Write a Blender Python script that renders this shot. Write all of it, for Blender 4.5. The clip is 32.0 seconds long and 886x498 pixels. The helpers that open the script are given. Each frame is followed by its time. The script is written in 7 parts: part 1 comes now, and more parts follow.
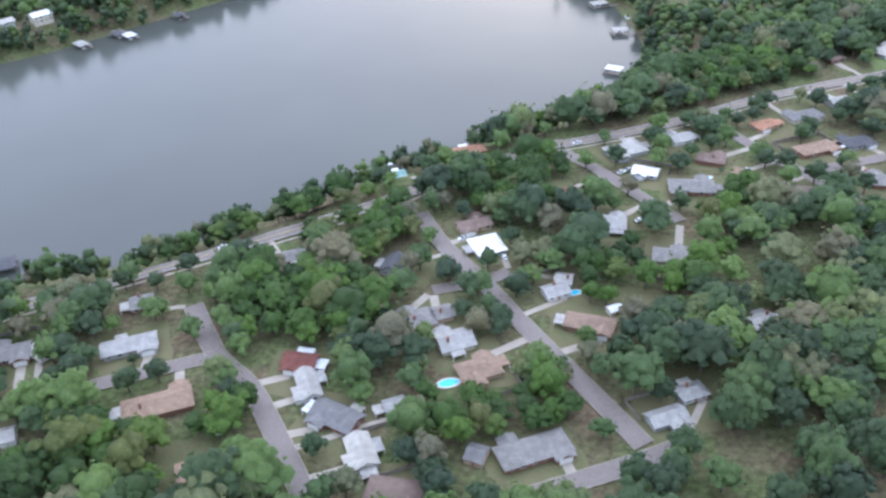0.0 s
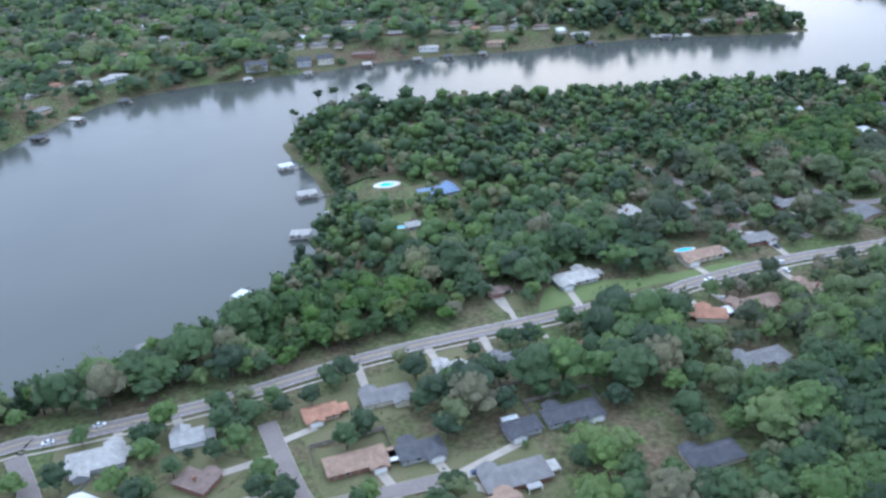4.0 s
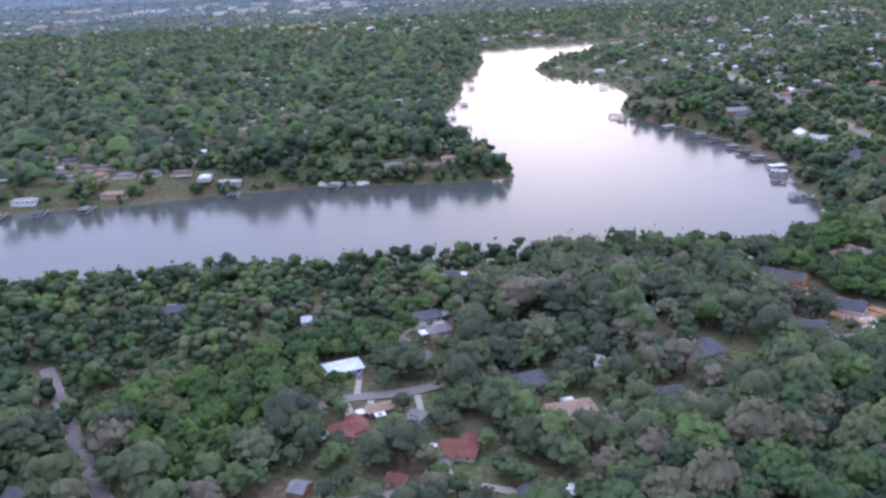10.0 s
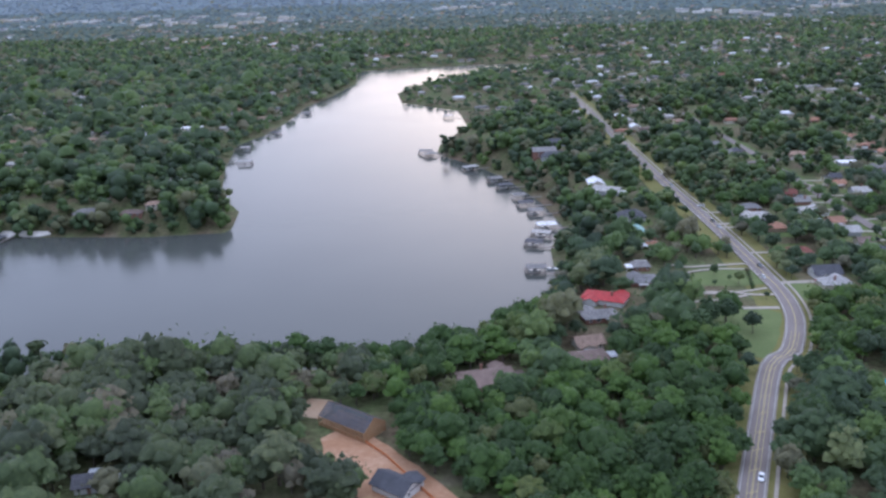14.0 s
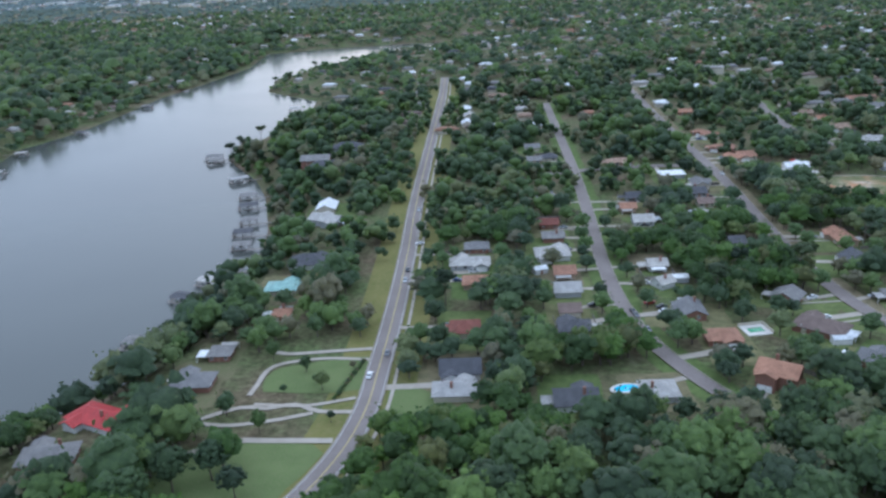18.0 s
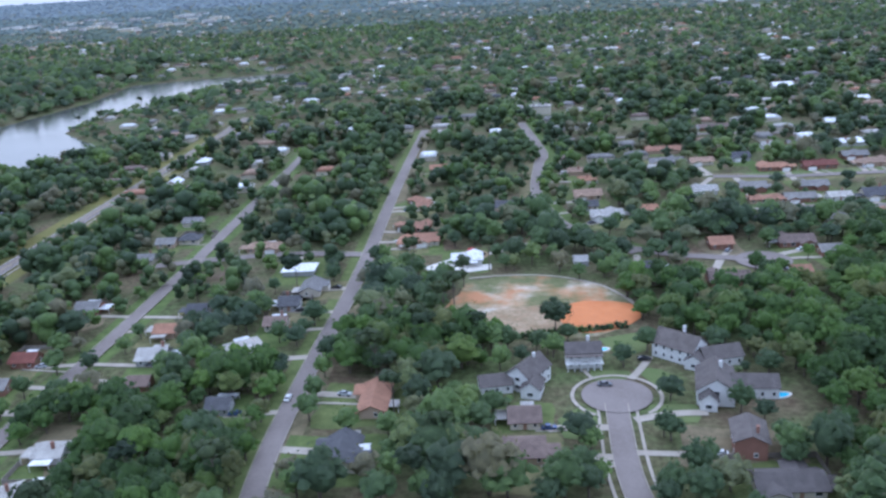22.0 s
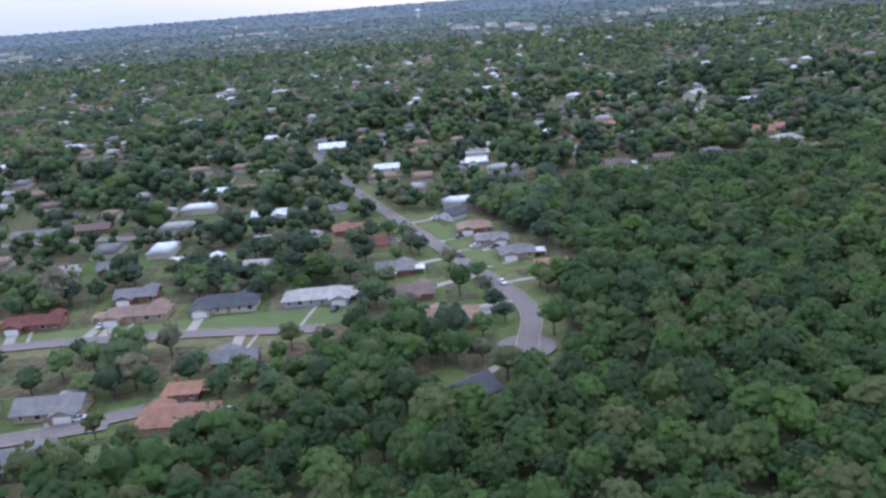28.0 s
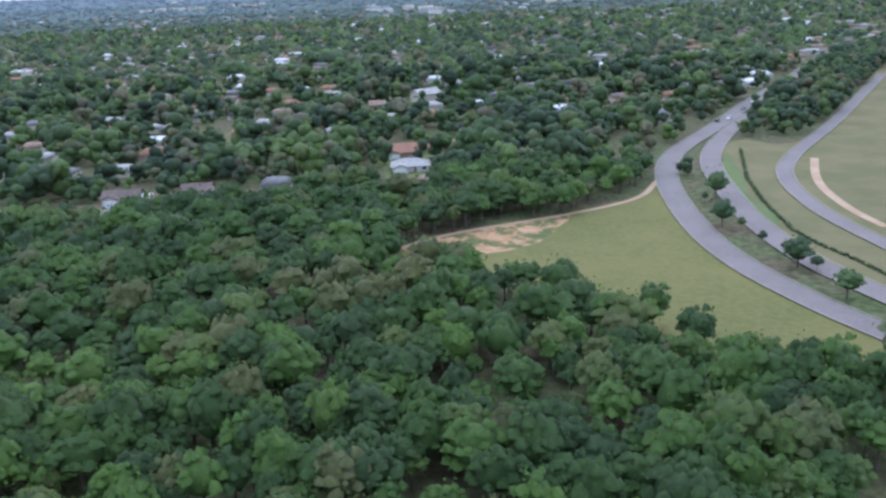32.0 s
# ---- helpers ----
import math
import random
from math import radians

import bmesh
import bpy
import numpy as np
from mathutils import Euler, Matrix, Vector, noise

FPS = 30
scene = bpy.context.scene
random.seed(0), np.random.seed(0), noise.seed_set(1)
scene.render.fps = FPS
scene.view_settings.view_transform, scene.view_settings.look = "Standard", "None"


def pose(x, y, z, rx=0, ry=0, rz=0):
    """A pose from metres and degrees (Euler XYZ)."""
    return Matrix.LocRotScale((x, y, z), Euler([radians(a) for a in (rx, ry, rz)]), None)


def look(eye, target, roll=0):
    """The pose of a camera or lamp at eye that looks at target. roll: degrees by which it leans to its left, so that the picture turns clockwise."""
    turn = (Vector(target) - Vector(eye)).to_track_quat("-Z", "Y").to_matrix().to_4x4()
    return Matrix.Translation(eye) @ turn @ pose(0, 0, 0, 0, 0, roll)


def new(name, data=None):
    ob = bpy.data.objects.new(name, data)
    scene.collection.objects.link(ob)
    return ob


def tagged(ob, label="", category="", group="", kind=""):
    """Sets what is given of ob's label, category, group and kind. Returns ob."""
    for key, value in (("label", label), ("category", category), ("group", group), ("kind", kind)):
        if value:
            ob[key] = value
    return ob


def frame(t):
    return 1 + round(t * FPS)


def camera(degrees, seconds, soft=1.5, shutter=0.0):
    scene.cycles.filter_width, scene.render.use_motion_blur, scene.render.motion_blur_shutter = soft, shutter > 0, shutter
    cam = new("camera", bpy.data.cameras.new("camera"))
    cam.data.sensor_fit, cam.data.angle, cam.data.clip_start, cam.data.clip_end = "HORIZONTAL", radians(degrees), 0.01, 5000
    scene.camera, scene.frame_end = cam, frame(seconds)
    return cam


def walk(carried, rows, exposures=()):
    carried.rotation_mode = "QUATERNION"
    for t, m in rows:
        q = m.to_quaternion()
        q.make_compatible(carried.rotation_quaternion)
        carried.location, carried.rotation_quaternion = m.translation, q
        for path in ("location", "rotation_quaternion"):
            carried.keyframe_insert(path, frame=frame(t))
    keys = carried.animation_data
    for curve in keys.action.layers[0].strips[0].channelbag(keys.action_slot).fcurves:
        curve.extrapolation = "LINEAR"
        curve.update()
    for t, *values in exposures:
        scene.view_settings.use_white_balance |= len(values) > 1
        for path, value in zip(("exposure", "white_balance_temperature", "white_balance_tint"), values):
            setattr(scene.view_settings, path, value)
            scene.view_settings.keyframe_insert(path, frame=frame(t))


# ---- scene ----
import itertools

cam = camera(55.0, 32.0, soft=2.7)
PATH = [
    (0, (0.784, 0.809, 116.793), (0.589, 17.478, 105.741), -2.57),
    (0.5, (17.672, 11.112, 117.383), (17.324, 27.972, 106.630), -2.71),
    (1, (34.370, 21.572, 117.633), (33.969, 38.615, 107.174), -2.75),
    (1.5, (50.892, 32.160, 117.576), (50.484, 49.367, 107.391), -2.78),
    (2, (67.248, 42.846, 117.245), (66.895, 60.191, 107.294), -2.70),
    (2.5, (83.448, 53.608, 116.671), (83.219, 71.094, 106.966), -2.61),
    (3, (99.501, 64.421, 115.883), (99.300, 82.054, 106.447), -2.42),
    (3.5, (115.414, 75.264, 114.909), (115.109, 93.036, 105.740), -2.90),
    (4, (131.195, 86.120, 113.776), (130.657, 104.059, 104.949), -3.42),
    (4.5, (146.850, 96.972, 112.509), (146.016, 115.102, 104.107), -3.80),
    (5, (162.385, 107.804, 111.131), (161.277, 126.137, 103.215), -4.06),
    (5.5, (177.805, 118.605, 109.665), (176.536, 137.144, 102.270), -4.25),
    (6, (193.115, 129.364, 108.130), (191.848, 148.093, 101.232), -4.40),
    (6.5, (208.320, 140.071, 106.547), (207.094, 158.914, 99.956), -4.56),
    (7, (223.424, 150.719, 104.931), (222.232, 169.609, 98.469), -4.90),
    (7.5, (238.433, 161.304, 103.300), (237.363, 180.186, 96.794), -4.88),
    (8, (253.350, 171.820, 101.667), (252.476, 190.666, 95.030), -4.80),
    (8.5, (268.181, 182.265, 100.045), (267.575, 201.074, 93.276), -4.52),
    (9, (282.931, 192.637, 98.446), (282.499, 211.408, 91.556), -4.43),
    (9.5, (297.605, 202.938, 96.880), (297.330, 221.723, 90.021), -4.06),
    (10, (312.208, 213.167, 95.355), (312.132, 232.072, 88.828), -3.13),
    (10.5, (326.747, 223.328, 93.878), (326.941, 242.381, 87.801), -1.95),
    (11, (341.227, 233.424, 92.455), (341.562, 252.481, 86.398), -1.84),
    (11.5, (355.655, 243.459, 91.090), (355.998, 262.523, 85.054), -1.82),
    (12, (370.038, 253.438, 89.787), (370.390, 272.494, 83.725), -1.63),
    (12.5, (384.383, 263.369, 88.547), (384.734, 282.413, 82.449), -1.47),
    (13, (398.698, 273.256, 87.371), (399.017, 292.289, 81.236), -1.54),
    (13.5, (412.990, 283.109, 86.258), (413.226, 302.142, 80.120), -1.67),
    (14, (427.268, 292.934, 85.207), (427.471, 311.962, 79.051), -1.71),
    (14.5, (441.541, 302.740, 84.215), (441.752, 321.754, 78.017), -1.73),
    (15, (455.817, 312.535, 83.279), (456.033, 331.530, 77.021), -1.87),
    (15.5, (470.105, 322.329, 82.394), (470.277, 341.300, 76.064), -2.24),
    (16, (484.415, 332.130, 81.555), (484.499, 351.070, 75.133), -2.76),
    (16.5, (498.755, 341.946, 80.756), (498.828, 360.843, 74.205), -2.93),
    (17, (513.136, 351.787, 79.990), (513.106, 370.666, 73.388), -3.13),
    (17.5, (527.566, 361.662, 79.251), (527.229, 380.517, 72.590), -3.02),
    (18, (542.054, 371.578, 78.531), (541.313, 390.414, 71.848), -3.08),
    (18.5, (556.609, 381.543, 77.821), (555.452, 400.353, 71.124), -3.14),
    (19, (571.240, 391.565, 77.114), (569.920, 410.336, 70.337), -3.13),
    (19.5, (585.954, 401.650, 76.400), (584.568, 420.391, 69.555), -3.18),
    (20, (600.758, 411.805, 75.673), (599.464, 430.510, 68.713), -2.85),
    (20.5, (615.660, 422.033, 74.922), (614.397, 440.740, 67.960), -2.85),
    (21, (630.665, 432.340, 74.141), (629.412, 451.098, 67.316), -3.09),
    (21.5, (645.777, 442.728, 73.320), (644.565, 461.580, 66.753), -3.14),
    (22, (661.001, 453.199, 72.453), (659.788, 472.154, 66.189), -3.62),
    (22.5, (676.337, 463.753, 71.532), (675.076, 482.804, 65.577), -4.20),
    (23, (691.787, 474.390, 70.552), (690.469, 493.533, 64.913), -4.91),
    (23.5, (707.350, 485.106, 69.506), (705.990, 504.332, 64.167), -5.10),
    (24, (723.022, 495.897, 68.390), (721.767, 515.165, 63.176), -5.22),
    (24.5, (738.799, 506.758, 67.201), (737.595, 525.998, 61.875), -5.29),
    (25, (754.672, 517.679, 65.937), (753.613, 536.883, 60.452), -5.42),
    (25.5, (770.632, 528.652, 64.596), (769.821, 547.827, 58.969), -5.56),
    (26, (786.667, 539.663, 63.179), (786.142, 558.816, 57.443), -5.57),
    (26.5, (802.759, 550.698, 61.690), (802.499, 569.837, 55.891), -5.32),
    (27, (818.892, 561.739, 60.131), (818.842, 580.877, 54.325), -4.91),
    (27.5, (835.041, 572.767, 58.510), (835.190, 591.914, 52.736), -4.93),
    (28, (851.181, 583.759, 56.836), (851.467, 602.918, 51.106), -4.60),
    (28.5, (867.281, 594.689, 55.118), (867.732, 613.871, 49.472), -4.07),
    (29, (883.307, 605.531, 53.372), (883.743, 624.734, 47.801), -4.04),
    (29.5, (899.221, 616.250, 51.613), (899.717, 635.465, 46.085), -3.93),
    (30, (914.978, 626.814, 49.860), (915.517, 645.977, 44.160), -3.60),
    (30.5, (930.528, 637.183, 48.136), (931.173, 656.261, 42.169), -2.83),
    (31, (945.818, 647.316, 46.468), (946.685, 666.313, 40.274), -1.91),
    (31.5, (960.788, 657.167, 44.883), (961.424, 676.197, 38.764), -2.48),
    (32, (975.370, 666.686, 43.416), (975.959, 685.732, 37.342), -2.50),
]
LIGHT = [(0, 1.5, 5250, 16), (3, 1.44, 5080, 12), (6, 1.12, 4650, 10), (8, 1.14, 4830, 22), (11, 1.07, 5050, 30), (13, 0.87, 5080, 24), (16, 0.74, 5150, 15), (19, 0.73, 4900, 8), (21, 0.95, 4880, 14), (24, 1.0, 4850, 18), (27, 0.87, 5080, 22), (30, 0.9, 5000, 18), (32, 1.06, 4980, 16)]
walk(cam, [(t, look(eye, target, roll)) for t, eye, target, roll in PATH], LIGHT)

# ---- sky and sun: a bright overcast evening, brightest low over the north
SUN_UP, SUN_TURN = 8.0, 8.0
world = bpy.data.worlds.new("sky")
scene.world = world
world.use_nodes = True
nt = world.node_tree
bg = nt.nodes["Background"]
sky = nt.nodes.new("ShaderNodeTexSky")
sky.sky_type = 'NISHITA'
sky.sun_disc = False
sky.sun_elevation, sky.sun_rotation = radians(SUN_UP), radians(SUN_TURN)
sky.air_density, sky.dust_density, sky.ozone_density = 1.0, 4.0, 1.0
veil = nt.nodes.new("ShaderNodeMixRGB")
veil.inputs[0].default_value = 0.82
clouds = nt.nodes.new("ShaderNodeTexNoise")
clouds.inputs["Scale"].default_value, clouds.inputs["Detail"].default_value = 2.0, 4.0
ways = nt.nodes.new("ShaderNodeTexCoord").outputs["Generated"]
nt.links.new(ways, clouds.inputs["Vector"])
cover = nt.nodes.new("ShaderNodeValToRGB")
cover.color_ramp.elements[0].position, cover.color_ramp.elements[0].color = 0.25, (0.68, 0.72, 0.78, 1)
cover.color_ramp.elements[1].position, cover.color_ramp.elements[1].color = 0.75, (0.8, 0.83, 0.87, 1)
nt.links.new(clouds.outputs["Fac"], cover.inputs[0])
thick = nt.nodes.new("ShaderNodeVectorMath")
thick.operation = "SCALE"
height = nt.nodes.new("ShaderNodeSeparateXYZ")
nt.links.new(ways, height.inputs[0])
zenith = nt.nodes.new("ShaderNodeMapRange")
zenith.inputs["To Min"].default_value, zenith.inputs["To Max"].default_value = 6.0, 12.5
nt.links.new(height.outputs["Z"], zenith.inputs[0])
nt.links.new(zenith.outputs[0], thick.inputs["Scale"])
nt.links.new(cover.outputs[0], thick.inputs[0])
nt.links.new(thick.outputs[0], veil.inputs[2])
nt.links.new(sky.outputs[0], veil.inputs[1])
nt.links.new(veil.outputs[0], bg.inputs[0])
bg.inputs[1].default_value = 0.11
sun = new("sun", bpy.data.lights.new("sun", "SUN"))
sun.data.energy, sun.data.angle, sun.data.color = 0.6, radians(170), (1.0, 0.93, 0.87)
az = radians(SUN_TURN)
sun.matrix_world = look((math.sin(az) * math.cos(radians(SUN_UP)) * 900, math.cos(az) * math.cos(radians(SUN_UP)) * 900, math.sin(radians(SUN_UP)) * 900), (0, 0, 0))


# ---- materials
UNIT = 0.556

def material(name, rough=0.8, metal=0.0, spec=0.3):
    m = bpy.data.materials.new(name)
    m.use_nodes = True
    b = m.node_tree.nodes["Principled BSDF"]
    b.inputs["Roughness"].default_value, b.inputs["Metallic"].default_value = rough, metal
    b.inputs["Specular IOR Level"].default_value = spec
    return m, m.node_tree, b


def noise_of(nt, scale, detail=4.0, coords=None, rough=0.6):
    n = nt.nodes.new("ShaderNodeTexNoise")
    n.inputs["Scale"].default_value, n.inputs["Detail"].default_value, n.inputs["Roughness"].default_value = scale / UNIT, detail, rough
    if coords is None:
        coords = nt.nodes.new("ShaderNodeNewGeometry").outputs["Position"]
    nt.links.new(coords, n.inputs["Vector"])
    return n.outputs["Fac"]


def ramp_of(nt, fac, stops):
    r = nt.nodes.new("ShaderNodeValToRGB")
    while len(r.color_ramp.elements) < len(stops):
        r.color_ramp.elements.new(0.5)
    for e, (p, c) in zip(r.color_ramp.elements, stops):
        e.position, e.color = p, (*c, 1)
    nt.links.new(fac, r.inputs[0])
    return r.outputs[0]


def mix_of(nt, fac, a, b, mode="MIX"):
    m = nt.nodes.new("ShaderNodeMixRGB")
    m.blend_type = mode
    for k, v in ((0, fac), (1, a), (2, b)):
        if isinstance(v, (int, float)):
            m.inputs[k].default_value = v
        elif isinstance(v, tuple):
            m.inputs[k].default_value = (*v, 1)
        else:
            nt.links.new(v, m.inputs[k])
    return m.outputs[0]


def bump_of(nt, b, height, strength, distance):
    n = nt.nodes.new("ShaderNodeBump")
    n.inputs["Strength"].default_value, n.inputs["Distance"].default_value = strength, distance
    nt.links.new(height, n.inputs["Height"])
    nt.links.new(n.outputs[0], b.inputs["Normal"])


def mottled(name, c1, c2, c3=None, s1=0.15, s2=2.0, rough=0.85, bump=0.3, metal=0.0, spec=0.3):
    """Two colours in broad patches, a third in fine grain."""
    m, nt, b = material(name, rough, metal, spec)
    broad = ramp_of(nt, noise_of(nt, s1), [(0.38, c1), (0.62, c2)])
    fine = noise_of(nt, s2, 6.0)
    col = mix_of(nt, ramp_of(nt, fine, [(0.35, (0, 0, 0)), (0.75, (0.8, 0.8, 0.8))]), broad, c3 or c2)
    nt.links.new(col, b.inputs["Base Color"])
    if bump:
        bump_of(nt, b, fine, bump, 0.1)
    return m


def ground_material():
    m, nt, b = material("rough_grass_and_litter", 0.95, 0, 0.1)
    g = ramp_of(nt, noise_of(nt, 0.035, 5), [(0.3, (0.165, 0.125, 0.09)), (0.46, (0.13, 0.125, 0.072)), (0.62, (0.11, 0.14, 0.06))])
    d = ramp_of(nt, noise_of(nt, 0.4, 6), [(0.35, (0.55, 0.5, 0.45)), (0.7, (1.25, 1.2, 1.1))])
    col = mix_of(nt, 1.0, g, d, "MULTIPLY")
    sand = ramp_of(nt, noise_of(nt, 0.02, 6), [(0.62, (0, 0, 0)), (0.72, (0.55, 0.55, 0.55))])
    nt.links.new(mix_of(nt, sand, col, (0.2, 0.165, 0.12)), b.inputs["Base Color"])
    bump_of(nt, b, noise_of(nt, 1.2, 5), 0.5, 0.3)
    return m


def water_material():
    m, nt, b = material("still_bay_water", 0.09, 0, 0.4)
    nt.links.new(ramp_of(nt, noise_of(nt, 0.004, 3), [(0.35, (0.062, 0.066, 0.058)), (0.65, (0.078, 0.081, 0.07))]), b.inputs["Base Color"])
    b.inputs["IOR"].default_value = 1.33
    rr = nt.nodes.new("ShaderNodeMapRange")
    rr.inputs["To Min"].default_value, rr.inputs["To Max"].default_value = 0.1, 0.2
    nt.links.new(noise_of(nt, 0.012, 4), rr.inputs[0])
    nt.links.new(rr.outputs[0], b.inputs["Roughness"])
    bump_of(nt, b, noise_of(nt, 0.6, 3), 0.1, 0.1)
    return m


def leaf_material(name, dark, mid, light, tan=None):
    """Foliage: one tint a tree, another a leaf clump; a faint bluish sheen imitates haze."""
    m, nt, b = material(name, 0.65, 0, 0.2)
    geo = nt.nodes.new("ShaderNodeNewGeometry")
    tone = nt.nodes.new("ShaderNodeAttribute")
    tone.attribute_name = "tone"
    own = nt.nodes.new("ShaderNodeMath")
    own.operation = "ADD"
    nt.links.new(tone.outputs["Fac"], own.inputs[0])
    nt.links.new(nt.nodes.new("ShaderNodeObjectInfo").outputs["Random"], own.inputs[1])
    turn = nt.nodes.new("ShaderNodeMath")
    turn.operation = "FRACT"
    nt.links.new(own.outputs[0], turn.inputs[0])
    stops = [(0.04, dark), (0.5, mid), (0.8, light)]
    if tan:
        stops.append((0.95, tan))
    tree = ramp_of(nt, turn.outputs[0], stops)
    broad = ramp_of(nt, noise_of(nt, 0.012, 3), [(0.35, (0.84, 0.86, 0.88)), (0.65, (1.14, 1.1, 0.98))])
    leaf = ramp_of(nt, geo.outputs["Random Per Island"], [(0.0, (0.93, 0.94, 0.95)), (0.6, (1.0, 1.0, 1.0)), (1.0, (1.09, 1.08, 1.04))])
    clumps = noise_of(nt, 0.7, 6, None, 0.65)
    sprays = ramp_of(nt, clumps, [(0.3, (0.72, 0.75, 0.76)), (0.5, (1.0, 1.0, 1.0)), (0.68, (1.32, 1.28, 1.16))])
    col = mix_of(nt, 1.0, mix_of(nt, 1.0, tree, broad, "MULTIPLY"), leaf, "MULTIPLY")
    col = mix_of(nt, 1.0, col, sprays, "MULTIPLY")
    nt.links.new(col, b.inputs["Base Color"])
    # blue-tinted sheen pales crowns seen at a grazing angle, in place of haze
    b.inputs["Sheen Weight"].default_value, b.inputs["Sheen Roughness"].default_value = 0.035, 0.4
    b.inputs["Sheen Tint"].default_value = (0.8, 0.92, 1.0, 1)
    bump_of(nt, b, clumps, 0.6, 0.6)
    thin = nt.nodes.new("ShaderNodeBsdfTranslucent")
    nt.links.new(mix_of(nt, 1.0, col, (1.5, 1.6, 1.1), "MULTIPLY"), thin.inputs["Color"])
    both = nt.nodes.new("ShaderNodeMixShader")
    both.inputs[0].default_value = 0.3
    nt.links.new(b.outputs[0], both.inputs[1])
    nt.links.new(thin.outputs[0], both.inputs[2])
    nt.links.new(both.outputs[0], nt.nodes["Material Output"].inputs["Surface"])
    return m


def painted_haze_material(name, colour, glow):
    """The plain backdrop of far country, its haze painted as base colour and a faint glow."""
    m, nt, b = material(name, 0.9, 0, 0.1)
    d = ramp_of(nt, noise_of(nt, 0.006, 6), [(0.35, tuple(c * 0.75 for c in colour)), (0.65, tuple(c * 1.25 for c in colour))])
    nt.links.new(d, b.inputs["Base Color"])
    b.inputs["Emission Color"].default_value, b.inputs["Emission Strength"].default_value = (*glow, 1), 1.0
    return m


def roof_material(name, colour, metal=0.0, rough=0.85):
    m, nt, b = material(name, rough, metal, 0.3)
    co = nt.nodes.new("ShaderNodeTexCoord").outputs["Object"]
    dark = tuple(c * 0.72 for c in colour)
    light = tuple(min(1, c * 1.2) for c in colour)
    base = ramp_of(nt, noise_of(nt, 0.35, 5, co), [(0.3, dark), (0.55, colour), (0.75, light)])
    tabs = nt.nodes.new("ShaderNodeTexBrick")
    tabs.inputs["Scale"].default_value = 1.6 / UNIT
    tabs.inputs["Color1"].default_value, tabs.inputs["Color2"].default_value = (0.85, 0.85, 0.85, 1), (1.12, 1.12, 1.12, 1)
    tabs.inputs["Mortar"].default_value = (0.6, 0.6, 0.6, 1)
    tabs.inputs["Mortar Size"].default_value = 0.02
    nt.links.new(co, tabs.inputs["Vector"])
    inf = nt.nodes.new("ShaderNodeObjectInfo")
    own = ramp_of(nt, inf.outputs["Random"], [(0.0, (0.85, 0.86, 0.88)), (1.0, (1.12, 1.1, 1.06))])
    col = mix_of(nt, 1.0, mix_of(nt, 1.0, base, tabs.outputs["Color"], "MULTIPLY"), own, "MULTIPLY")
    nt.links.new(col, b.inputs["Base Color"])
    bump_of(nt, b, tabs.outputs["Fac"], 0.4, -0.03)
    return m


MAT = {}
MAT["ground"] = ground_material()
MAT["water"] = water_material()
MAT["asphalt"] = mottled("worn_grey_asphalt", (0.165, 0.135, 0.118), (0.205, 0.172, 0.152), (0.24, 0.205, 0.183), 0.05, 1.2, 0.9, 0.15)
MAT["concrete"] = mottled("weathered_concrete", (0.34, 0.295, 0.235), (0.42, 0.37, 0.3), (0.28, 0.24, 0.195), 0.2, 2.0, 0.85, 0.15)
MAT["paint"] = mottled("faded_road_paint", (0.55, 0.54, 0.5), (0.65, 0.64, 0.6), (0.3, 0.29, 0.28), 0.3, 3.0, 0.8, 0)
MAT["yellow"] = mottled("faded_yellow_paint", (0.5, 0.4, 0.15), (0.58, 0.46, 0.18), (0.3, 0.26, 0.16), 0.3, 3.0, 0.8, 0)
MAT["lawn"] = mottled("mown_lawn", (0.1, 0.14, 0.045), (0.135, 0.172, 0.06), (0.16, 0.165, 0.08), 0.06, 1.5, 0.95, 0.3, 0, 0.1)
def lawn_material():
    m, nt, b = material("garden_lawn", 0.95, 0, 0.1)
    inf = nt.nodes.new("ShaderNodeObjectInfo")
    own = ramp_of(nt, inf.outputs["Random"], [(0.0, (0.1, 0.14, 0.045)), (0.5, (0.135, 0.158, 0.06)), (0.8, (0.17, 0.16, 0.08)), (1.0, (0.18, 0.148, 0.095))])
    d = ramp_of(nt, noise_of(nt, 0.25, 6), [(0.35, (0.72, 0.74, 0.7)), (0.7, (1.2, 1.15, 1.1))])
    nt.links.new(mix_of(nt, 1.0, own, d, "MULTIPLY"), b.inputs["Base Color"])
    bump_of(nt, b, noise_of(nt, 2.0, 5), 0.3, 0.1)
    return m


def park_material():
    m, nt, b = material("worn_park_ground", 0.95, 0, 0.1)
    grass = ramp_of(nt, noise_of(nt, 0.3, 5), [(0.35, (0.12, 0.13, 0.055)), (0.65, (0.17, 0.165, 0.08))])
    worn = ramp_of(nt, noise_of(nt, 0.045, 5), [(0.42, (0, 0, 0)), (0.6, (1, 1, 1))])
    soil = ramp_of(nt, noise_of(nt, 0.06, 4), [(0.4, (0.4, 0.2, 0.1)), (0.5, (0.42, 0.29, 0.18)), (0.65, (0.55, 0.48, 0.4))])
    nt.links.new(mix_of(nt, worn, grass, soil), b.inputs["Base Color"])
    bump_of(nt, b, noise_of(nt, 2.0, 5), 0.3, 0.1)
    return m


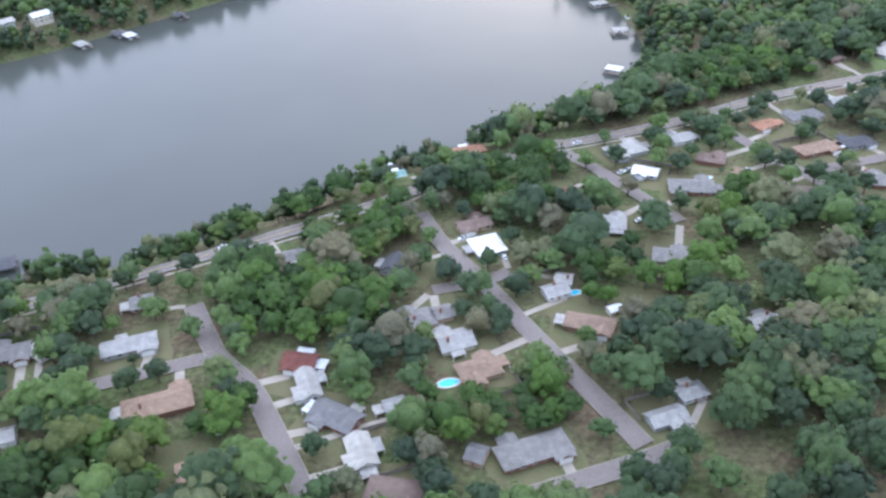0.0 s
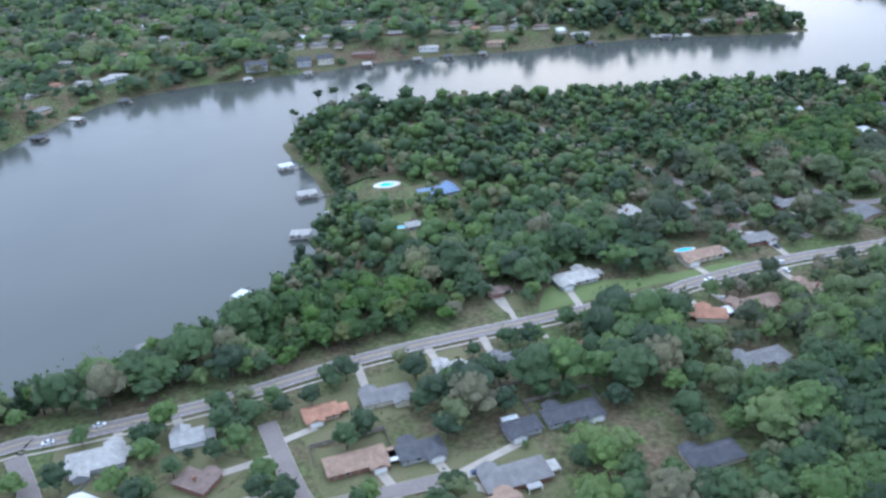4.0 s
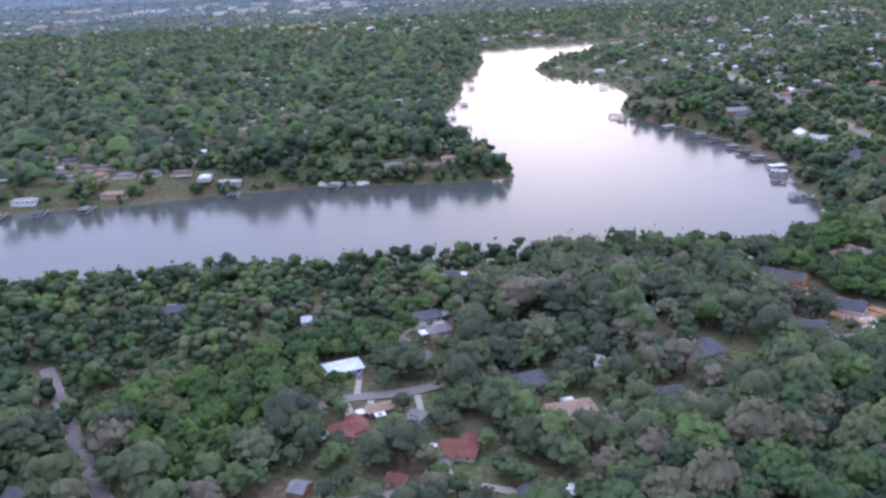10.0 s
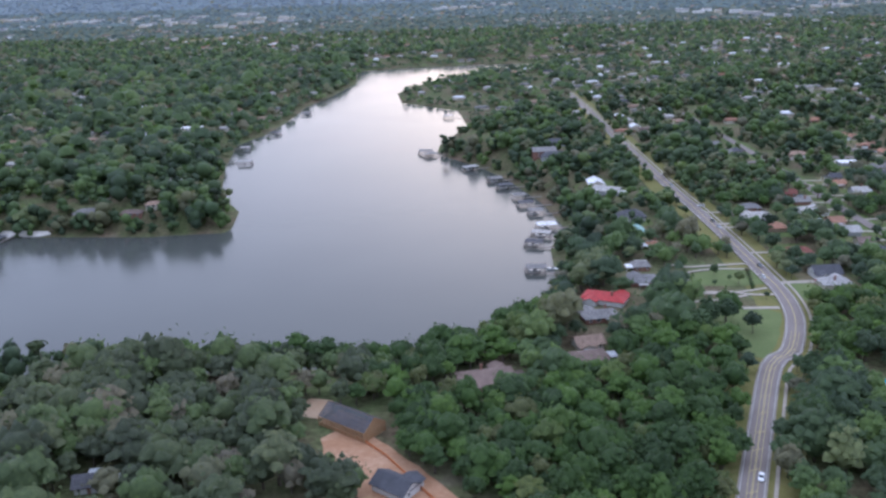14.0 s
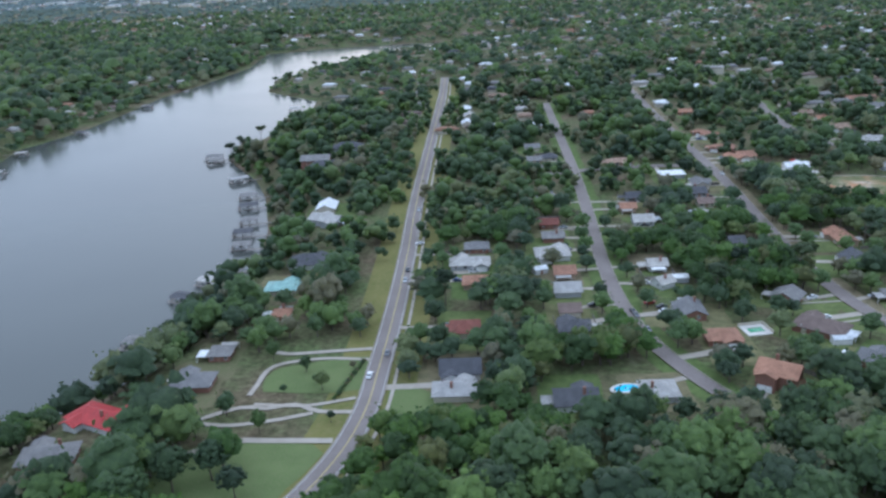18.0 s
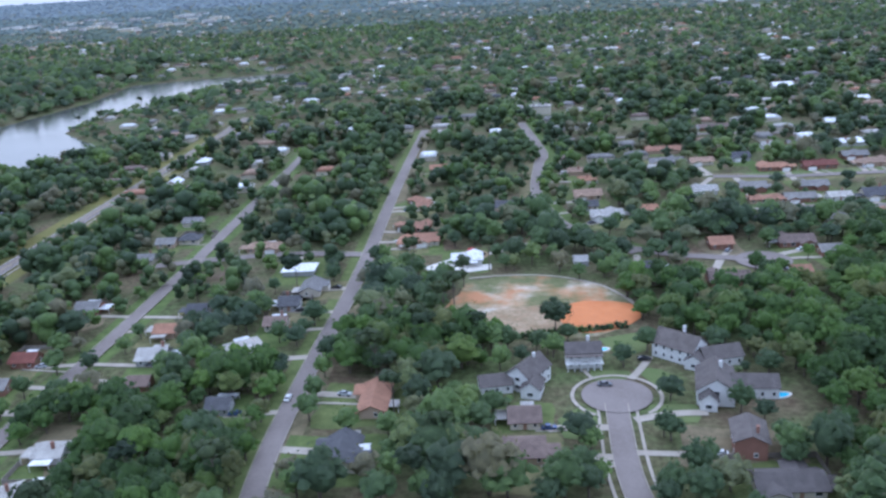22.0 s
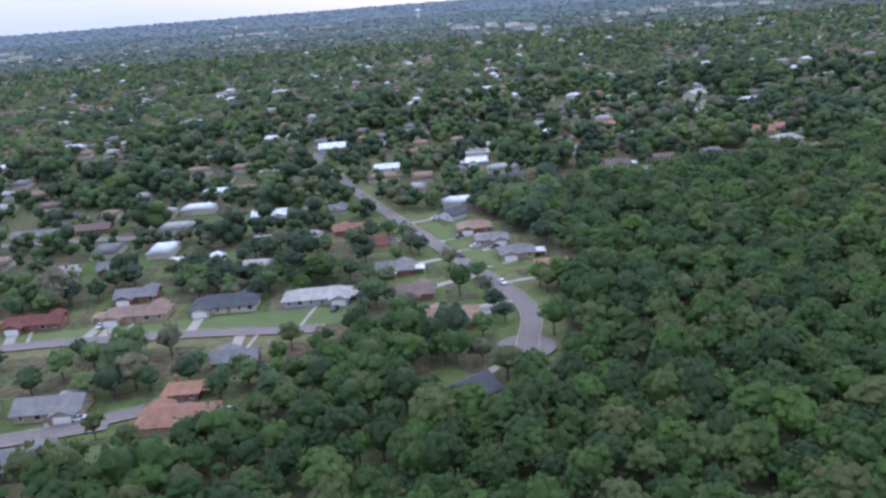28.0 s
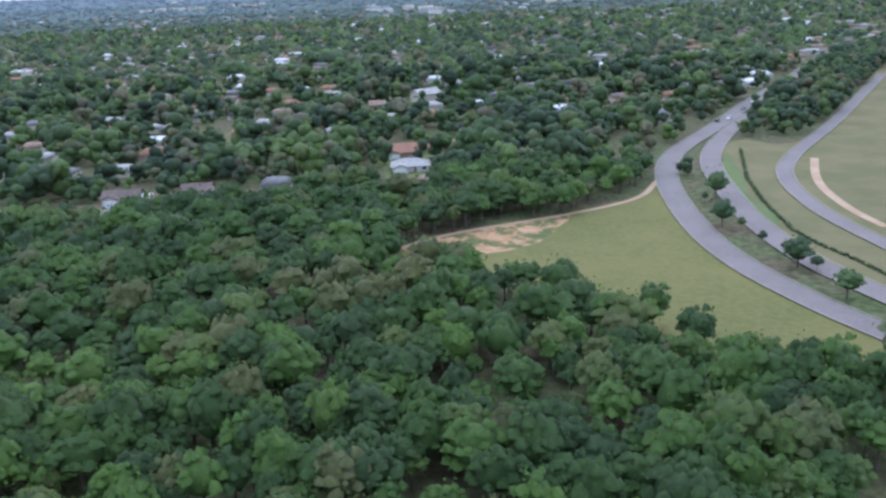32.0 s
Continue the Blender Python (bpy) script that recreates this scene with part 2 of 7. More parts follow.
def worn_field_material():
    m, nt, b = material("field_grass_worn_to_soil", 0.95, 0, 0.1)
    grass = ramp_of(nt, noise_of(nt, 0.3, 5), [(0.35, (0.1, 0.12, 0.04)), (0.65, (0.15, 0.145, 0.06))])
    worn = ramp_of(nt, noise_of(nt, 0.11, 6, None, 0.7), [(0.45, (0, 0, 0)), (0.54, (1, 1, 1))])
    soil = ramp_of(nt, noise_of(nt, 0.3, 4), [(0.4, (0.4, 0.21, 0.1)), (0.65, (0.46, 0.32, 0.19))])
    nt.links.new(mix_of(nt, worn, grass, soil), b.inputs["Base Color"])
    bump_of(nt, b, noise_of(nt, 2.0, 5), 0.3, 0.1)
    return m


MAT["worn_field"] = worn_field_material()
MAT["garden"] = lawn_material()
MAT["dry_garden"] = mottled("dry_garden_grass", (0.1, 0.112, 0.045), (0.145, 0.135, 0.068), (0.17, 0.14, 0.085), 0.05, 0.8, 0.95, 0.3, 0, 0.1)
MAT["park"] = park_material()
MAT["meadow"] = mottled("dry_meadow_grass", (0.115, 0.125, 0.034), (0.165, 0.155, 0.048), (0.2, 0.17, 0.075), 0.03, 0.5, 0.95, 0.3, 0, 0.1)
MAT["dry"] = mottled("dry_tan_verge_grass", (0.14, 0.13, 0.06), (0.2, 0.165, 0.085), (0.16, 0.15, 0.06), 0.05, 0.6, 0.95, 0.3, 0, 0.1)
MAT["sand"] = mottled("pale_sandy_soil", (0.42, 0.28, 0.17), (0.5, 0.37, 0.25), (0.34, 0.22, 0.13), 0.08, 1.0, 0.95, 0.3, 0, 0.1)
MAT["clay"] = mottled("orange_clay", (0.5, 0.17, 0.055), (0.58, 0.22, 0.08), (0.46, 0.2, 0.1), 0.1, 1.2, 0.95, 0.2, 0, 0.1)
MAT["clay_soil"] = mottled("orange_sandy_soil", (0.3, 0.2, 0.12), (0.42, 0.31, 0.21), (0.17, 0.155, 0.08), 0.12, 0.5, 0.95, 0.3, 0, 0.1)
MAT["site_soil"] = mottled("tan_building_site_soil", (0.36, 0.2, 0.11), (0.46, 0.29, 0.18), (0.28, 0.15, 0.08), 0.1, 0.5, 0.95, 0.3, 0, 0.1)
MAT["bark"] = mottled("grey_brown_bark", (0.09, 0.07, 0.055), (0.14, 0.115, 0.09), None, 0.6, 6.0, 0.95, 0.5)
MAT["leaf"] = leaf_material("broadleaf_foliage", (0.05, 0.073, 0.042), (0.074, 0.112, 0.049), (0.118, 0.175, 0.054), (0.15, 0.142, 0.09))
MAT["woods"] = leaf_material("woodland_foliage", (0.044, 0.072, 0.026), (0.059, 0.102, 0.026), (0.088, 0.148, 0.03), (0.108, 0.118, 0.045))
MAT["olive"] = leaf_material("olive_oak_foliage", (0.062, 0.075, 0.046), (0.085, 0.105, 0.052), (0.105, 0.15, 0.052), (0.16, 0.142, 0.1))
# three steps of painted haze: bluer and more glowing with distance
MAT["far_haze"] = painted_haze_material("far_woods_painted_haze", (0.095, 0.12, 0.085), (0.016, 0.021, 0.025))
MAT["distance"] = painted_haze_material("distant_woods_painted_haze", (0.095, 0.12, 0.095), (0.036, 0.046, 0.056))
MAT["horizon"] = painted_haze_material("horizon_woods_painted_haze", (0.1, 0.12, 0.11), (0.06, 0.074, 0.092))
MAT["pine"] = leaf_material("pine_foliage", (0.03, 0.045, 0.026), (0.04, 0.06, 0.03), (0.06, 0.08, 0.035))
MAT["hedge"] = MAT["leaf"]
MAT["glass"] = material("window_glass", 0.08, 0, 0.6)[0]
MAT["glass"].node_tree.nodes["Principled BSDF"].inputs["Base Color"].default_value = (0.03, 0.035, 0.04, 1)
MAT["frame"] = mottled("white_trim_paint", (0.7, 0.69, 0.66), (0.78, 0.77, 0.74), None, 0.5, 4.0, 0.5, 0)
MAT["door"] = mottled("painted_door", (0.24, 0.14, 0.09), (0.3, 0.18, 0.12), None, 0.8, 4.0, 0.5, 0)
MAT["pool"] = mottled("pool_water", (0.05, 0.45, 0.7), (0.08, 0.55, 0.78), (0.12, 0.6, 0.8), 0.4, 1.5, 0.08, 0.1, 0, 0.5)
MAT["green_pool"] = mottled("murky_green_pool_water", (0.02, 0.2, 0.08), (0.03, 0.26, 0.1), None, 0.4, 1.5, 0.1, 0.1, 0, 0.5)
MAT["coping"] = mottled("pale_pool_deck", (0.55, 0.5, 0.44), (0.64, 0.6, 0.53), None, 0.4, 3.0, 0.8, 0.1)
MAT["wood"] = mottled("weathered_dock_wood", (0.22, 0.19, 0.16), (0.32, 0.28, 0.24), (0.16, 0.14, 0.12), 0.5, 4.0, 0.9, 0.3)
MAT["tyre"] = mottled("black_rubber", (0.02, 0.02, 0.02), (0.03, 0.03, 0.03), None, 1, 5, 0.9, 0)
MAT["timber"] = mottled("new_pine_framing", (0.36, 0.21, 0.1), (0.42, 0.27, 0.14), (0.28, 0.16, 0.08), 0.5, 3.0, 0.8, 0.2)
MAT["blue_court"] = mottled("blue_court_paint", (0.03, 0.08, 0.3), (0.04, 0.1, 0.36), None, 0.2, 2, 0.8, 0)
ROOF = {
    "white": ((0.78, 0.78, 0.77), 0.0, 0.5), "pale": ((0.42, 0.395, 0.36), 0.1, 0.6), "grey": ((0.225, 0.212, 0.2), 0.0, 0.85),
    "slate": ((0.1, 0.098, 0.105), 0.0, 0.85), "brown": ((0.2, 0.145, 0.12), 0.0, 0.85), "tan": ((0.32, 0.22, 0.155), 0.0, 0.85),
    "red": ((0.2, 0.075, 0.055), 0.0, 0.85), "terracotta": ((0.36, 0.19, 0.12), 0.0, 0.85), "scarlet": ((0.45, 0.05, 0.045), 0.0, 0.6),
    "blue": ((0.2, 0.27, 0.4), 0.1, 0.6), "teal": ((0.28, 0.44, 0.4), 0.1, 0.5)}
ROOF["estate"] = ((0.135, 0.115, 0.105), 0.0, 0.85)
for key, (c, mt, ro) in ROOF.items():
    MAT["roof_" + key] = roof_material(key + "_roofing", c, mt, ro)
WALLS = {"brick": (0.27, 0.14, 0.1), "cream": (0.6, 0.54, 0.43), "white_wall": (0.72, 0.71, 0.68), "grey_wall": (0.42, 0.42, 0.42), "tan_wall": (0.48, 0.36, 0.26)}
for key, c in WALLS.items():
    MAT[key] = mottled(key + "_siding", tuple(v * 0.88 for v in c), c, tuple(v * 0.75 for v in c), 0.4, 4.0, 0.8, 0.2)
CARS = {"white": (0.75, 0.75, 0.74), "silver": (0.45, 0.46, 0.47), "black": (0.025, 0.025, 0.03), "red": (0.3, 0.03, 0.025), "blue": (0.05, 0.08, 0.18), "grey": (0.14, 0.14, 0.15)}
for key, c in CARS.items():
    MAT["car_" + key] = mottled("car_paint_" + key, c, tuple(v * 0.95 for v in c), None, 1.0, 5.0, 0.25, 0, 0.1, 0.5)


# ---- plan: shore, roads, open ground
NEAR_WEST = [(-1500, 60), (-700, 160), (-400, 245), (-260, 305), (-195, 330), (-158, 335), (-140, 345), (-108, 364), (-88, 379), (-60, 400), (-32, 419), (6, 446), (58, 468), (92, 497), (113, 522), (135, 560), (147, 600), (146, 640), (143, 687), (129, 726), (101, 781), (92, 803), (104, 830), (130, 846), (180, 856), (236, 862), (301, 866), (336, 872), (402, 876), (446, 880), (486, 876)]
NEAR_EAST = [(534, 878), (578, 880), (613, 884), (655, 876), (697, 878), (725, 876), (745, 868), (767, 878), (793, 900), (820, 942), (838, 985), (842, 1040), (858, 1084), (851, 1153), (833, 1228), (816, 1275), (774, 1351), (778, 1398), (811, 1503), (805, 1620), (730, 1708), (721, 1807), (754, 1901), (790, 1990), (900, 2080), (1000, 2120)]
FAR_EAST = [(990, 2170), (880, 2185), (758, 2168), (638, 2131), (650, 1950), (625, 1800), (600, 1690), (598, 1625), (585, 1496), (562, 1429), (575, 1315), (595, 1209), (621, 1155), (626, 1099), (590, 1098), (570, 1095), (506, 1102), (460, 1108), (363, 1094), (305, 1077), (247, 1075)]
FAR_WEST = [(189, 1066), (132, 1055), (104, 1035), (42, 1024), (-23, 1003), (-69, 981), (-109, 945), (-135, 860), (-151, 797), (-185, 755), (-301, 636), (-335, 612), (-420, 560), (-700, 520), (-1500, 480)]
SHORE = np.array(NEAR_WEST + NEAR_EAST + FAR_EAST + FAR_WEST, float)
WATER_Z = -15.0
ROADS, AREAS = {}, {}
# roads: width and centre line
ROADS["main"] = (8, [(-199, 276), (-170, 291), (-142, 304), (-101, 324), (-75, 337), (-25, 365), (3, 386), (62, 417), (65, 416), (128, 437), (192, 467), (264, 491), (327, 511), (347, 521), (395, 539), (445, 551), (491, 564), (534, 584), (570, 600)])
ROADS["north"] = (8.2, [(849, 718), (878, 783), (902, 834), (915, 847), (930, 879), (937, 909), (939, 941), (941, 995), (942, 1066), (942, 1151), (945, 1315), (949, 1522), (949, 1652)])
ROADS["alder"] = (7.5, [(-13, 350), (-2, 321), (14, 292), (29, 261), (44, 232), (62, 197)])
ROADS["birch"] = (7, [(62, 408), (81, 380), (107, 333)])
ROADS["cedar"] = (7, [(155, 423), (171, 388), (177, 377), (189, 354), (207, 328)])
ROADS["cedar_cross"] = (6.5, [(227, 388), (218, 385), (182, 375)])
ROADS["elm"] = (7.5, [(-106, 283), (-89, 250), (-74, 233), (-60, 207), (-47, 180)])
ROADS["elm_cross"] = (6.5, [(-170, 222), (-145, 231), (-126, 238), (-90, 250)])
ROADS["alder_cross"] = (6, [(-7, 287), (14, 292), (26, 298)])
ROADS["low"] = (7, [(17, 176), (56, 189), (74, 196)])
ROADS["fern"] = (5.8, [(274, 797), (301, 757), (336, 703), (370, 649), (393, 608), (419, 564)])
ROADS["gum"] = (5.6, [(374, 740), (398, 700), (421, 662), (444, 626), (455, 608)])
ROADS["gum_cross"] = (5.6, [(455, 608), (469, 605), (501, 615), (524, 624), (566, 632)])
ROADS["hazel"] = (5.4, [(523, 772), (546, 739), (559, 711), (546, 700), (516, 696), (503, 688)])
ROADS["ivy"] = (6, [(1064, 901), (1052, 917), (1039, 953), (1034, 991), (1034, 1045), (1038, 1121), (1042, 1233), (1046, 1458)])
ROADS["juniper"] = (6.2, [(1146, 912), (1139, 932), (1132, 953), (1127, 968), (1123, 992), (1121, 1030), (1123, 1092), (1127, 1176), (1129, 1341), (1134, 1533)])
ROADS["kapok"] = (6.5, [(1023, 1201), (1049, 1207), (1088, 1211), (1127, 1205)])
ROADS["court"] = (6.6, [(1224, 1050), (1222, 1011), (1225, 986), (1229, 965)])
ROADS["larch"] = (6.2, [(1254, 1191), (1230, 1229), (1220, 1261), (1215, 1310), (1221, 1382), (1226, 1420), (1216, 1545)])
ROADS["larch_cross"] = (6, [(1208, 1213), (1232, 1227)])
ROADS["larch_end"] = (6, [(1248, 1201), (1271, 1186), (1303, 1176)])
ROADS["maple"] = (6.5, [(1340, 1254), (1407, 1250), (1450, 1262)])
ROADS["maple_b"] = (6.5, [(1364, 1251), (1402, 1249), (1442, 1256)])
ROADS["oak"] = (6.5, [(1323, 1327), (1367, 1319), (1406, 1319), (1448, 1317), (1491, 1312)])
ROADS["pine"] = (6.5, [(1250, 1464), (1280, 1460), (1362, 1457), (1413, 1445)])
ROADS["palm"] = (6.4, [(1453, 1657), (1488, 1530), (1521, 1433), (1542, 1374), (1561, 1318), (1557, 1282)])
ROADS["willow"] = (6.2, [(1588, 1492), (1605, 1496), (1651, 1513), (1686, 1520), (1714, 1527)])
ROADS["bend_a"] = (8.5, [(1859, 1357), (1849, 1385), (1842, 1420), (1843, 1462), (1852, 1517), (1869, 1563), (1908, 1623), (1961, 1706), (2031, 1809), (2133, 1968)])
ROADS["bend_b"] = (8, [(1870, 1374), (1862, 1411), (1861, 1445), (1866, 1487), (1878, 1543), (1899, 1590), (1938, 1657)])
ROADS["bend_c"] = (6, [(1890, 1408), (1888, 1424), (1887, 1464), (1895, 1508), (1914, 1546), (1968, 1620), (2029, 1709), (2089, 1796)])
# open ground and woods
AREAS["field"] = [(1747, 1447), (1765, 1461), (1805, 1477), (1832, 1492), (1849, 1518), (1842, 1476), (1840, 1437), (1844, 1406), (1850, 1377), (1852, 1361), (1835, 1342), (1820, 1355), (1812, 1368), (1798, 1383), (1791, 1399), (1772, 1415), (1754, 1428)]
AREAS["verge"] = [(1894, 1577), (1908, 1588), (1946, 1593), (2117, 1845), (2145, 1832), (1870, 1374), (1867, 1388), (1865, 1417), (1863, 1451), (1868, 1487)]
AREAS["park"] = [(1177, 1163), (1201, 1168), (1231, 1154), (1243, 1136), (1239, 1112), (1219, 1100), (1193, 1103), (1163, 1115), (1168, 1134)]
AREAS["beach"] = [(713, 809), (719, 820), (728, 817), (725, 804)]
AREAS["woods"] = [(1240, 1120), (1241, 1140), (1246, 1159), (1276, 1154), (1317, 1159), (1336, 1185), (1363, 1217), (1406, 1236), (1450, 1254), (1562, 1264), (1565, 1327), (1586, 1370), (1586, 1436), (1603, 1494), (1712, 1511), (1706, 1522), (1642, 1496), (1687, 1515), (1747, 1530), (1852, 1538), (1847, 1509), (1805, 1476), (1765, 1459), (1747, 1447), (1772, 1415), (1791, 1399), (1812, 1368), (1835, 1342), (1824, 1304), (1636, 1212), (1526, 1215), (1314, 1062), (1246, 1097)]
AREAS["woods_b"] = [(943, 899), (965, 911), (997, 910), (1029, 909), (949, 841), (929, 822), (912, 816), (928, 867)]
AREAS["woods_c"] = [(733, 819), (783, 881), (822, 931), (837, 895), (774, 821), (795, 809), (860, 863), (921, 904), (843, 719), (801, 721), (773, 753), (750, 783)]
AREAS["woods_d"] = [(135, 475), (149, 542), (195, 530), (232, 507), (224, 487), (152, 455)]
AREAS["woods_e"] = [(274, 802), (358, 885), (531, 865), (559, 766), (469, 635), (387, 710), (320, 653), (236, 695), (208, 801)]
AREAS["woods_f"] = [(1916, 1601), (2046, 1796), (2292, 2151), (2218, 1953), (2117, 1845), (1962, 1621)]
AREAS["lawn_b"] = [(878, 882), (890, 894), (923, 892), (924, 879), (906, 845), (899, 842), (883, 864)]
AREAS["lawn_c"] = [(149, 701), (177, 681), (201, 666), (204, 611), (182, 613), (167, 648)]
AREAS["lawn_d"] = [(699, 840), (724, 840), (726, 825), (712, 826)]
AREAS["lawn_e"] = [(268, 498), (277, 524), (305, 527), (328, 529), (374, 541), (376, 536), (347, 526), (306, 513)]
AREAS["lawn_f"] = [(900, 927), (901, 942), (922, 949), (938, 949), (939, 929), (924, 924)]
AREAS["lawn_g"] = [(945, 911), (945, 929), (957, 923), (971, 906), (966, 898), (946, 898)]


AREAS["clay"] = [(1214, 1130), (1223, 1135), (1235, 1133), (1244, 1127), (1243, 1116), (1235, 1108), (1224, 1104), (1216, 1107), (1212, 1119)]
AREAS["bare_a"] = [(1177, 1121), (1189, 1129), (1215, 1131), (1217, 1106), (1206, 1103), (1188, 1111)]
AREAS["dirt"] = [(727, 790), (731, 772), (742, 755), (757, 738), (786, 706), (800, 686), (812, 690), (794, 719), (772, 754), (758, 774), (745, 790), (735, 797)]
AREAS["woods_g"] = [(1752, 1322), (1800, 1342), (1837, 1350), (1848, 1330), (1836, 1300), (1790, 1296), (1752, 1296)]
AREAS["woods_h"] = [(946, 1112), (988, 1155), (1007, 1100), (992, 1058), (962, 1069)]
AREAS["woods_i"] = [(1072, 1048), (1097, 1049), (1094, 988), (1079, 971), (1074, 997)]
AREAS["woods_j"] = [(1101, 1025), (1120, 1034), (1115, 996), (1099, 986)]
AREAS["woods_k"] = [(999, 950), (1030, 972), (1041, 941), (1020, 926), (993, 926)]
AREAS["woods_l"] = [(1039, 1047), (1054, 1076), (1061, 1045), (1047, 1013)]
AREAS["woods_m"] = [(1126, 1109), (1162, 1116), (1188, 1100), (1182, 1075), (1153, 1073), (1134, 1070)]
AREAS["woods_n"] = [(1055, 1016), (1069, 1037), (1090, 1029), (1097, 1001), (1065, 1002)]
AREAS["woods_o"] = [(1080, 1075), (1103, 1101), (1118, 1055), (1111, 1028), (1095, 1036)]
AREAS["woods_p"] = [(7, 390), (47, 407), (63, 382), (48, 363), (13, 351)]
AREAS["woods_q"] = [(-81, 366), (-38, 383), (-18, 328), (-41, 306), (-75, 331)]
AREAS["woods_r"] = [(96, 296), (119, 309), (116, 289), (97, 277)]
AREAS["woods_s"] = [(110, 359), (149, 367), (148, 339), (116, 329)]
AREAS["woods_t"] = [(-73, 281), (-44, 293), (-26, 262), (-55, 252)]
AREAS["lawn_h"] = [(1212, 1049), (1218, 1046), (1217, 1030), (1207, 1032), (1206, 1042)]
AREAS["lawn_i"] = [(1209, 1024), (1216, 1024), (1217, 1013), (1208, 1012)]
AREAS["lawn_j"] = [(1234, 1049), (1247, 1048), (1246, 1038), (1233, 1039)]
AREAS["lawn_k"] = [(1219, 1073), (1231, 1072), (1229, 1066), (1219, 1066)]
AREAS["lawn_l"] = [(1225, 1098), (1242, 1102), (1239, 1087), (1229, 1084)]
AREAS["lawn_m"] = [(1233, 1074), (1242, 1072), (1245, 1057), (1239, 1058)]
AREAS["woods_u"] = [(-138, 215), (-99, 219), (-74, 226), (-68, 204), (-77, 177), (-142, 180), (-151, 200)]
AREAS["woods_v"] = [(-141, 330), (-83, 345), (-70, 327), (-121, 303), (-155, 301)]
AREAS["woods_w"] = [(-76, 352), (-25, 370), (-13, 318), (-48, 311), (-70, 327)]
AREAS["woods_x"] = [(-94, 293), (-56, 299), (-24, 280), (-38, 252), (-78, 255)]
AREAS["woods_y"] = [(-15, 226), (41, 223), (34, 201), (-7, 201)]
AREAS["woods_z"] = [(12, 385), (61, 387), (45, 338), (16, 350)]
AREAS["woods_aa"] = [(59, 313), (110, 309), (99, 265), (55, 264)]
AREAS["woods_ab"] = [(1252, 1108), (1266, 1096), (1274, 1076), (1284, 1056), (1284, 1031), (1272, 999), (1290, 998), (1325, 1072), (1330, 1165), (1250, 1150)]
AREAS["woods_ac"] = [(1322, 1070), (1365, 1132), (1412, 1131), (1530, 1216), (1450, 1130), (1391, 1070)]
AREAS["woods_ad"] = [(1471, 1311), (1491, 1326), (1523, 1302), (1536, 1276), (1532, 1253), (1495, 1240)]
AREAS["woods_ae"] = [(1468, 1373), (1487, 1382), (1505, 1336), (1483, 1330)]
AREAS["woods_af"] = [(1519, 1342), (1538, 1353), (1547, 1319), (1533, 1302)]
AREAS["woods_ag"] = [(1566, 1295), (1570, 1351), (1592, 1330), (1590, 1280), (1568, 1272)]
AREAS["woods_ah"] = [(1056, 1066), (1097, 1045), (1103, 1006), (1084, 976), (1064, 1007)]
AREAS["woods_ai"] = [(1174, 987), (1199, 989), (1191, 958), (1170, 957)]
AREAS["plaza"] = [(1156, 1183), (1168, 1194), (1176, 1183), (1187, 1184), (1187, 1177), (1169, 1172), (1161, 1174)]


def inside(px, py, poly):
    poly = np.asarray(poly, float)
    r = np.zeros(px.shape, bool)
    for (x1, y1), (x2, y2) in zip(poly, np.roll(poly, -1, 0)):
        c = (y1 > py) != (y2 > py)
        r ^= c & (px < (x2 - x1) * (py - y1) / (y2 - y1 + 1e-9) + x1)
    return r


def edge_distance(px, py, line, closed):
    line = np.asarray(line, float)
    ends = np.roll(line, -1, 0) if closed else line[1:]
    best = np.full(px.shape, 1e9)
    for a, b in zip(line, ends):
        d = b - a
        k = np.clip(((px - a[0]) * d[0] + (py - a[1]) * d[1]) / (d @ d + 1e-9), 0, 1)
        best = np.minimum(best, np.hypot(px - a[0] - k * d[0], py - a[1] - k * d[1]))
    return best


# ---- the land: one sheet, level above a bluff that falls to the water, raised far off
fine_x, fine_y = np.arange(-500, 1001, 8.0), np.arange(180, 2301, 8.0)
GX = np.r_[-6000, -4500, -3200, -2300, -1600, -1200, -900, -700, -580, fine_x, 1060, 1150, 1300, 1500, 1800, 2200, 2700, 3300, 4200, 5500, 7500]
GY = np.r_[-1500, -800, -400, -100, 60, 130, fine_y, 2400, 2550, 2800, 3200, 3700, 4200, 4600, 5000, 5400, 6000, 7000, 8000, 8800]
MX, MY = np.meshgrid(GX, GY)
shore_d = edge_distance(MX, MY, SHORE, True) * np.where(inside(MX, MY, SHORE), -1, 1)


def land_height(d, y):
    """Height above the shore's distance d; the inner inlet's banks are lowered so its water shows from the camera."""
    k = np.clip((d - 6) / (30 + 110 * np.clip((y - 1450) / 150, 0, 1)), 0, 1)
    return np.where(d < 6, WATER_Z + np.clip(d, -8, 6) * 0.16, WATER_Z + 0.96 + (k * k * (3 - 2 * k)) * (-WATER_Z - 0.96))


# far land rises only to fit the horizon line in the camera's view
GZ = land_height(shore_d, MY) + 34 * np.clip((MY - 4300) / 4400, 0, 1)


def ground_z(x, y):
    """Height of the land sheet at x, y (arrays or numbers)."""
    x, y = np.asarray(x, float), np.asarray(y, float)
    i = np.clip(np.searchsorted(GX, x) - 1, 0, len(GX) - 2)
    j = np.clip(np.searchsorted(GY, y) - 1, 0, len(GY) - 2)
    u, v = (x - GX[i]) / (GX[i + 1] - GX[i]), (y - GY[j]) / (GY[j + 1] - GY[j])
    return (GZ[j, i] * (1 - u) + GZ[j, i + 1] * u) * (1 - v) + (GZ[j + 1, i] * (1 - u) + GZ[j + 1, i + 1] * u) * v


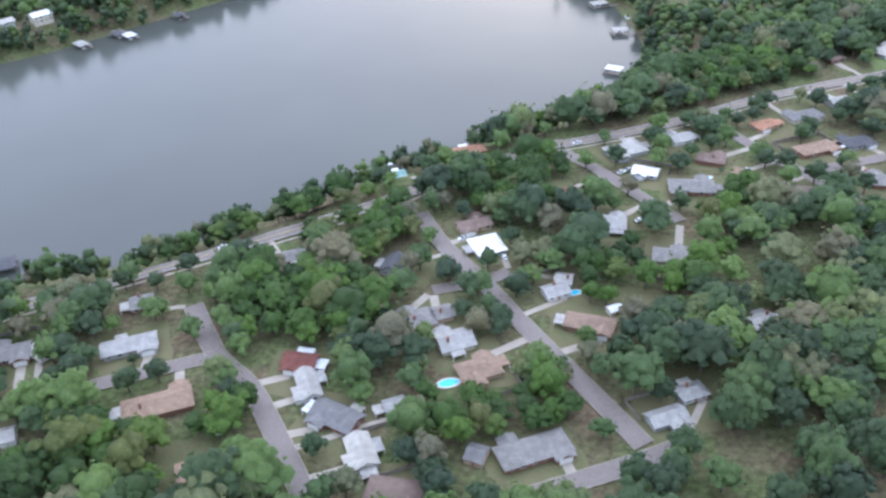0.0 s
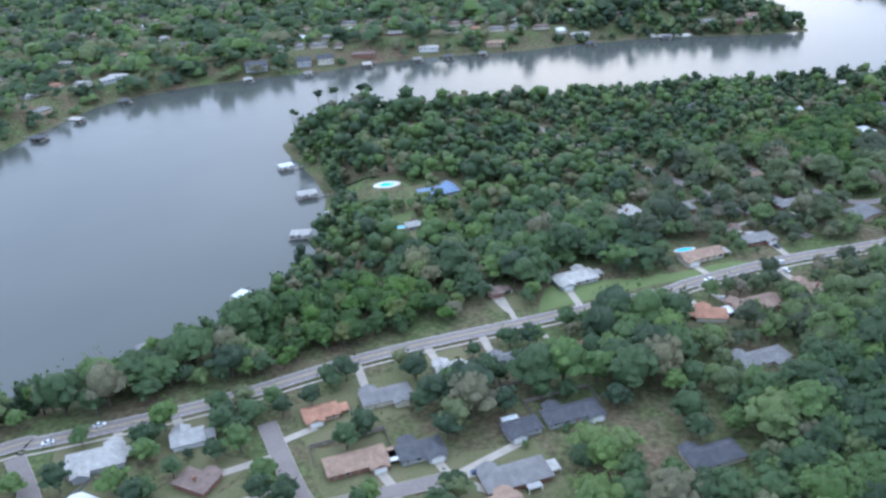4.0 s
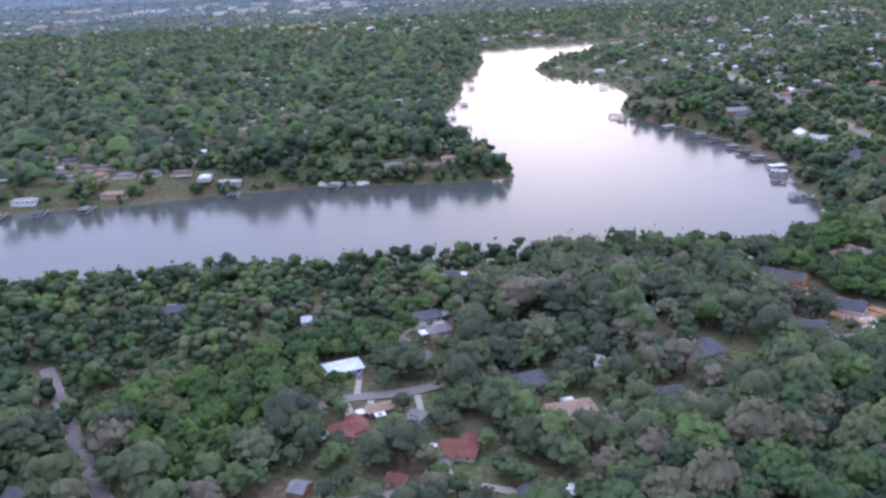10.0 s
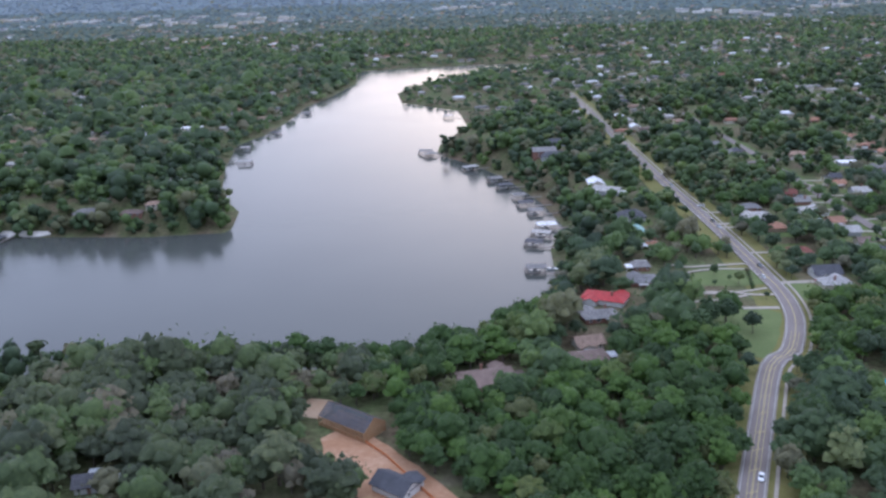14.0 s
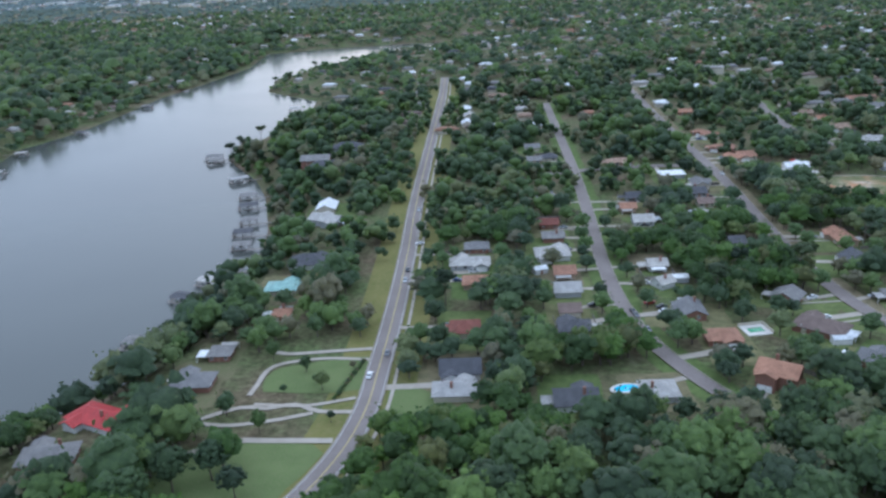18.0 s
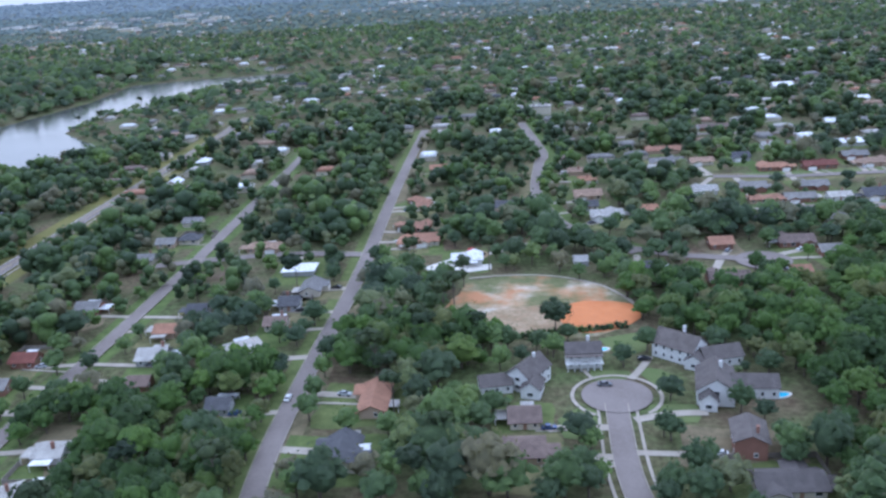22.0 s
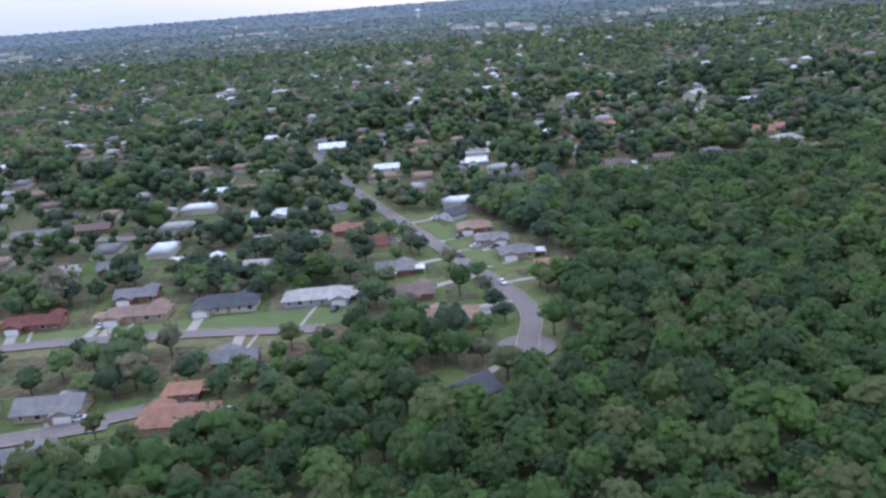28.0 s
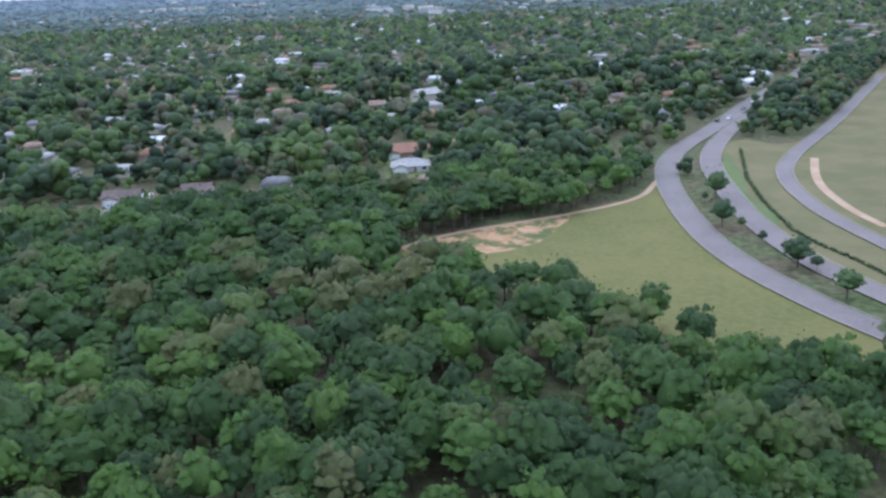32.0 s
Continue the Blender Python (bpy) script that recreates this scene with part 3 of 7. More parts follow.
def raw_mesh(name, verts, tris, mats, mat_index=None, smooth=False, tone=None):
    """A mesh from arrays of corners and triangles."""
    me = bpy.data.meshes.new(name)
    verts, tris = np.asarray(verts, np.float32), np.asarray(tris, np.int32)
    me.vertices.add(len(verts))
    me.vertices.foreach_set("co", verts.ravel())
    me.loops.add(tris.size)
    me.loops.foreach_set("vertex_index", tris.ravel())
    me.polygons.add(len(tris))
    me.polygons.foreach_set("loop_start", np.arange(0, tris.size, tris.shape[1], dtype=np.int32))
    for m in mats:
        me.materials.append(MAT[m])
    if mat_index is not None:
        me.polygons.foreach_set("material_index", np.asarray(mat_index, np.int32))
    if smooth:
        me.polygons.foreach_set("use_smooth", np.ones(len(tris), bool))
    if tone is not None:
        me.attributes.new("tone", "FLOAT", "POINT").data.foreach_set("value", np.asarray(tone, np.float32))
    me.update(calc_edges=True)
    return me


n_x, n_y = len(GX), len(GY)
cell = (np.arange(n_y - 1)[:, None] * n_x + np.arange(n_x - 1)[None, :]).ravel()
quads = np.stack([cell, cell + 1, cell + n_x + 1, cell + n_x], 1)
ground = new("ground", raw_mesh("ground", np.stack([MX.ravel(), MY.ravel(), GZ.ravel()], 1), quads, ["ground"], None, True))
tagged(ground, "rough grass, leaf litter and sandy soil between the trees", "ground", kind="structure")
lake = new("water", raw_mesh("water", [(-3000, 0, WATER_Z), (1100, 0, WATER_Z), (1100, 2300, WATER_Z), (-3000, 2300, WATER_Z)], [(0, 1, 2, 3)], ["water"]))
tagged(lake, "still grey bay water that mirrors the bright sky", "water", kind="structure")


def smooth_line(pts, step=6.0):
    """Points along a curve through the given ones."""
    p = np.array(pts, float)
    q = np.vstack([2 * p[0] - p[1], p, 2 * p[-1] - p[-2]])
    out = []
    for a, b, c, d in zip(q[:-3], q[1:-2], q[2:-1], q[3:]):
        n = max(2, int(np.linalg.norm(c - b) / step))
        k = np.linspace(0, 1, n, endpoint=False)[:, None]
        out.append(0.5 * (2 * b + (c - a) * k + (2 * a - 5 * b + 4 * c - d) * k**2 + (3 * b - 3 * c + d - a) * k**3))
    return np.vstack(out + [p[-1:]])


def ribbon(line, left, right, lift, dash=None):
    """Corners and quads of a strip beside a line, from left to right metres of it."""
    line = np.asarray(line, float)
    t = np.gradient(line, axis=0)
    t /= np.linalg.norm(t, axis=1)[:, None] + 1e-9
    n = np.stack([-t[:, 1], t[:, 0]], 1)
    a, b = line + n * left, line + n * right
    v = np.stack([a, b], 1).reshape(-1, 2)
    k = np.arange(len(line) - 1)
    if dash:
        k = k[(k // dash) % 2 == 0]
    return np.c_[v, ground_z(v[:, 0], v[:, 1]) + lift], np.stack([2 * k, 2 * k + 1, 2 * k + 3, 2 * k + 2], 1)


ROAD_LINES = {}
for road_name, (width, pts) in ROADS.items():
    line = smooth_line(pts)
    ROAD_LINES[road_name] = (width, line)
    rank = list(ROADS).index(road_name)
    road = new("road", raw_mesh("road", *ribbon(line, width / 2, -width / 2, 0.55 - rank * 0.008), ["asphalt"]))
    big = width > 7.9
    tagged(road, "worn grey asphalt main road with faded lane lines" if big else "narrow worn asphalt residential street", "road", kind="structure")
    for s in (1, -1):
        kerb = new("kerb", raw_mesh("kerb", *ribbon(line, s * (width / 2 + 0.05), s * (width / 2 + 0.3), 0.58), ["concrete"]))
        tagged(kerb, "pale concrete kerb beside the asphalt", "kerb", kind="structure")
    if road_name in ("main", "north"):
        for off, mat, dash in ((0.18, "yellow", None), (-0.18, "yellow", None), (width / 2 - 0.5, "paint", None), (0.5 - width / 2, "paint", None)):
            tagged(new("lane_line", raw_mesh("lane_line", *ribbon(line, off + 0.09, off - 0.09, 0.6), [mat])), "faded painted lane line on the asphalt", "lane line", kind="structure")
width, line = ROAD_LINES["north"]
south = line[line[:, 1] < 872]
for off in (-1.5, 1.5):
    tagged(new("lane_line", raw_mesh("lane_line", *ribbon(south, off + 0.09, off - 0.09, 0.604), ["yellow"])), "faded yellow line beside the painted median", "lane line", kind="structure")
for k in range(3, len(south) - 2, 2):
    (ax, ay), (bx, by) = south[k], south[k + 1]
    t_x, t_y = (bx - ax) / math.hypot(bx - ax, by - ay), (by - ay) / math.hypot(bx - ax, by - ay)
    bar = np.array([(ax - t_y * 1.4 - t_x * 1.2, ay + t_x * 1.4 - t_y * 1.2), (ax + t_y * 1.4 + t_x * 1.2, ay - t_x * 1.4 + t_y * 1.2)])
    tagged(new("lane_line", raw_mesh("lane_line", *ribbon(bar, 0.14, -0.14, 0.608), ["yellow"])), "slanting yellow bar of the painted median", "lane line", kind="structure")
for s_name, side in (("main", -1), ("north", -1)):
    width, line = ROAD_LINES[s_name]
    tagged(new("pavement", raw_mesh("pavement", *ribbon(line, side * (width / 2 + 2.2), side * (width / 2 + 3.4), 0.34), ["concrete"])), "pale concrete pavement along the main road", "pavement", kind="structure")

for rank, (s_name, wide, grass) in enumerate((("north", 11, "meadow"), ("ivy", 5, "garden"), ("juniper", 5, "garden"), ("larch", 7, "garden"), ("palm", 8, "garden"), ("maple", 7, "garden"), ("oak", 7, "garden"))):
    width, line = ROAD_LINES[s_name]
    for side in (-1, 1):
        strip = ribbon(line, side * (width / 2 + 0.3), side * (width / 2 + wide), 0.012 + rank * 0.0021 + (side + 1) * 0.0005, None)
        tagged(new("verge", raw_mesh("verge", *strip, [grass])), "mown grass verge between street and front gardens", "verge", kind="structure")
court_w, court_line = ROAD_LINES["court"]
for side in (-1, 1):
    tagged(new("pavement", raw_mesh("pavement", *ribbon(court_line, side * (court_w / 2 + 2.0), side * (court_w / 2 + 2.9), 0.35), ["concrete"])), "pale concrete pavement along the short street", "pavement", kind="structure")
ring_v, ring_f = [], []
for k in range(33):
    w = radians(-55 + k * 290 / 32)
    for r in (13.2, 14.4):
        ring_v.append((1224.9 + r * math.cos(w), 1055.0 + r * math.sin(w), 0.36))
for k in range(32):
    ring_f.append((2 * k, 2 * k + 1, 2 * k + 3, 2 * k + 2))
tagged(new("pavement", raw_mesh("pavement", ring_v, ring_f, ["concrete"])), "curved concrete pavement round the turning circle", "pavement", kind="structure")


def patch(name, poly, mat, lift, label, category, straight=False):
    """A flat piece of ground with an uneven edge."""
    line = smooth_line(list(poly) + [poly[0]], 5.0)[:-1]
    rng = np.random.RandomState(len(name) * 7 + len(poly))
    line = np.array(poly, float) if straight else line + rng.normal(0, 0.4, line.shape)
    c = line.mean(0)
    bm = bmesh.new()
    vs = [bm.verts.new((x, y, float(ground_z(x, y)) + lift)) for x, y in line]
    es = [bm.edges.new((vs[i], vs[(i + 1) % len(vs)])) for i in range(len(vs))]
    bmesh.ops.triangle_fill(bm, use_beauty=True, edges=es)
    for f in bm.faces:
        if f.normal.z < 0:
            f.normal_flip()
    me = bpy.data.meshes.new(name)
    bm.to_mesh(me)
    bm.free()
    me.materials.append(MAT[mat])
    return tagged(new(name, me), label, category, kind="structure")


patch("meadow", AREAS["field"], "meadow", 0.1, "open mown field of yellow-green grass", "field")
patch("verge", AREAS["verge"], "dry", 0.08, "grass verge beside the curving road", "verge")
patch("park", AREAS["park"], "park", 0.1, "worn park grass with bare sandy patches", "field")
patch("clay_infield", AREAS["clay"], "clay", 0.16, "bare orange clay of a ball field", "clay")
patch("bare_soil", AREAS["bare_a"], "clay_soil", 0.13, "bare orange soil worn into the park grass", "soil")
patch("plaza", AREAS["plaza"], "coping", 0.2, "pale concrete court beside the park", "court", True)
AREAS["bare_b"] = [(1748, 1446), (1766, 1459), (1790, 1468), (1806, 1474), (1800, 1460), (1787, 1442), (1765, 1436)]
patch("bare_soil", AREAS["bare_b"], "worn_field", 0.14, "bare orange sandy soil at the field edge", "soil")
patch("building_site", AREAS["dirt"], "site_soil", 0.14, "bare tan sandy soil of a building site", "soil")
patch("sandy_patch", AREAS["beach"], "sand", 0.16, "bare pale sand above the shore", "sand")
AREAS["bare_field"] = [(95, 2850), (150, 2815), (225, 2820), (280, 2870), (270, 2950), (190, 2985), (115, 2950)]
patch("field", AREAS["bare_field"], "dry", 0.3, "pale dry grass field among the distant woods", "field")
AREAS["far_beach"] = [(452, 1110), (492, 1105), (494, 1112), (454, 1118)]
patch("sandy_patch", AREAS["far_beach"], "coping", 0.25, "strip of pale sand along the far shore", "sand")
AREAS["lawn_q"] = [(1345, 1326), (1345, 1332), (1400, 1331), (1475, 1332), (1502, 1331), (1502, 1316), (1470, 1319), (1406, 1323)]
AREAS["lawn_r"] = [(1438, 1246), (1452, 1243), (1470, 1240), (1468, 1231), (1440, 1235)]
AREAS["lawn_s"] = [(1561, 1330), (1572, 1328), (1570, 1308), (1566, 1310)]
AREAS["lawn_t"] = [(1628, 1510), (1650, 1526), (1700, 1534), (1702, 1529), (1655, 1518)]
AREAS["lawn_u"] = [(1527, 1433), (1535, 1436), (1541, 1416), (1548, 1396), (1556, 1375), (1559, 1362), (1550, 1366), (1540, 1394)]
AREAS["bare_c"] = [(46, 249), (64, 264), (62, 282), (76, 284), (94, 275), (111, 258), (111, 238), (98, 222), (84, 208), (69, 209), (60, 221), (53, 235)]
patch("bare_soil", AREAS["bare_c"], "dry_garden", 0.135, "worn dry ground behind the houses", "soil")
for rank, key in enumerate(sorted(k for k in AREAS if k.startswith("lawn"))):
    patch("lawn", AREAS[key], "lawn", 0.1217 + rank * 0.0031, "bright green mown lawn", "lawn")


# ---- houses
def part(name, bm, mat, parent, label=""):
    """Links a bmesh as one mesh under a thing or a part."""
    me = bm
    if not isinstance(bm, bpy.types.Mesh):
        me = bpy.data.meshes.new(name)
        bm.to_mesh(me)
        bm.free()
        me.materials.append(MAT[mat])
    ob = new(name, me)
    ob.parent = parent
    if label:
        tagged(ob, label)
    return ob


def thing(name, x, y, z, ang, label, category, group=""):
    e = new(name)
    e.matrix_world = pose(x, y, z, 0, 0, ang)
    return tagged(e, label, category, group)


def box(bm, x0, y0, z0, x1, y1, z1):
    v = [bm.verts.new(c) for c in ((x0, y0, z0), (x1, y0, z0), (x1, y1, z0), (x0, y1, z0), (x0, y0, z1), (x1, y0, z1), (x1, y1, z1), (x0, y1, z1))]
    for f in ((3, 2, 1, 0), (4, 5, 6, 7), (0, 1, 5, 4), (1, 2, 6, 5), (2, 3, 7, 6), (3, 0, 4, 7)):
        bm.faces.new([v[i] for i in f])


def window_mesh(w, h):
    """A frame of one ring with a cross bar, and its pane."""
    bm = bmesh.new()
    rings = []
    for y, f in ((-0.08, 0.0), (-0.08, 0.11), (0.04, 0.11), (0.04, 0.0)):
        rings.append([bm.verts.new(c) for c in ((-w / 2 + f, y, f), (w / 2 - f, y, f), (w / 2 - f, y, h - f), (-w / 2 + f, y, h - f))])
    for a, b in zip(rings, rings[1:] + rings[:1]):
        for k in range(4):
            bm.faces.new((a[k], a[(k + 1) % 4], b[(k + 1) % 4], b[k]))
    bmesh.ops.recalc_face_normals(bm, faces=bm.faces)
    frame_me = bpy.data.meshes.new("window")
    bm.to_mesh(frame_me)
    bm.free()
    frame_me.materials.append(MAT["frame"])
    bm = bmesh.new()
    box(bm, -w / 2 + 0.1, -0.03, 0.1, w / 2 - 0.1, 0.02, h - 0.1)
    pane_me = bpy.data.meshes.new("pane")
    bm.to_mesh(pane_me)
    bm.free()
    pane_me.materials.append(MAT["glass"])
    return frame_me, pane_me


WINDOW, WIDE_WINDOW = window_mesh(1.1, 1.4), window_mesh(2.0, 1.4)
bm = bmesh.new()
box(bm, -0.55, -0.06, 0, 0.55, 0.05, 2.15)
box(bm, -0.4, -0.09, 0.25, 0.4, -0.06, 1.0)
box(bm, -0.4, -0.09, 1.15, 0.4, -0.06, 1.95)
DOOR = bpy.data.meshes.new("door")
bm.to_mesh(DOOR)
bm.free()
DOOR.materials.append(MAT["door"])
bm = bmesh.new()
prof = [(0.04, 0.0)] + [(y, k * 0.56 + z) for k in range(4) for y, z in ((-0.06, 0.0), (-0.06, 0.5), (-0.02, 0.52), (-0.02, 0.56))] + [(0.04, 2.24)]
sides = [[bm.verts.new((x, y, z)) for y, z in prof] for x in (-2.4, 2.4)]
for k in range(len(prof) - 1):
    bm.faces.new((sides[0][k], sides[1][k], sides[1][k + 1], sides[0][k + 1]))
GARAGE = bpy.data.meshes.new("garage_door")
bm.to_mesh(GARAGE)
bm.free()
GARAGE.materials.append(MAT["frame"])


def roof_shell(bm, x0, x1, y0, y1, z, rise, hip, thick=0.22):
    """A pitched roof with its ridge along x: eaves at z, real thickness."""
    h = (y1 - y0) / 2
    inset = min(h, (x1 - x0) / 2 - 0.05) if hip else 0.0
    yc = (y0 + y1) / 2
    lo = [(x0, y0), (x1, y0), (x1, y1), (x0, y1)]
    top = [bm.verts.new((x, y, z)) for x, y in lo] + [bm.verts.new((x0 + inset, yc, z + rise)), bm.verts.new((x1 - inset, yc, z + rise))]
    low = [bm.verts.new((v.co.x, v.co.y, v.co.z - thick)) for v in top]
    for f in ((0, 1, 5, 4), (2, 3, 4, 5), (1, 2, 5), (3, 0, 4)):
        if len(f) == 3 and not hip:
            continue
        bm.faces.new([top[i] for i in f])
        bm.faces.new([low[i] for i in reversed(f)])
    rim = ((0, 1), (1, 2), (2, 3), (3, 0)) if hip else ((0, 1), (1, 5), (5, 2), (2, 3), (3, 4), (4, 0))
    for a, b in rim:
        bm.faces.new([low[a], low[b], top[b], top[a]])


ROOF_WORDS = {"white": "white metal", "pale": "pale grey metal", "grey": "grey shingle", "slate": "dark slate-grey shingle", "brown": "brown shingle", "tan": "tan shingle",
              "red": "dark red-brown shingle", "terracotta": "orange-brown shingle", "scarlet": "bright red", "blue": "blue metal", "teal": "pale teal metal", "estate": "brown-grey shingle"}
WALL_WORDS = {"brick": "brick", "cream": "cream", "white_wall": "white", "grey_wall": "grey", "tan_wall": "tan"}
HOUSES, DRIVES = [], []
road_pts = np.vstack([line for _, line in ROAD_LINES.values()])


def shore_foot(x, y):
    """Nearest point of the shore and the way from it out over the water."""
    seg = np.roll(SHORE, -1, 0) - SHORE
    k = np.clip((((x, y) - SHORE) * seg).sum(1) / (seg**2).sum(1), 0, 1)
    feet = SHORE + seg * k[:, None]
    foot = feet[np.hypot(*(feet - (x, y)).T).argmin()]
    away = np.array((x, y)) - foot
    dist = float(np.hypot(*away))
    wet = bool(inside(np.array([float(x)]), np.array([float(y)]), SHORE)[0])
    out_dir = away / (dist + 1e-6) * (1 if wet else -1)
    return foot, out_dir, dist, wet


def ashore(x, y, gap):
    foot, out_dir, dist, wet = shore_foot(x, y)
    if wet or dist < gap:
        x, y = foot - out_dir * gap
    return float(x), float(y)


def lean_to(e, u, v, l, w, mat, name):
    """A low flat roof on slim posts against a house."""
    bm = bmesh.new()
    box(bm, u - l / 2, v - w / 2, 2.28, u + l / 2, v + w / 2, 2.42)
    cover = part(name, bm, mat, e, "pale flat metal roof" if mat != "roof_grey" else "flat grey roof")
    for a in (-1, 1):
        for b in (-1, 1):
            if (name == "carport" and a * u < 0) or (name == "patio_cover" and b < 0):
                continue
            bm = bmesh.new()
            box(bm, u + a * (l / 2 - 0.2) - 0.07, v + b * (w / 2 - 0.2) - 0.07, -0.3, u + a * (l / 2 - 0.2) + 0.07, v + b * (w / 2 - 0.2) + 0.07, 2.28)
            part("post", bm, "frame", cover)


def house(x, y, ang, length, width, colour, kind):
    """A suburban house: walls, roof, windows, doors; its front faces the nearer street."""
    rng = random.Random(int(x * 7 + y * 13))
    x, y = ashore(x, y, 17)
    z = float(ground_z(x, y))
    near = road_pts[np.hypot(road_pts[:, 0] - x, road_pts[:, 1] - y).argmin()]
    to = (near[0] - x) * -math.sin(radians(ang)) + (near[1] - y) * math.cos(radians(ang))
    if to > 0:
        ang += 180
    small = length * width < 75
    wall = rng.choice(["white_wall", "cream", "grey_wall"] if colour in ("white", "pale", "blue", "teal", "slate", "scarlet") else ["brick", "brick", "cream", "tan_wall"])
    storeys = "two-storey " if kind == "two" else ""
    shape = {"hip": "hipped", "gable": "gabled", "two": "gabled", "flat": "low flat"}[kind]
    name = "shed" if small and length < 7.5 else "house"
    e = thing(name, x, y, z, ang, f"{storeys}{WALL_WORDS[wall]}-walled {name} with a {shape} {ROOF_WORDS[colour]} roof", name, "neighbourhood houses" if name == "house" else "garden sheds")
    far = y > 0.68 * x + 520 or (x < 640 and y > 900)
    high = 5.4 if kind == "two" else (2.2 if name == "shed" else 2.55)
    over = 0.25 if name == "shed" else 0.8
    lx, wy = length / 2 - over, width / 2 - over
    rise = 0.25 if kind == "flat" else width * (0.21 if kind == "hip" else 0.23) * (1.25 if colour == "slate" else 1)
    hip = kind in ("hip", "flat")
    wing = name == "house" and length > 13 and kind != "flat" and not far
    wx = (lx - 3.6) * rng.choice([-1, 1])
    bm = bmesh.new()
    box(bm, -lx, -wy, -2.0, lx, wy, high)
    if not hip:
        for s in (-1, 1):
            v = [bm.verts.new(c) for c in ((s * lx, -wy, high), (s * lx, wy, high), (s * lx, 0, high + rise * wy / (width / 2)))]
            bm.faces.new(v if s > 0 else v[::-1])
    if wing:
        box(bm, wx - 3.1, -wy - 2.6, -2.0, wx + 3.1, -wy, high)
        v = [bm.verts.new(c) for c in ((wx + 3.1, -wy - 2.6, high), (wx - 3.1, -wy - 2.6, high), (wx, -wy - 2.6, high + 1.25))]
        bm.faces.new(v[::-1])
    ell = wing and length > 15.5 and rng.random() < 0.6
    ex = -wx * 0.8
    if ell:
        box(bm, ex - 2.8, wy, -2.0, ex + 2.8, wy + 3.4, high)
        v = [bm.verts.new(c) for c in ((ex + 2.8, wy + 3.4, high), (ex - 2.8, wy + 3.4, high), (ex, wy + 3.4, high + 1.15))]
        bm.faces.new(v)
    part("wall", bm, wall, e, f"{WALL_WORDS[wall]} walls")
    bm = bmesh.new()
    roof_shell(bm, -length / 2, length / 2, -width / 2, width / 2, high + 0.12, rise, hip)
    if wing:
        n = len(bm.verts)
        roof_shell(bm, -wy - 3.25, 1.0, wx - 3.75, wx + 3.75, high + 0.14, 1.5, False)
        bm.verts.ensure_lookup_table()
        if ell:
            roof_shell(bm, -1.0, wy + 4.2, ex - 3.5, ex + 3.5, high + 0.13, 1.45, False)
        for vert in list(bm.verts)[n:]:
            vert.co.x, vert.co.y = vert.co.y, vert.co.x
        bmesh.ops.recalc_face_normals(bm, faces=bm.faces)
    part("roof", bm, "roof_" + colour, e, f"{shape} {ROOF_WORDS[colour]} roof")
    HOUSES.append((x, y, ang, length, width, name))
    if name == "shed":
        d = part("door", DOOR, "door", e)
        d.matrix_parent_inverse = Matrix()
        d.matrix_basis = pose(0, -wy - 0.03, 0)
        return e
    if far:
        n = max(3, int(length / 4)) if x < 640 else 2
        spots = [(-lx + (k + 0.5) * 2 * lx / n, -wy) for k in range(n)]
    else:
        n = max(3, int(length / 4))
        spots = [(-lx + (k + 0.5) * 2 * lx / n, -wy) for k in range(n)]
    for lev in range(2 if kind == "two" else 1):
        for k, (u, v) in enumerate(spots):
            if wing and abs(u - wx) < 4:
                continue
            if lev == 0 and k == len(spots) // 2 and not far:
                o = part("door", DOOR, "door", e)
                o.matrix_basis = pose(u, v - 0.03, 0.1)
            else:
                o = part("window", (WIDE_WINDOW if k % 2 else WINDOW)[0], "frame", e)
                part("pane", (WIDE_WINDOW if k % 2 else WINDOW)[1], "glass", o)
                o.matrix_basis = pose(u, v - 0.03, 0.9 + lev * 2.8)
    if not far:
        for s in (-1, 1):
            o = part("window", WINDOW[0], "frame", e)
            part("pane", WINDOW[1], "glass", o)
            o.matrix_basis = pose(s * (lx + 0.03), wy * 0.3, 0.95, 0, 0, 90 * s)
        if wing:
            o = part("garage_door", GARAGE, "frame", e, "white panelled garage door")
            o.matrix_basis = pose(wx, -wy - 2.63, 0.05)
        if rng.random() < 0.5:
            lean_to(e, rng.choice([-1, 1]) * (lx + 2.2), rng.uniform(-0.3, 0.2) * wy, 4.6, min(6.0, wy * 1.5), rng.choice(["roof_white", "roof_pale", "roof_" + colour]), "carport")
        if rng.random() < 0.45 and not ell:
            lean_to(e, rng.uniform(-0.5, 0.5) * lx, wy + 1.9, rng.uniform(4, 7), 3.8, rng.choice(["roof_white", "roof_pale", "roof_pale"]), "patio_cover")
        if rng.random() < 0.2 and kind != "flat":
            bm = bmesh.new()
            box(bm, -0.45, -0.35, 0, 0.45, 0.35, rise + 1.2)
            box(bm, -0.52, -0.42, rise + 1.2, 0.52, 0.42, rise + 1.35)
            o = part("chimney", bm, "brick", e, "brick chimney")
            o.matrix_basis = pose(lx * rng.uniform(-0.6, 0.6), wy * 0.4, high)
        d = math.hypot(near[0] - x, near[1] - y)
        if d < 45:
            side = -1 if wing and wx < 0 else 1
            px, py = (wx if wing else side * (lx - 1.5)), -wy - (2.6 if wing else 0)
            ca, sa = math.cos(radians(ang)), math.sin(radians(ang))
            sx, sy = x + px * ca - py * sa, y + px * sa + py * ca
            ends = road_pts[np.hypot(road_pts[:, 0] - sx, road_pts[:, 1] - sy).argmin()]
            DRIVES.append(((sx, sy), (float(ends[0]), float(ends[1])), 3.6 if wing else 2.7))
    return e


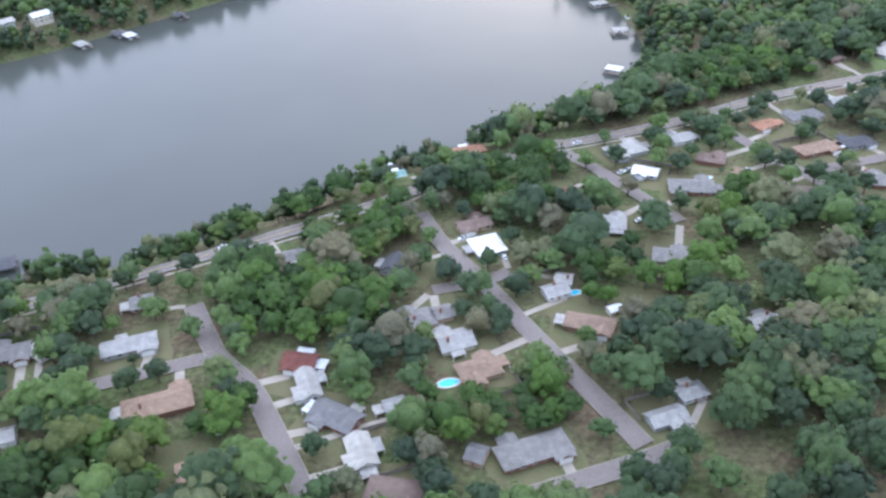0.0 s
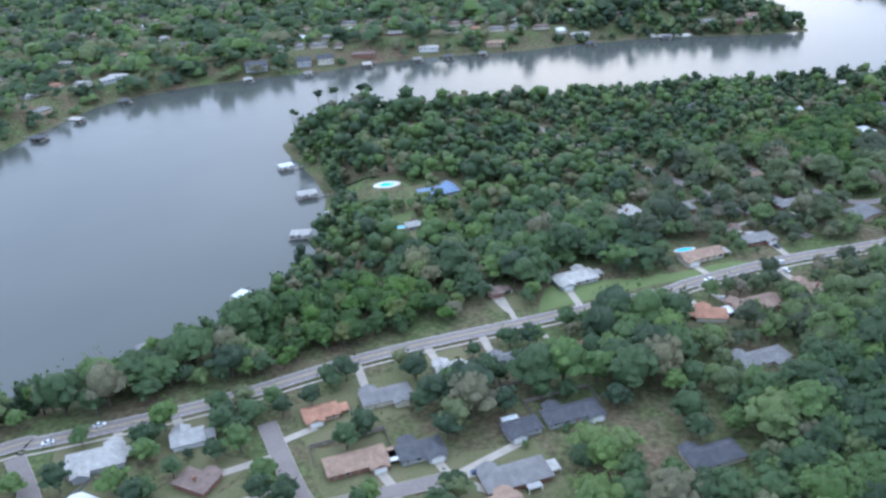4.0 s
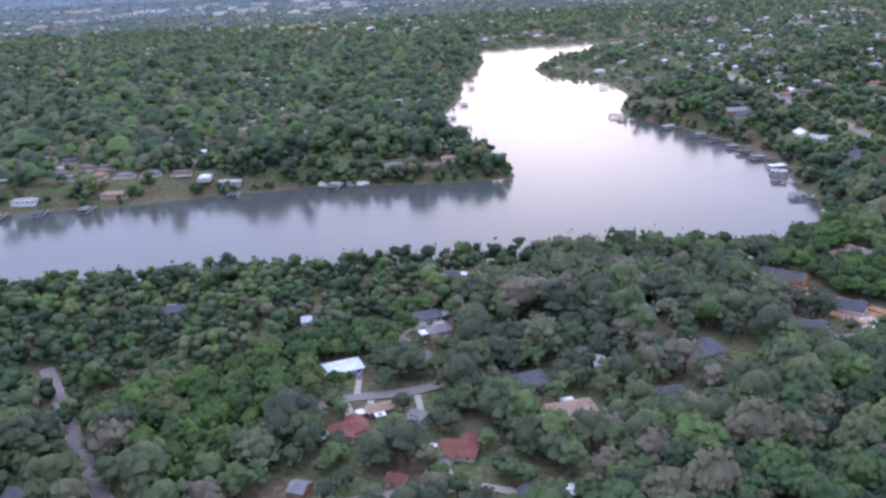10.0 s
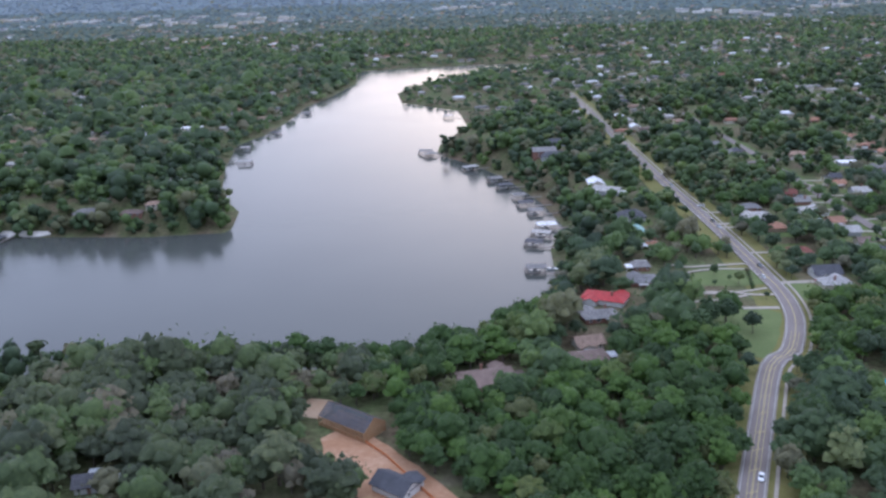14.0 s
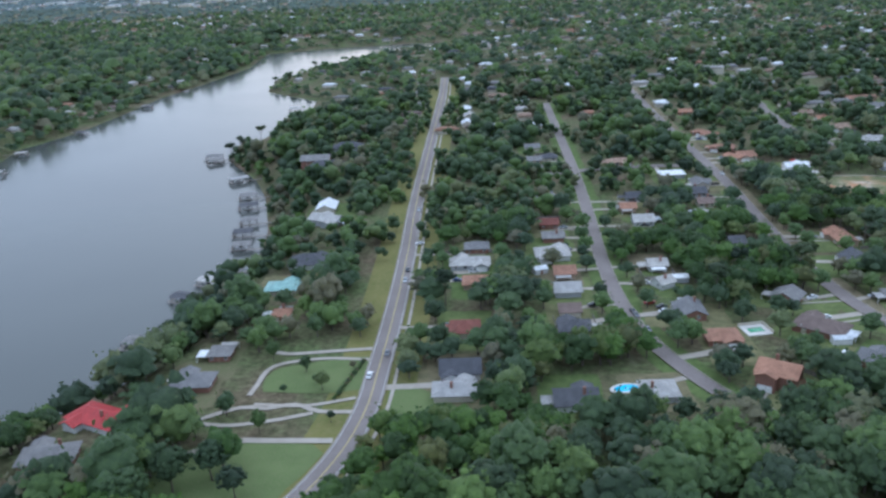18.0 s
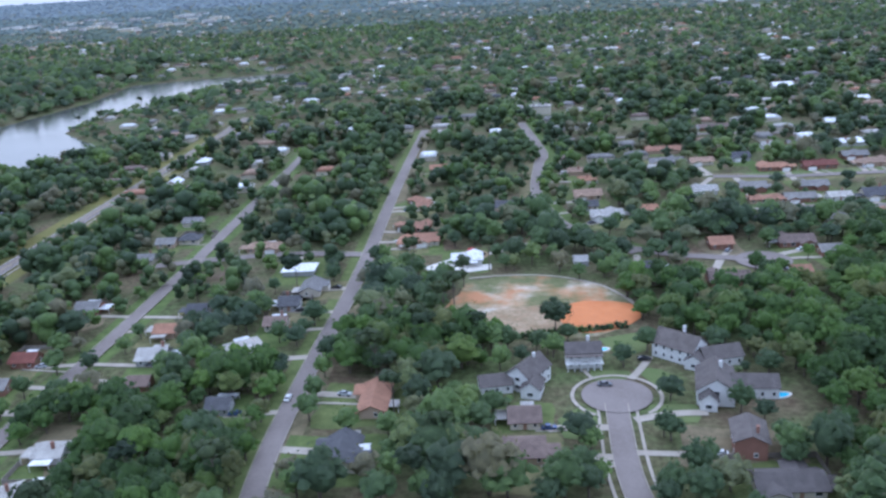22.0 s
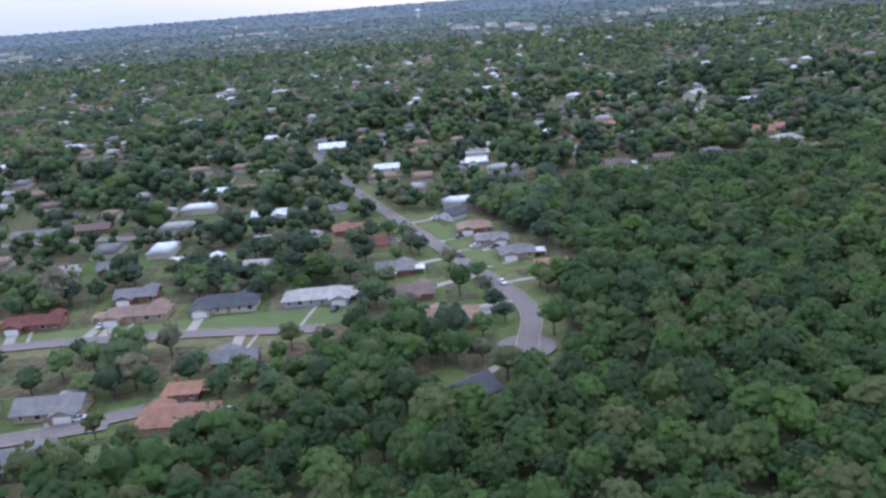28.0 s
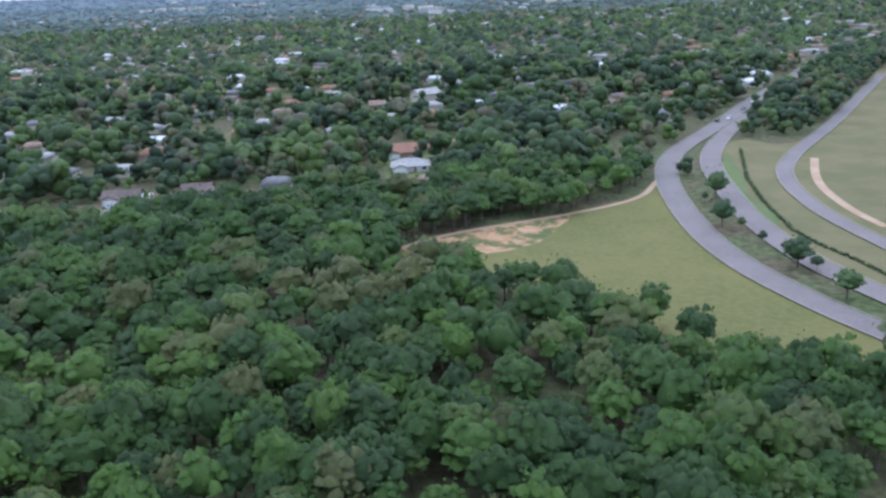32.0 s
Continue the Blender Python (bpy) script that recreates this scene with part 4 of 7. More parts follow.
house(17.3, 316.6, 19, 14.2, 15, "white", "flat")
house(12.7, 410.7, 19, 18.3, 10, "terracotta", "hip")
house(100.8, 378.6, 154, 13.3, 9, "white", "gable")
house(95.1, 403.1, 19, 21.7, 13, "pale", "hip")
house(12.1, 334.6, 19, 16.6, 9, "brown", "gable")
house(57.4, 358.2, 19, 11.4, 12, "red", "hip")
house(74.9, 331.3, 169, 14.2, 12, "pale", "hip")
house(95.1, 302.7, 164, 15.4, 11, "grey", "hip")
house(126.7, 413.8, 19, 13.1, 10, "pale", "gable")
house(136.3, 389.3, 155, 14.9, 10, "brown", "hip")
house(146.9, 373.2, 141, 8.5, 8, "tan", "gable")
house(119.4, 361.6, 171, 22.4, 13, "grey", "hip")
house(192.8, 396.5, 19, 23.3, 11, "tan", "hip")
house(201.1, 436.0, 19, 21.1, 10, "grey", "hip")
house(176.0, 426.5, 19, 14.8, 9, "terracotta", "hip")
house(-69.9, 313.6, 19, 11.1, 9, "grey", "hip")
house(-23.7, 304.2, 71, 12.9, 10, "slate", "gable")
house(43.1, 281.0, 19, 11.1, 9, "pale", "gable")
house(47.7, 288.8, 165, 7.7, 8, "pale", "gable")
house(-13.2, 265.4, 19, 13.8, 12, "grey", "hip")
house(-2.9, 269.3, 19, 8.5, 9, "grey", "gable")
house(1.3, 251.7, 19, 14.2, 12, "pale", "gable")
house(9.7, 235.0, 19, 16.2, 11, "tan", "hip")
house(53.8, 259.2, 161, 19.8, 10, "tan", "hip")
house(119.4, 256.2, 19, 11.2, 8, "pale", "gable")
house(-51.9, 230.3, 109, 16.1, 8, "pale", "gable")
house(-40.1, 213.5, 148, 18.3, 11, "grey", "gable")
house(-30.5, 197.0, 109, 15.5, 9, "pale", "gable")
house(-19.4, 178.7, 167, 18.2, 13, "brown", "hip")
house(-20.1, 217.7, 19, 8.2, 8, "pale", "gable")
house(25.6, 195.2, 19, 25.0, 11, "grey", "hip")
house(7.1, 194.5, 156, 6.9, 8, "grey", "gable")
house(71.5, 207.8, 19, 13.9, 8, "pale", "gable")
house(82.8, 219.3, 19, 11.0, 8, "pale", "hip")
house(-124.1, 256.4, 19, 21.5, 10, "pale", "gable")
house(-104.4, 222.9, 19, 25.0, 12, "tan", "hip")
house(-85.6, 191.2, 19, 8.5, 9, "tan", "gable")
house(-169.7, 253.9, 19, 16.7, 10, "grey", "gable")
house(-157.5, 254.4, 143, 9.1, 8, "pale", "gable")
house(-127.0, 283.7, 19, 10.2, 10, "grey", "hip")
house(-56.2, 243.3, 167, 13.5, 9, "red", "gable")
house(-153.4, 210.3, 19, 7.4, 8, "pale", "gable")
house(-25.6, 394.9, 19, 9.5, 8, "teal", "gable")
house(165.0, 352.6, 168, 20.8, 12, "brown", "gable")
house(213.2, 359.4, 165, 18.5, 12, "grey", "hip")
house(216.0, 401.4, 19, 17.8, 10, "slate", "hip")
house(253.7, 412.5, 19, 15.1, 9, "slate", "hip")
house(273.8, 420.0, 19, 23.8, 10, "slate", "hip")
house(239.7, 369.1, 19, 23.7, 11, "tan", "gable")
house(249.5, 385.9, 19, 24.9, 12, "grey", "hip")
house(253.0, 335.9, 19, 22.1, 13, "tan", "hip")
house(252.2, 346.5, 19, 9.8, 8, "tan", "gable")
house(253.2, 458.3, 19, 20.1, 9, "grey", "gable")
house(226.9, 452.8, 19, 13.5, 9, "pale", "gable")
house(277.1, 465.6, 19, 9.4, 7, "terracotta", "hip")
house(249.0, 517.3, 19, 8.9, 8, "brown", "hip")
house(220.4, 649.4, 19, 25.0, 14, "blue", "hip")
house(208.0, 600.6, 19, 12.7, 8, "pale", "hip")
house(196.4, 777.9, 10, 18.0, 10, "brown", "hip")
house(356.0, 451.2, 19, 23.9, 10, "grey", "hip")
house(328.4, 602.3, 19, 18.9, 10, "pale", "hip")
house(319.9, 392.3, 19, 21.4, 11, "slate", "hip")
house(285.9, 347.6, 19, 16.8, 11, "slate", "hip")
house(289.2, 527.9, 19, 22.4, 12, "pale", "hip")
house(356.0, 546.3, 19, 24.0, 10, "tan", "gable")
house(390.8, 562.6, 19, 17.5, 10, "grey", "hip")
house(396.9, 507.3, 161, 17.3, 10, "tan", "gable")
house(366.7, 495.2, 19, 23.9, 10, "tan", "gable")
house(345.2, 487.6, 171, 14.7, 10, "terracotta", "hip")
house(457.0, 588.8, 19, 18.1, 12, "grey", "hip")
house(422.0, 605.3, 19, 16.8, 10, "grey", "hip")
house(520.0, 598.0, 19, 18.3, 10, "brown", "hip")
house(379.6, 575.3, 19, 9.8, 8, "brown", "gable")
house(484.5, 527.1, 19, 25.0, 14, "grey", "hip")
house(30.9, 1022, 8, 24.0, 12, "slate", "two")
house(75.7, 1040, 8, 16.0, 9, "slate", "two")
house(96.7, 1052, 8, 18.6, 10, "slate", "two")
house(-338, 652, 46, 15, 10, "pale", "two")
house(-316, 668, 46, 17, 11, "white", "two")
house(-166, 935, 60, 18, 10, "pale", "hip")
house(-144, 905, 62, 16, 10, "grey", "hip")
house(-111, 985, 40, 15, 10, "pale", "hip")
house(-185, 1062, 0, 18, 10, "pale", "hip")
house(-101, 1075, 0, 20, 11, "tan", "hip")
house(54.4, 1169.5, 0, 25.0, 9, "tan", "hip")
house(42.0, 1233.4, 0, 16.8, 9, "pale", "hip")
house(211.3, 1048.6, 0, 22.5, 10, "pale", "hip")
house(141.0, 1043.2, 0, 25.0, 10, "brown", "hip")
house(163.8, 1123.2, 0, 25.0, 10, "grey", "hip")
house(281.6, 1052.7, 0, 25.0, 10, "tan", "hip")
house(384.6, 1040.7, 0, 21.9, 9, "pale", "hip")
house(520.0, 1124.0, 8, 20.0, 12, "grey", "hip")
house(510.3, 1449.6, 0, 23.6, 14, "white", "flat")
house(471.3, 1417.9, 0, 16.1, 9, "white", "gable")
house(552.7, 1120.1, 0, 15.9, 9, "brown", "hip")
house(-104.4, 994.0, 0, 21.0, 9, "pale", "hip")
house(-263.5, 1363.8, 0, 25.0, 12, "white", "gable")
house(418.0, 799.2, 10, 17.5, 11, "slate", "flat")
house(513.0, 721.8, 19, 17.7, 12, "white", "flat")
house(489.8, 776.7, 10, 6.4, 8, "white", "gable")
house(591.9, 701.0, 19, 18.9, 12, "slate", "hip")
house(628.6, 712.0, 10, 14.9, 9, "pale", "gable")
house(606.9, 674.9, 10, 19.4, 13, "tan", "hip")
house(561.9, 651.3, 164, 15.6, 11, "red", "hip")
house(520.7, 669.4, 19, 15.6, 10, "red", "hip")
house(531.4, 683.7, 19, 11.5, 7, "tan", "gable")
house(547.5, 674.7, 137, 8.5, 9, "grey", "gable")
house(589.8, 619.5, 19, 16.3, 11, "slate", "hip")
house(505.4, 589.9, 164, 8.8, 8, "slate", "hip")
house(327.9, 842.5, 10, 10.6, 8, "tan", "hip")
house(555.9, 756.5, 19, 12.2, 10, "grey", "hip")
house(507.1, 632.7, 159, 6.9, 8, "grey", "gable")
house(540.2, 635.3, 158, 6.6, 7, "red", "gable")
house(360.1, 606.5, 19, 16.7, 10, "grey", "hip")
house(408.9, 636.6, 160, 9.1, 8, "slate", "gable")
house(417.8, 650.6, 19, 10.3, 8, "tan", "gable")
house(549.8, 773.0, 10, 16.2, 10, "slate", "hip")
house(656.3, 764.9, 10, 10.6, 9, "slate", "gable")
house(672.6, 720.8, 10, 16.0, 12, "slate", "hip")
house(648.1, 683.3, 10, 12.9, 11, "slate", "hip")
house(682.5, 698.3, 10, 9.5, 10, "tan", "gable")
house(600.9, 751.7, 10, 16.9, 10, "brown", "hip")
house(723.1, 738.8, 141, 20.7, 12, "slate", "gable")
house(787.4, 827.9, 10, 23.4, 15, "brown", "hip")
house(850.3, 909.9, 153, 21.6, 12, "scarlet", "hip")
house(843.3, 888.0, 10, 17.7, 11, "grey", "hip")
house(562.6, 828.3, 10, 12.9, 10, "slate", "hip")
house(591.7, 821.4, 10, 13.5, 10, "tan", "hip")
house(734.8, 721.5, 10, 13.9, 10, "grey", "hip")
house(753.7, 731.5, 10, 5.4, 6, "white", "gable")
house(565.0, 1164.0, 20, 17.0, 11, "tan", "hip")
house(569.4, 1126.7, 0, 17.0, 9, "tan", "hip")
house(874.3, 932.4, 0, 15.3, 12, "grey", "hip")
house(878.3, 954.8, 0, 9.5, 10, "grey", "hip")
house(832.6, 859.2, 10, 13.1, 11, "tan", "gable")
house(827.9, 842.2, 10, 21.8, 14, "brown", "hip")
house(888.7, 1018.5, 0, 15.2, 12, "teal", "hip")
house(894.9, 1050.6, 0, 18.5, 14, "slate", "hip")
house(894.0, 1117.7, 151, 19.7, 12, "pale", "gable")
house(874.3, 1242.9, 0, 25.0, 14, "slate", "hip")
house(882.2, 1300.2, 0, 23.7, 14, "slate", "hip")
house(967.1, 817.1, 0, 15.3, 14, "slate", "hip")
house(986.8, 831.9, 0, 15.7, 12, "slate", "hip")
house(966.4, 919.7, 0, 15.4, 11, "pale", "hip")
house(968.3, 935.0, 0, 15.0, 12, "slate", "gable")
house(970.0, 968.5, 0, 12.3, 13, "red", "hip")
house(975.0, 1016.5, 0, 12.5, 12, "terracotta", "hip")
house(972.5, 1040.5, 0, 19.3, 12, "pale", "hip")
house(976.0, 1062.0, 0, 12.6, 11, "grey", "hip")
house(1005.4, 911.4, 0, 14.9, 12, "slate", "gable")
house(1032.9, 915.2, 0, 12.5, 12, "pale", "hip")
house(1011.9, 965.5, 0, 13.4, 11, "slate", "hip")
house(1011.9, 982.5, 0, 9.5, 10, "brown", "gable")
house(1013.4, 1003.9, 0, 12.2, 12, "pale", "gable")
house(1014.5, 1024.1, 0, 10.4, 11, "terracotta", "gable")
house(1011.6, 1048.8, 0, 17.0, 14, "pale", "hip")
house(1014.2, 1072.9, 0, 11.6, 10, "grey", "gable")
house(1014.2, 1094.5, 0, 10.4, 10, "red", "gable")
house(1016.0, 1144.2, 0, 11.2, 11, "grey", "gable")
house(1015.5, 1207.4, 0, 11.9, 10, "grey", "gable")
house(1017.6, 1233.5, 0, 10.8, 10, "grey", "gable")
house(1019.2, 1271.8, 0, 11.5, 10, "grey", "gable")
house(1056.4, 1029.0, 0, 9.5, 10, "pale", "gable")
house(1054.6, 1007.8, 28, 8.5, 9, "pale", "gable")
house(1059.2, 977.8, 89, 15.2, 10, "grey", "gable")
house(1064.2, 953.3, 0, 13.3, 11, "terracotta", "hip")
house(1073.4, 920.2, 146, 14.1, 12, "terracotta", "two")
house(1097.9, 930.4, 125, 8.0, 7, "pale", "gable")
house(1111.5, 929.2, 135, 16.1, 11, "grey", "gable")
house(1102.1, 958.4, 140, 19.0, 13, "brown", "hip")
house(1059.4, 1116.9, 0, 9.5, 10, "terracotta", "gable")
house(1098.4, 1183.5, 0, 15.8, 12, "white", "flat")
house(894.4, 988.9, 0, 8.5, 9, "terracotta", "hip")
house(1145.8, 1296.2, 137, 13.3, 9, "terracotta", "hip")
house(1147.1, 1244.3, 149, 16.4, 10, "terracotta", "hip")
house(1147.1, 1216.7, 0, 13.2, 10, "terracotta", "hip")
house(1099.2, 1054.1, 0, 8.5, 9, "slate", "gable")
house(1149.1, 1055.0, 89, 20.2, 10, "terracotta", "gable")
house(1143.3, 1023.5, 89, 16.5, 11, "slate", "gable")
house(1099.6, 987.4, 52, 11.4, 12, "grey", "gable")
house(1150.2, 962.2, 0, 11.3, 11, "red", "hip")
house(1142.8, 984.7, 0, 12.6, 11, "grey", "hip")
house(1157.2, 992.7, 0, 5.6, 5, "pale", "gable")
house(1065.9, 1072.2, 0, 8.5, 9, "brown", "gable")
house(1063.0, 1093.5, 0, 11.6, 12, "pale", "gable")
house(1065.9, 1136.3, 0, 9.2, 9, "slate", "gable")
house(1102.2, 1120.2, 0, 9.8, 10, "brown", "gable")
house(1103.3, 1140.1, 0, 9.5, 10, "slate", "gable")
house(1195.5, 1041.2, 0, 10.4, 11, "brown", "gable")
house(1194.8, 1023.1, 0, 12.5, 12, "brown", "hip")
house(1198.5, 980.7, 0, 14.2, 12, "slate", "hip")
house(1207.6, 962.6, 141, 11.7, 12, "slate", "hip")
house(1153.5, 1376.7, 0, 12.1, 10, "terracotta", "gable")
house(1150.2, 1284.4, 139, 13.1, 10, "terracotta", "gable")
house(1155.3, 1220.3, 0, 13.5, 12, "terracotta", "gable")
house(1193.6, 1274.5, 0, 13.8, 10, "slate", "gable")
house(1196.5, 1258.7, 0, 13.0, 9, "tan", "gable")
house(1243.2, 1291.5, 0, 16.5, 12, "tan", "gable")
house(1248.0, 1249.0, 0, 17.6, 11, "pale", "gable")
house(1271.5, 1256.3, 0, 9.6, 9, "terracotta", "gable")
house(1241.4, 1268.3, 0, 10.2, 9, "slate", "gable")
house(1292.9, 1195.5, 0, 11.5, 11, "terracotta", "gable")
house(1254.3, 1164.0, 0, 11.9, 11, "slate", "gable")
house(1227.2, 1180.0, 0, 6.9, 8, "pale", "gable")
house(1308.6, 1289.6, 0, 14.4, 11, "pale", "gable")
house(1336.1, 1292.6, 0, 15.7, 11, "grey", "gable")
house(1340.1, 1265.9, 0, 12.3, 10, "terracotta", "hip")
house(1307.8, 1259.3, 0, 8.5, 9, "red", "gable")
house(1362.6, 1338, 0, 20.0, 10, "terracotta", "hip")
house(1389.5, 1337, 0, 20.9, 10, "red", "gable")
house(1095.2, 1097.9, 31, 13.5, 12, "pale", "hip")
house(1072.7, 1219.3, 0, 17.3, 10, "tan", "hip")
house(1028.3, 1239.0, 0, 12.0, 10, "slate", "hip")
house(1326.3, 1194.3, 0, 17.0, 11, "brown", "gable")
house(1242.5, 1349.7, 0, 11.2, 9, "tan", "gable")
house(1245.3, 1326.1, 0, 8.5, 9, "terracotta", "gable")
house(1284.3, 1149.3, 0, 17.5, 12, "brown", "gable")
house(1343.9, 1230.5, 0, 14.4, 9, "grey", "gable")
house(1368.9, 1290.4, 0, 16.6, 10, "grey", "gable")
house(1315.4, 1154.8, 0, 8.5, 9, "terracotta", "gable")
house(1425, 1338, 0, 23.9, 11, "tan", "hip")
house(1456, 1340, 0, 24.3, 12, "slate", "hip")
house(1489, 1340, 0, 25.0, 12, "pale", "hip")
house(1396.4, 1265.3, 0, 22.8, 12, "slate", "gable")
house(1423.7, 1266.0, 0, 19.6, 12, "grey", "gable")
house(1461.5, 1252.8, 0, 21.1, 13, "terracotta", "hip")
house(1458.8, 1269.4, 0, 11.0, 9, "terracotta", "hip")
house(1373.6, 1265.3, 0, 13.0, 9, "pale", "gable")
house(1331.0, 1267.2, 0, 9.5, 10, "terracotta", "hip")
house(1353.1, 1266.0, 0, 17.3, 10, "grey", "gable")
house(1389.0, 1227.9, 0, 19.5, 11, "terracotta", "gable")
house(1425.2, 1236.2, 0, 18.2, 12, "grey", "gable")
house(1333.4, 1234.9, 0, 20.5, 11, "slate", "gable")
house(1356.4, 1226.4, 0, 10.4, 11, "grey", "gable")
house(1469.5, 1289.2, 0, 14.9, 10, "grey", "gable")
house(1307.4, 1400.5, 0, 25.0, 10, "terracotta", "gable")
house(1323.9, 1360.8, 0, 15.6, 10, "tan", "gable")
house(1302.4, 1364.8, 0, 22.5, 10, "grey", "gable")
house(1350.2, 1368.3, 0, 13.2, 10, "slate", "gable")
house(1377.4, 1398.8, 0, 9.3, 9, "pale", "gable")
house(1397.9, 1398.9, 0, 15.8, 10, "grey", "gable")
house(1432.5, 1396.4, 0, 22.5, 10, "white", "gable")
house(1451.4, 1471.4, 0, 18.4, 10, "white", "gable")
house(1419.0, 1358.7, 0, 16.7, 10, "grey", "gable")
house(1551, 1416, 0, 15.5, 11, "tan", "hip")
house(1557, 1395, 0, 14.7, 10, "grey", "hip")
house(1565, 1374, 0, 15, 11, "grey", "hip")
house(1536.1, 1308.9, 0, 17.6, 11, "tan", "gable")
house(1359.1, 1472.5, 0, 24.2, 10, "brown", "gable")
house(1335.4, 1468.2, 0, 25.0, 10, "grey", "gable")
house(1336.6, 1179.3, 0, 10.9, 10, "grey", "gable")
house(1524.3, 1335.4, 0, 14.1, 11, "brown", "gable")
house(1516.6, 1364.4, 0, 15.4, 11, "grey", "gable")
house(1508.7, 1401.4, 0, 9.8, 10, "red", "gable")
house(1497.6, 1429.2, 0, 20.7, 10, "terracotta", "gable")
house(1479.8, 1470.3, 0, 23.0, 10, "grey", "gable")
house(1538.9, 1253.5, 40, 11.4, 12, "slate", "gable")
house(1575, 1352, 0, 13, 10, "terracotta", "gable")
house(1543.0, 1441.4, 41, 11.6, 10, "slate", "gable")
house(1563.3, 1566.5, 0, 13.9, 10, "white", "gable")
house(1586, 1510, 8, 20, 11, "slate", "gable")
house(1468.1, 1646.7, 0, 19.5, 13, "white", "two")
house(1668.6, 1531.0, 0, 12.7, 10, "brown", "gable")
house(1508.3, 1569.5, 0, 15.9, 10, "white", "gable")
house(1640.9, 1526.0, 0, 15.0, 10, "brown", "gable")
house(1666.5, 1667.6, 0, 21.8, 11, "terracotta", "hip")
house(1749.4, 1590.8, 0, 15.8, 14, "terracotta", "gable")
house(1753.0, 1558.6, 0, 17.1, 12, "pale", "hip")
house(1771.5, 1598.9, 0, 20.2, 12, "terracotta", "hip")
house(1755.3, 1522.6, 0, 14.6, 10, "tan", "gable")
house(1733.3, 1749.9, 0, 11.0, 10, "tan", "gable")
house(1877.4, 1699.0, 0, 11.5, 12, "tan", "gable")
house(1764.8, 1769.2, 32, 18.0, 14, "pale", "two")
house(754, 757, -38, 14, 10, "slate", "gable")
house(866, 1252, 0, 21, 13, "grey", "two")
house(890, 1143, 90, 17, 12, "white", "gable")
house(973, 1372, 90, 14, 10, "white", "gable")
house(975, 1404, 90, 15, 10, "pale", "gable")
house(972, 1440, 90, 14, 10, "white", "hip")
house(1109, 1158, 90, 15, 10, "grey", "gable")
house(1176, 1188, 0, 15, 10, "white", "gable")


def estate_house(x, y, blocks, label, porch=False):
    """A large house of several gabled blocks: (dx, dy, turn, length, width, eaves, rise), white gables."""
    z = float(ground_z(x, y))
    e = thing("house", x, y, z, 0, label, "house", "neighbourhood houses")
    for dx, dy, turn, l, w, eave, rise in blocks:
        m = pose(dx, dy, 0, 0, 0, turn)
        lx, wy = l / 2 - 0.5, w / 2 - 0.5
        bm = bmesh.new()
        box(bm, -lx, -wy, -1.0, lx, wy, eave)
        for s in (-1, 1):
            v = [bm.verts.new(c) for c in ((s * lx, -wy, eave), (s * lx, wy, eave), (s * lx, 0, eave + rise * wy / (w / 2)))]
            bm.faces.new(v if s > 0 else v[::-1])
        part("wall", bm, "white_wall", e, "white painted walls").matrix_basis = m
        bm = bmesh.new()
        roof_shell(bm, -l / 2, l / 2, -w / 2, w / 2, eave + 0.1, rise, False)
        part("roof", bm, "roof_estate", e, "steep gabled brown-grey shingle roof").matrix_basis = m
        for s in (-1, 1):
            for wx in np.linspace(-lx + 1.5, lx - 1.5, max(2, int(l / 3))):
                for lev in range(2 if eave > 4.8 else 1):
                    o = part("window", WINDOW[0], "frame", e)
                    part("pane", WINDOW[1], "glass", o)
                    o.matrix_basis = m @ pose(float(wx) * -s, s * (wy + 0.03), 0.9 + lev * 2.7, 0, 0, 0 if s < 0 else 180)
            for lev in range(2 if eave > 4.8 else 1):
                o = part("window", WIDE_WINDOW[0], "frame", e)
                part("pane", WIDE_WINDOW[1], "glass", o)
                o.matrix_basis = m @ pose(s * (lx + 0.03), 0, 0.9 + lev * 2.7, 0, 0, 90 * s)
        HOUSES.append((x + dx, y + dy, turn, l, w, "estate"))
    bm = bmesh.new()
    box(bm, -0.5, -0.4, 0, 0.5, 0.4, blocks[0][5] + blocks[0][6] + 1.1)
    part("chimney", bm, "white_wall", e, "white chimney").matrix_basis = pose(blocks[0][0] + 2, blocks[0][1] + 2.2, 0)
    if porch:
        l, w = blocks[0][3], blocks[0][4]
        for k in range(6):
            bm = bmesh.new()
            bmesh.ops.create_cone(bm, cap_ends=True, segments=10, radius1=0.2, radius2=0.17, depth=5.2)
            part("column", bm, "frame", e, "white porch column").matrix_basis = pose(-l / 2 + 0.8 + k * (l - 1.6) / 5, -w / 2 - 1.6, 2.6)
        bm = bmesh.new()
        box(bm, -l / 2, -w / 2 - 2.0, 2.6, l / 2, -w / 2 + 0.5, 2.8)
        part("balcony", bm, "frame", e, "white balcony floor")
        bm = bmesh.new()
        box(bm, -l / 2, -w / 2 - 2.0, 5.2, l / 2, -w / 2 + 0.2, 5.4)
        part("porch_roof", bm, "roof_estate", e)


estate_house(1217, 1079, [(0, 0, 0, 12.5, 8.5, 5.6, 2.6)], "two-storey white house with a columned porch and grey roof", True)
estate_house(1196, 1065, [(2, 1, 55, 14, 10, 5.0, 3.8), (3, -6, 75, 9, 7, 3.2, 2.6), (-9, -2, 10, 11, 9, 3.0, 2.4)], "large white-gabled house with steep brown-grey roofs")
estate_house(1250, 1082, [(0, 0, -42, 16, 11, 5.0, 4.2), (12, -5, 12, 14, 9, 3.2, 3.0), (4, -8, 60, 8, 7, 3.0, 2.4)], "large white-gabled house with steep brown-grey roofs")
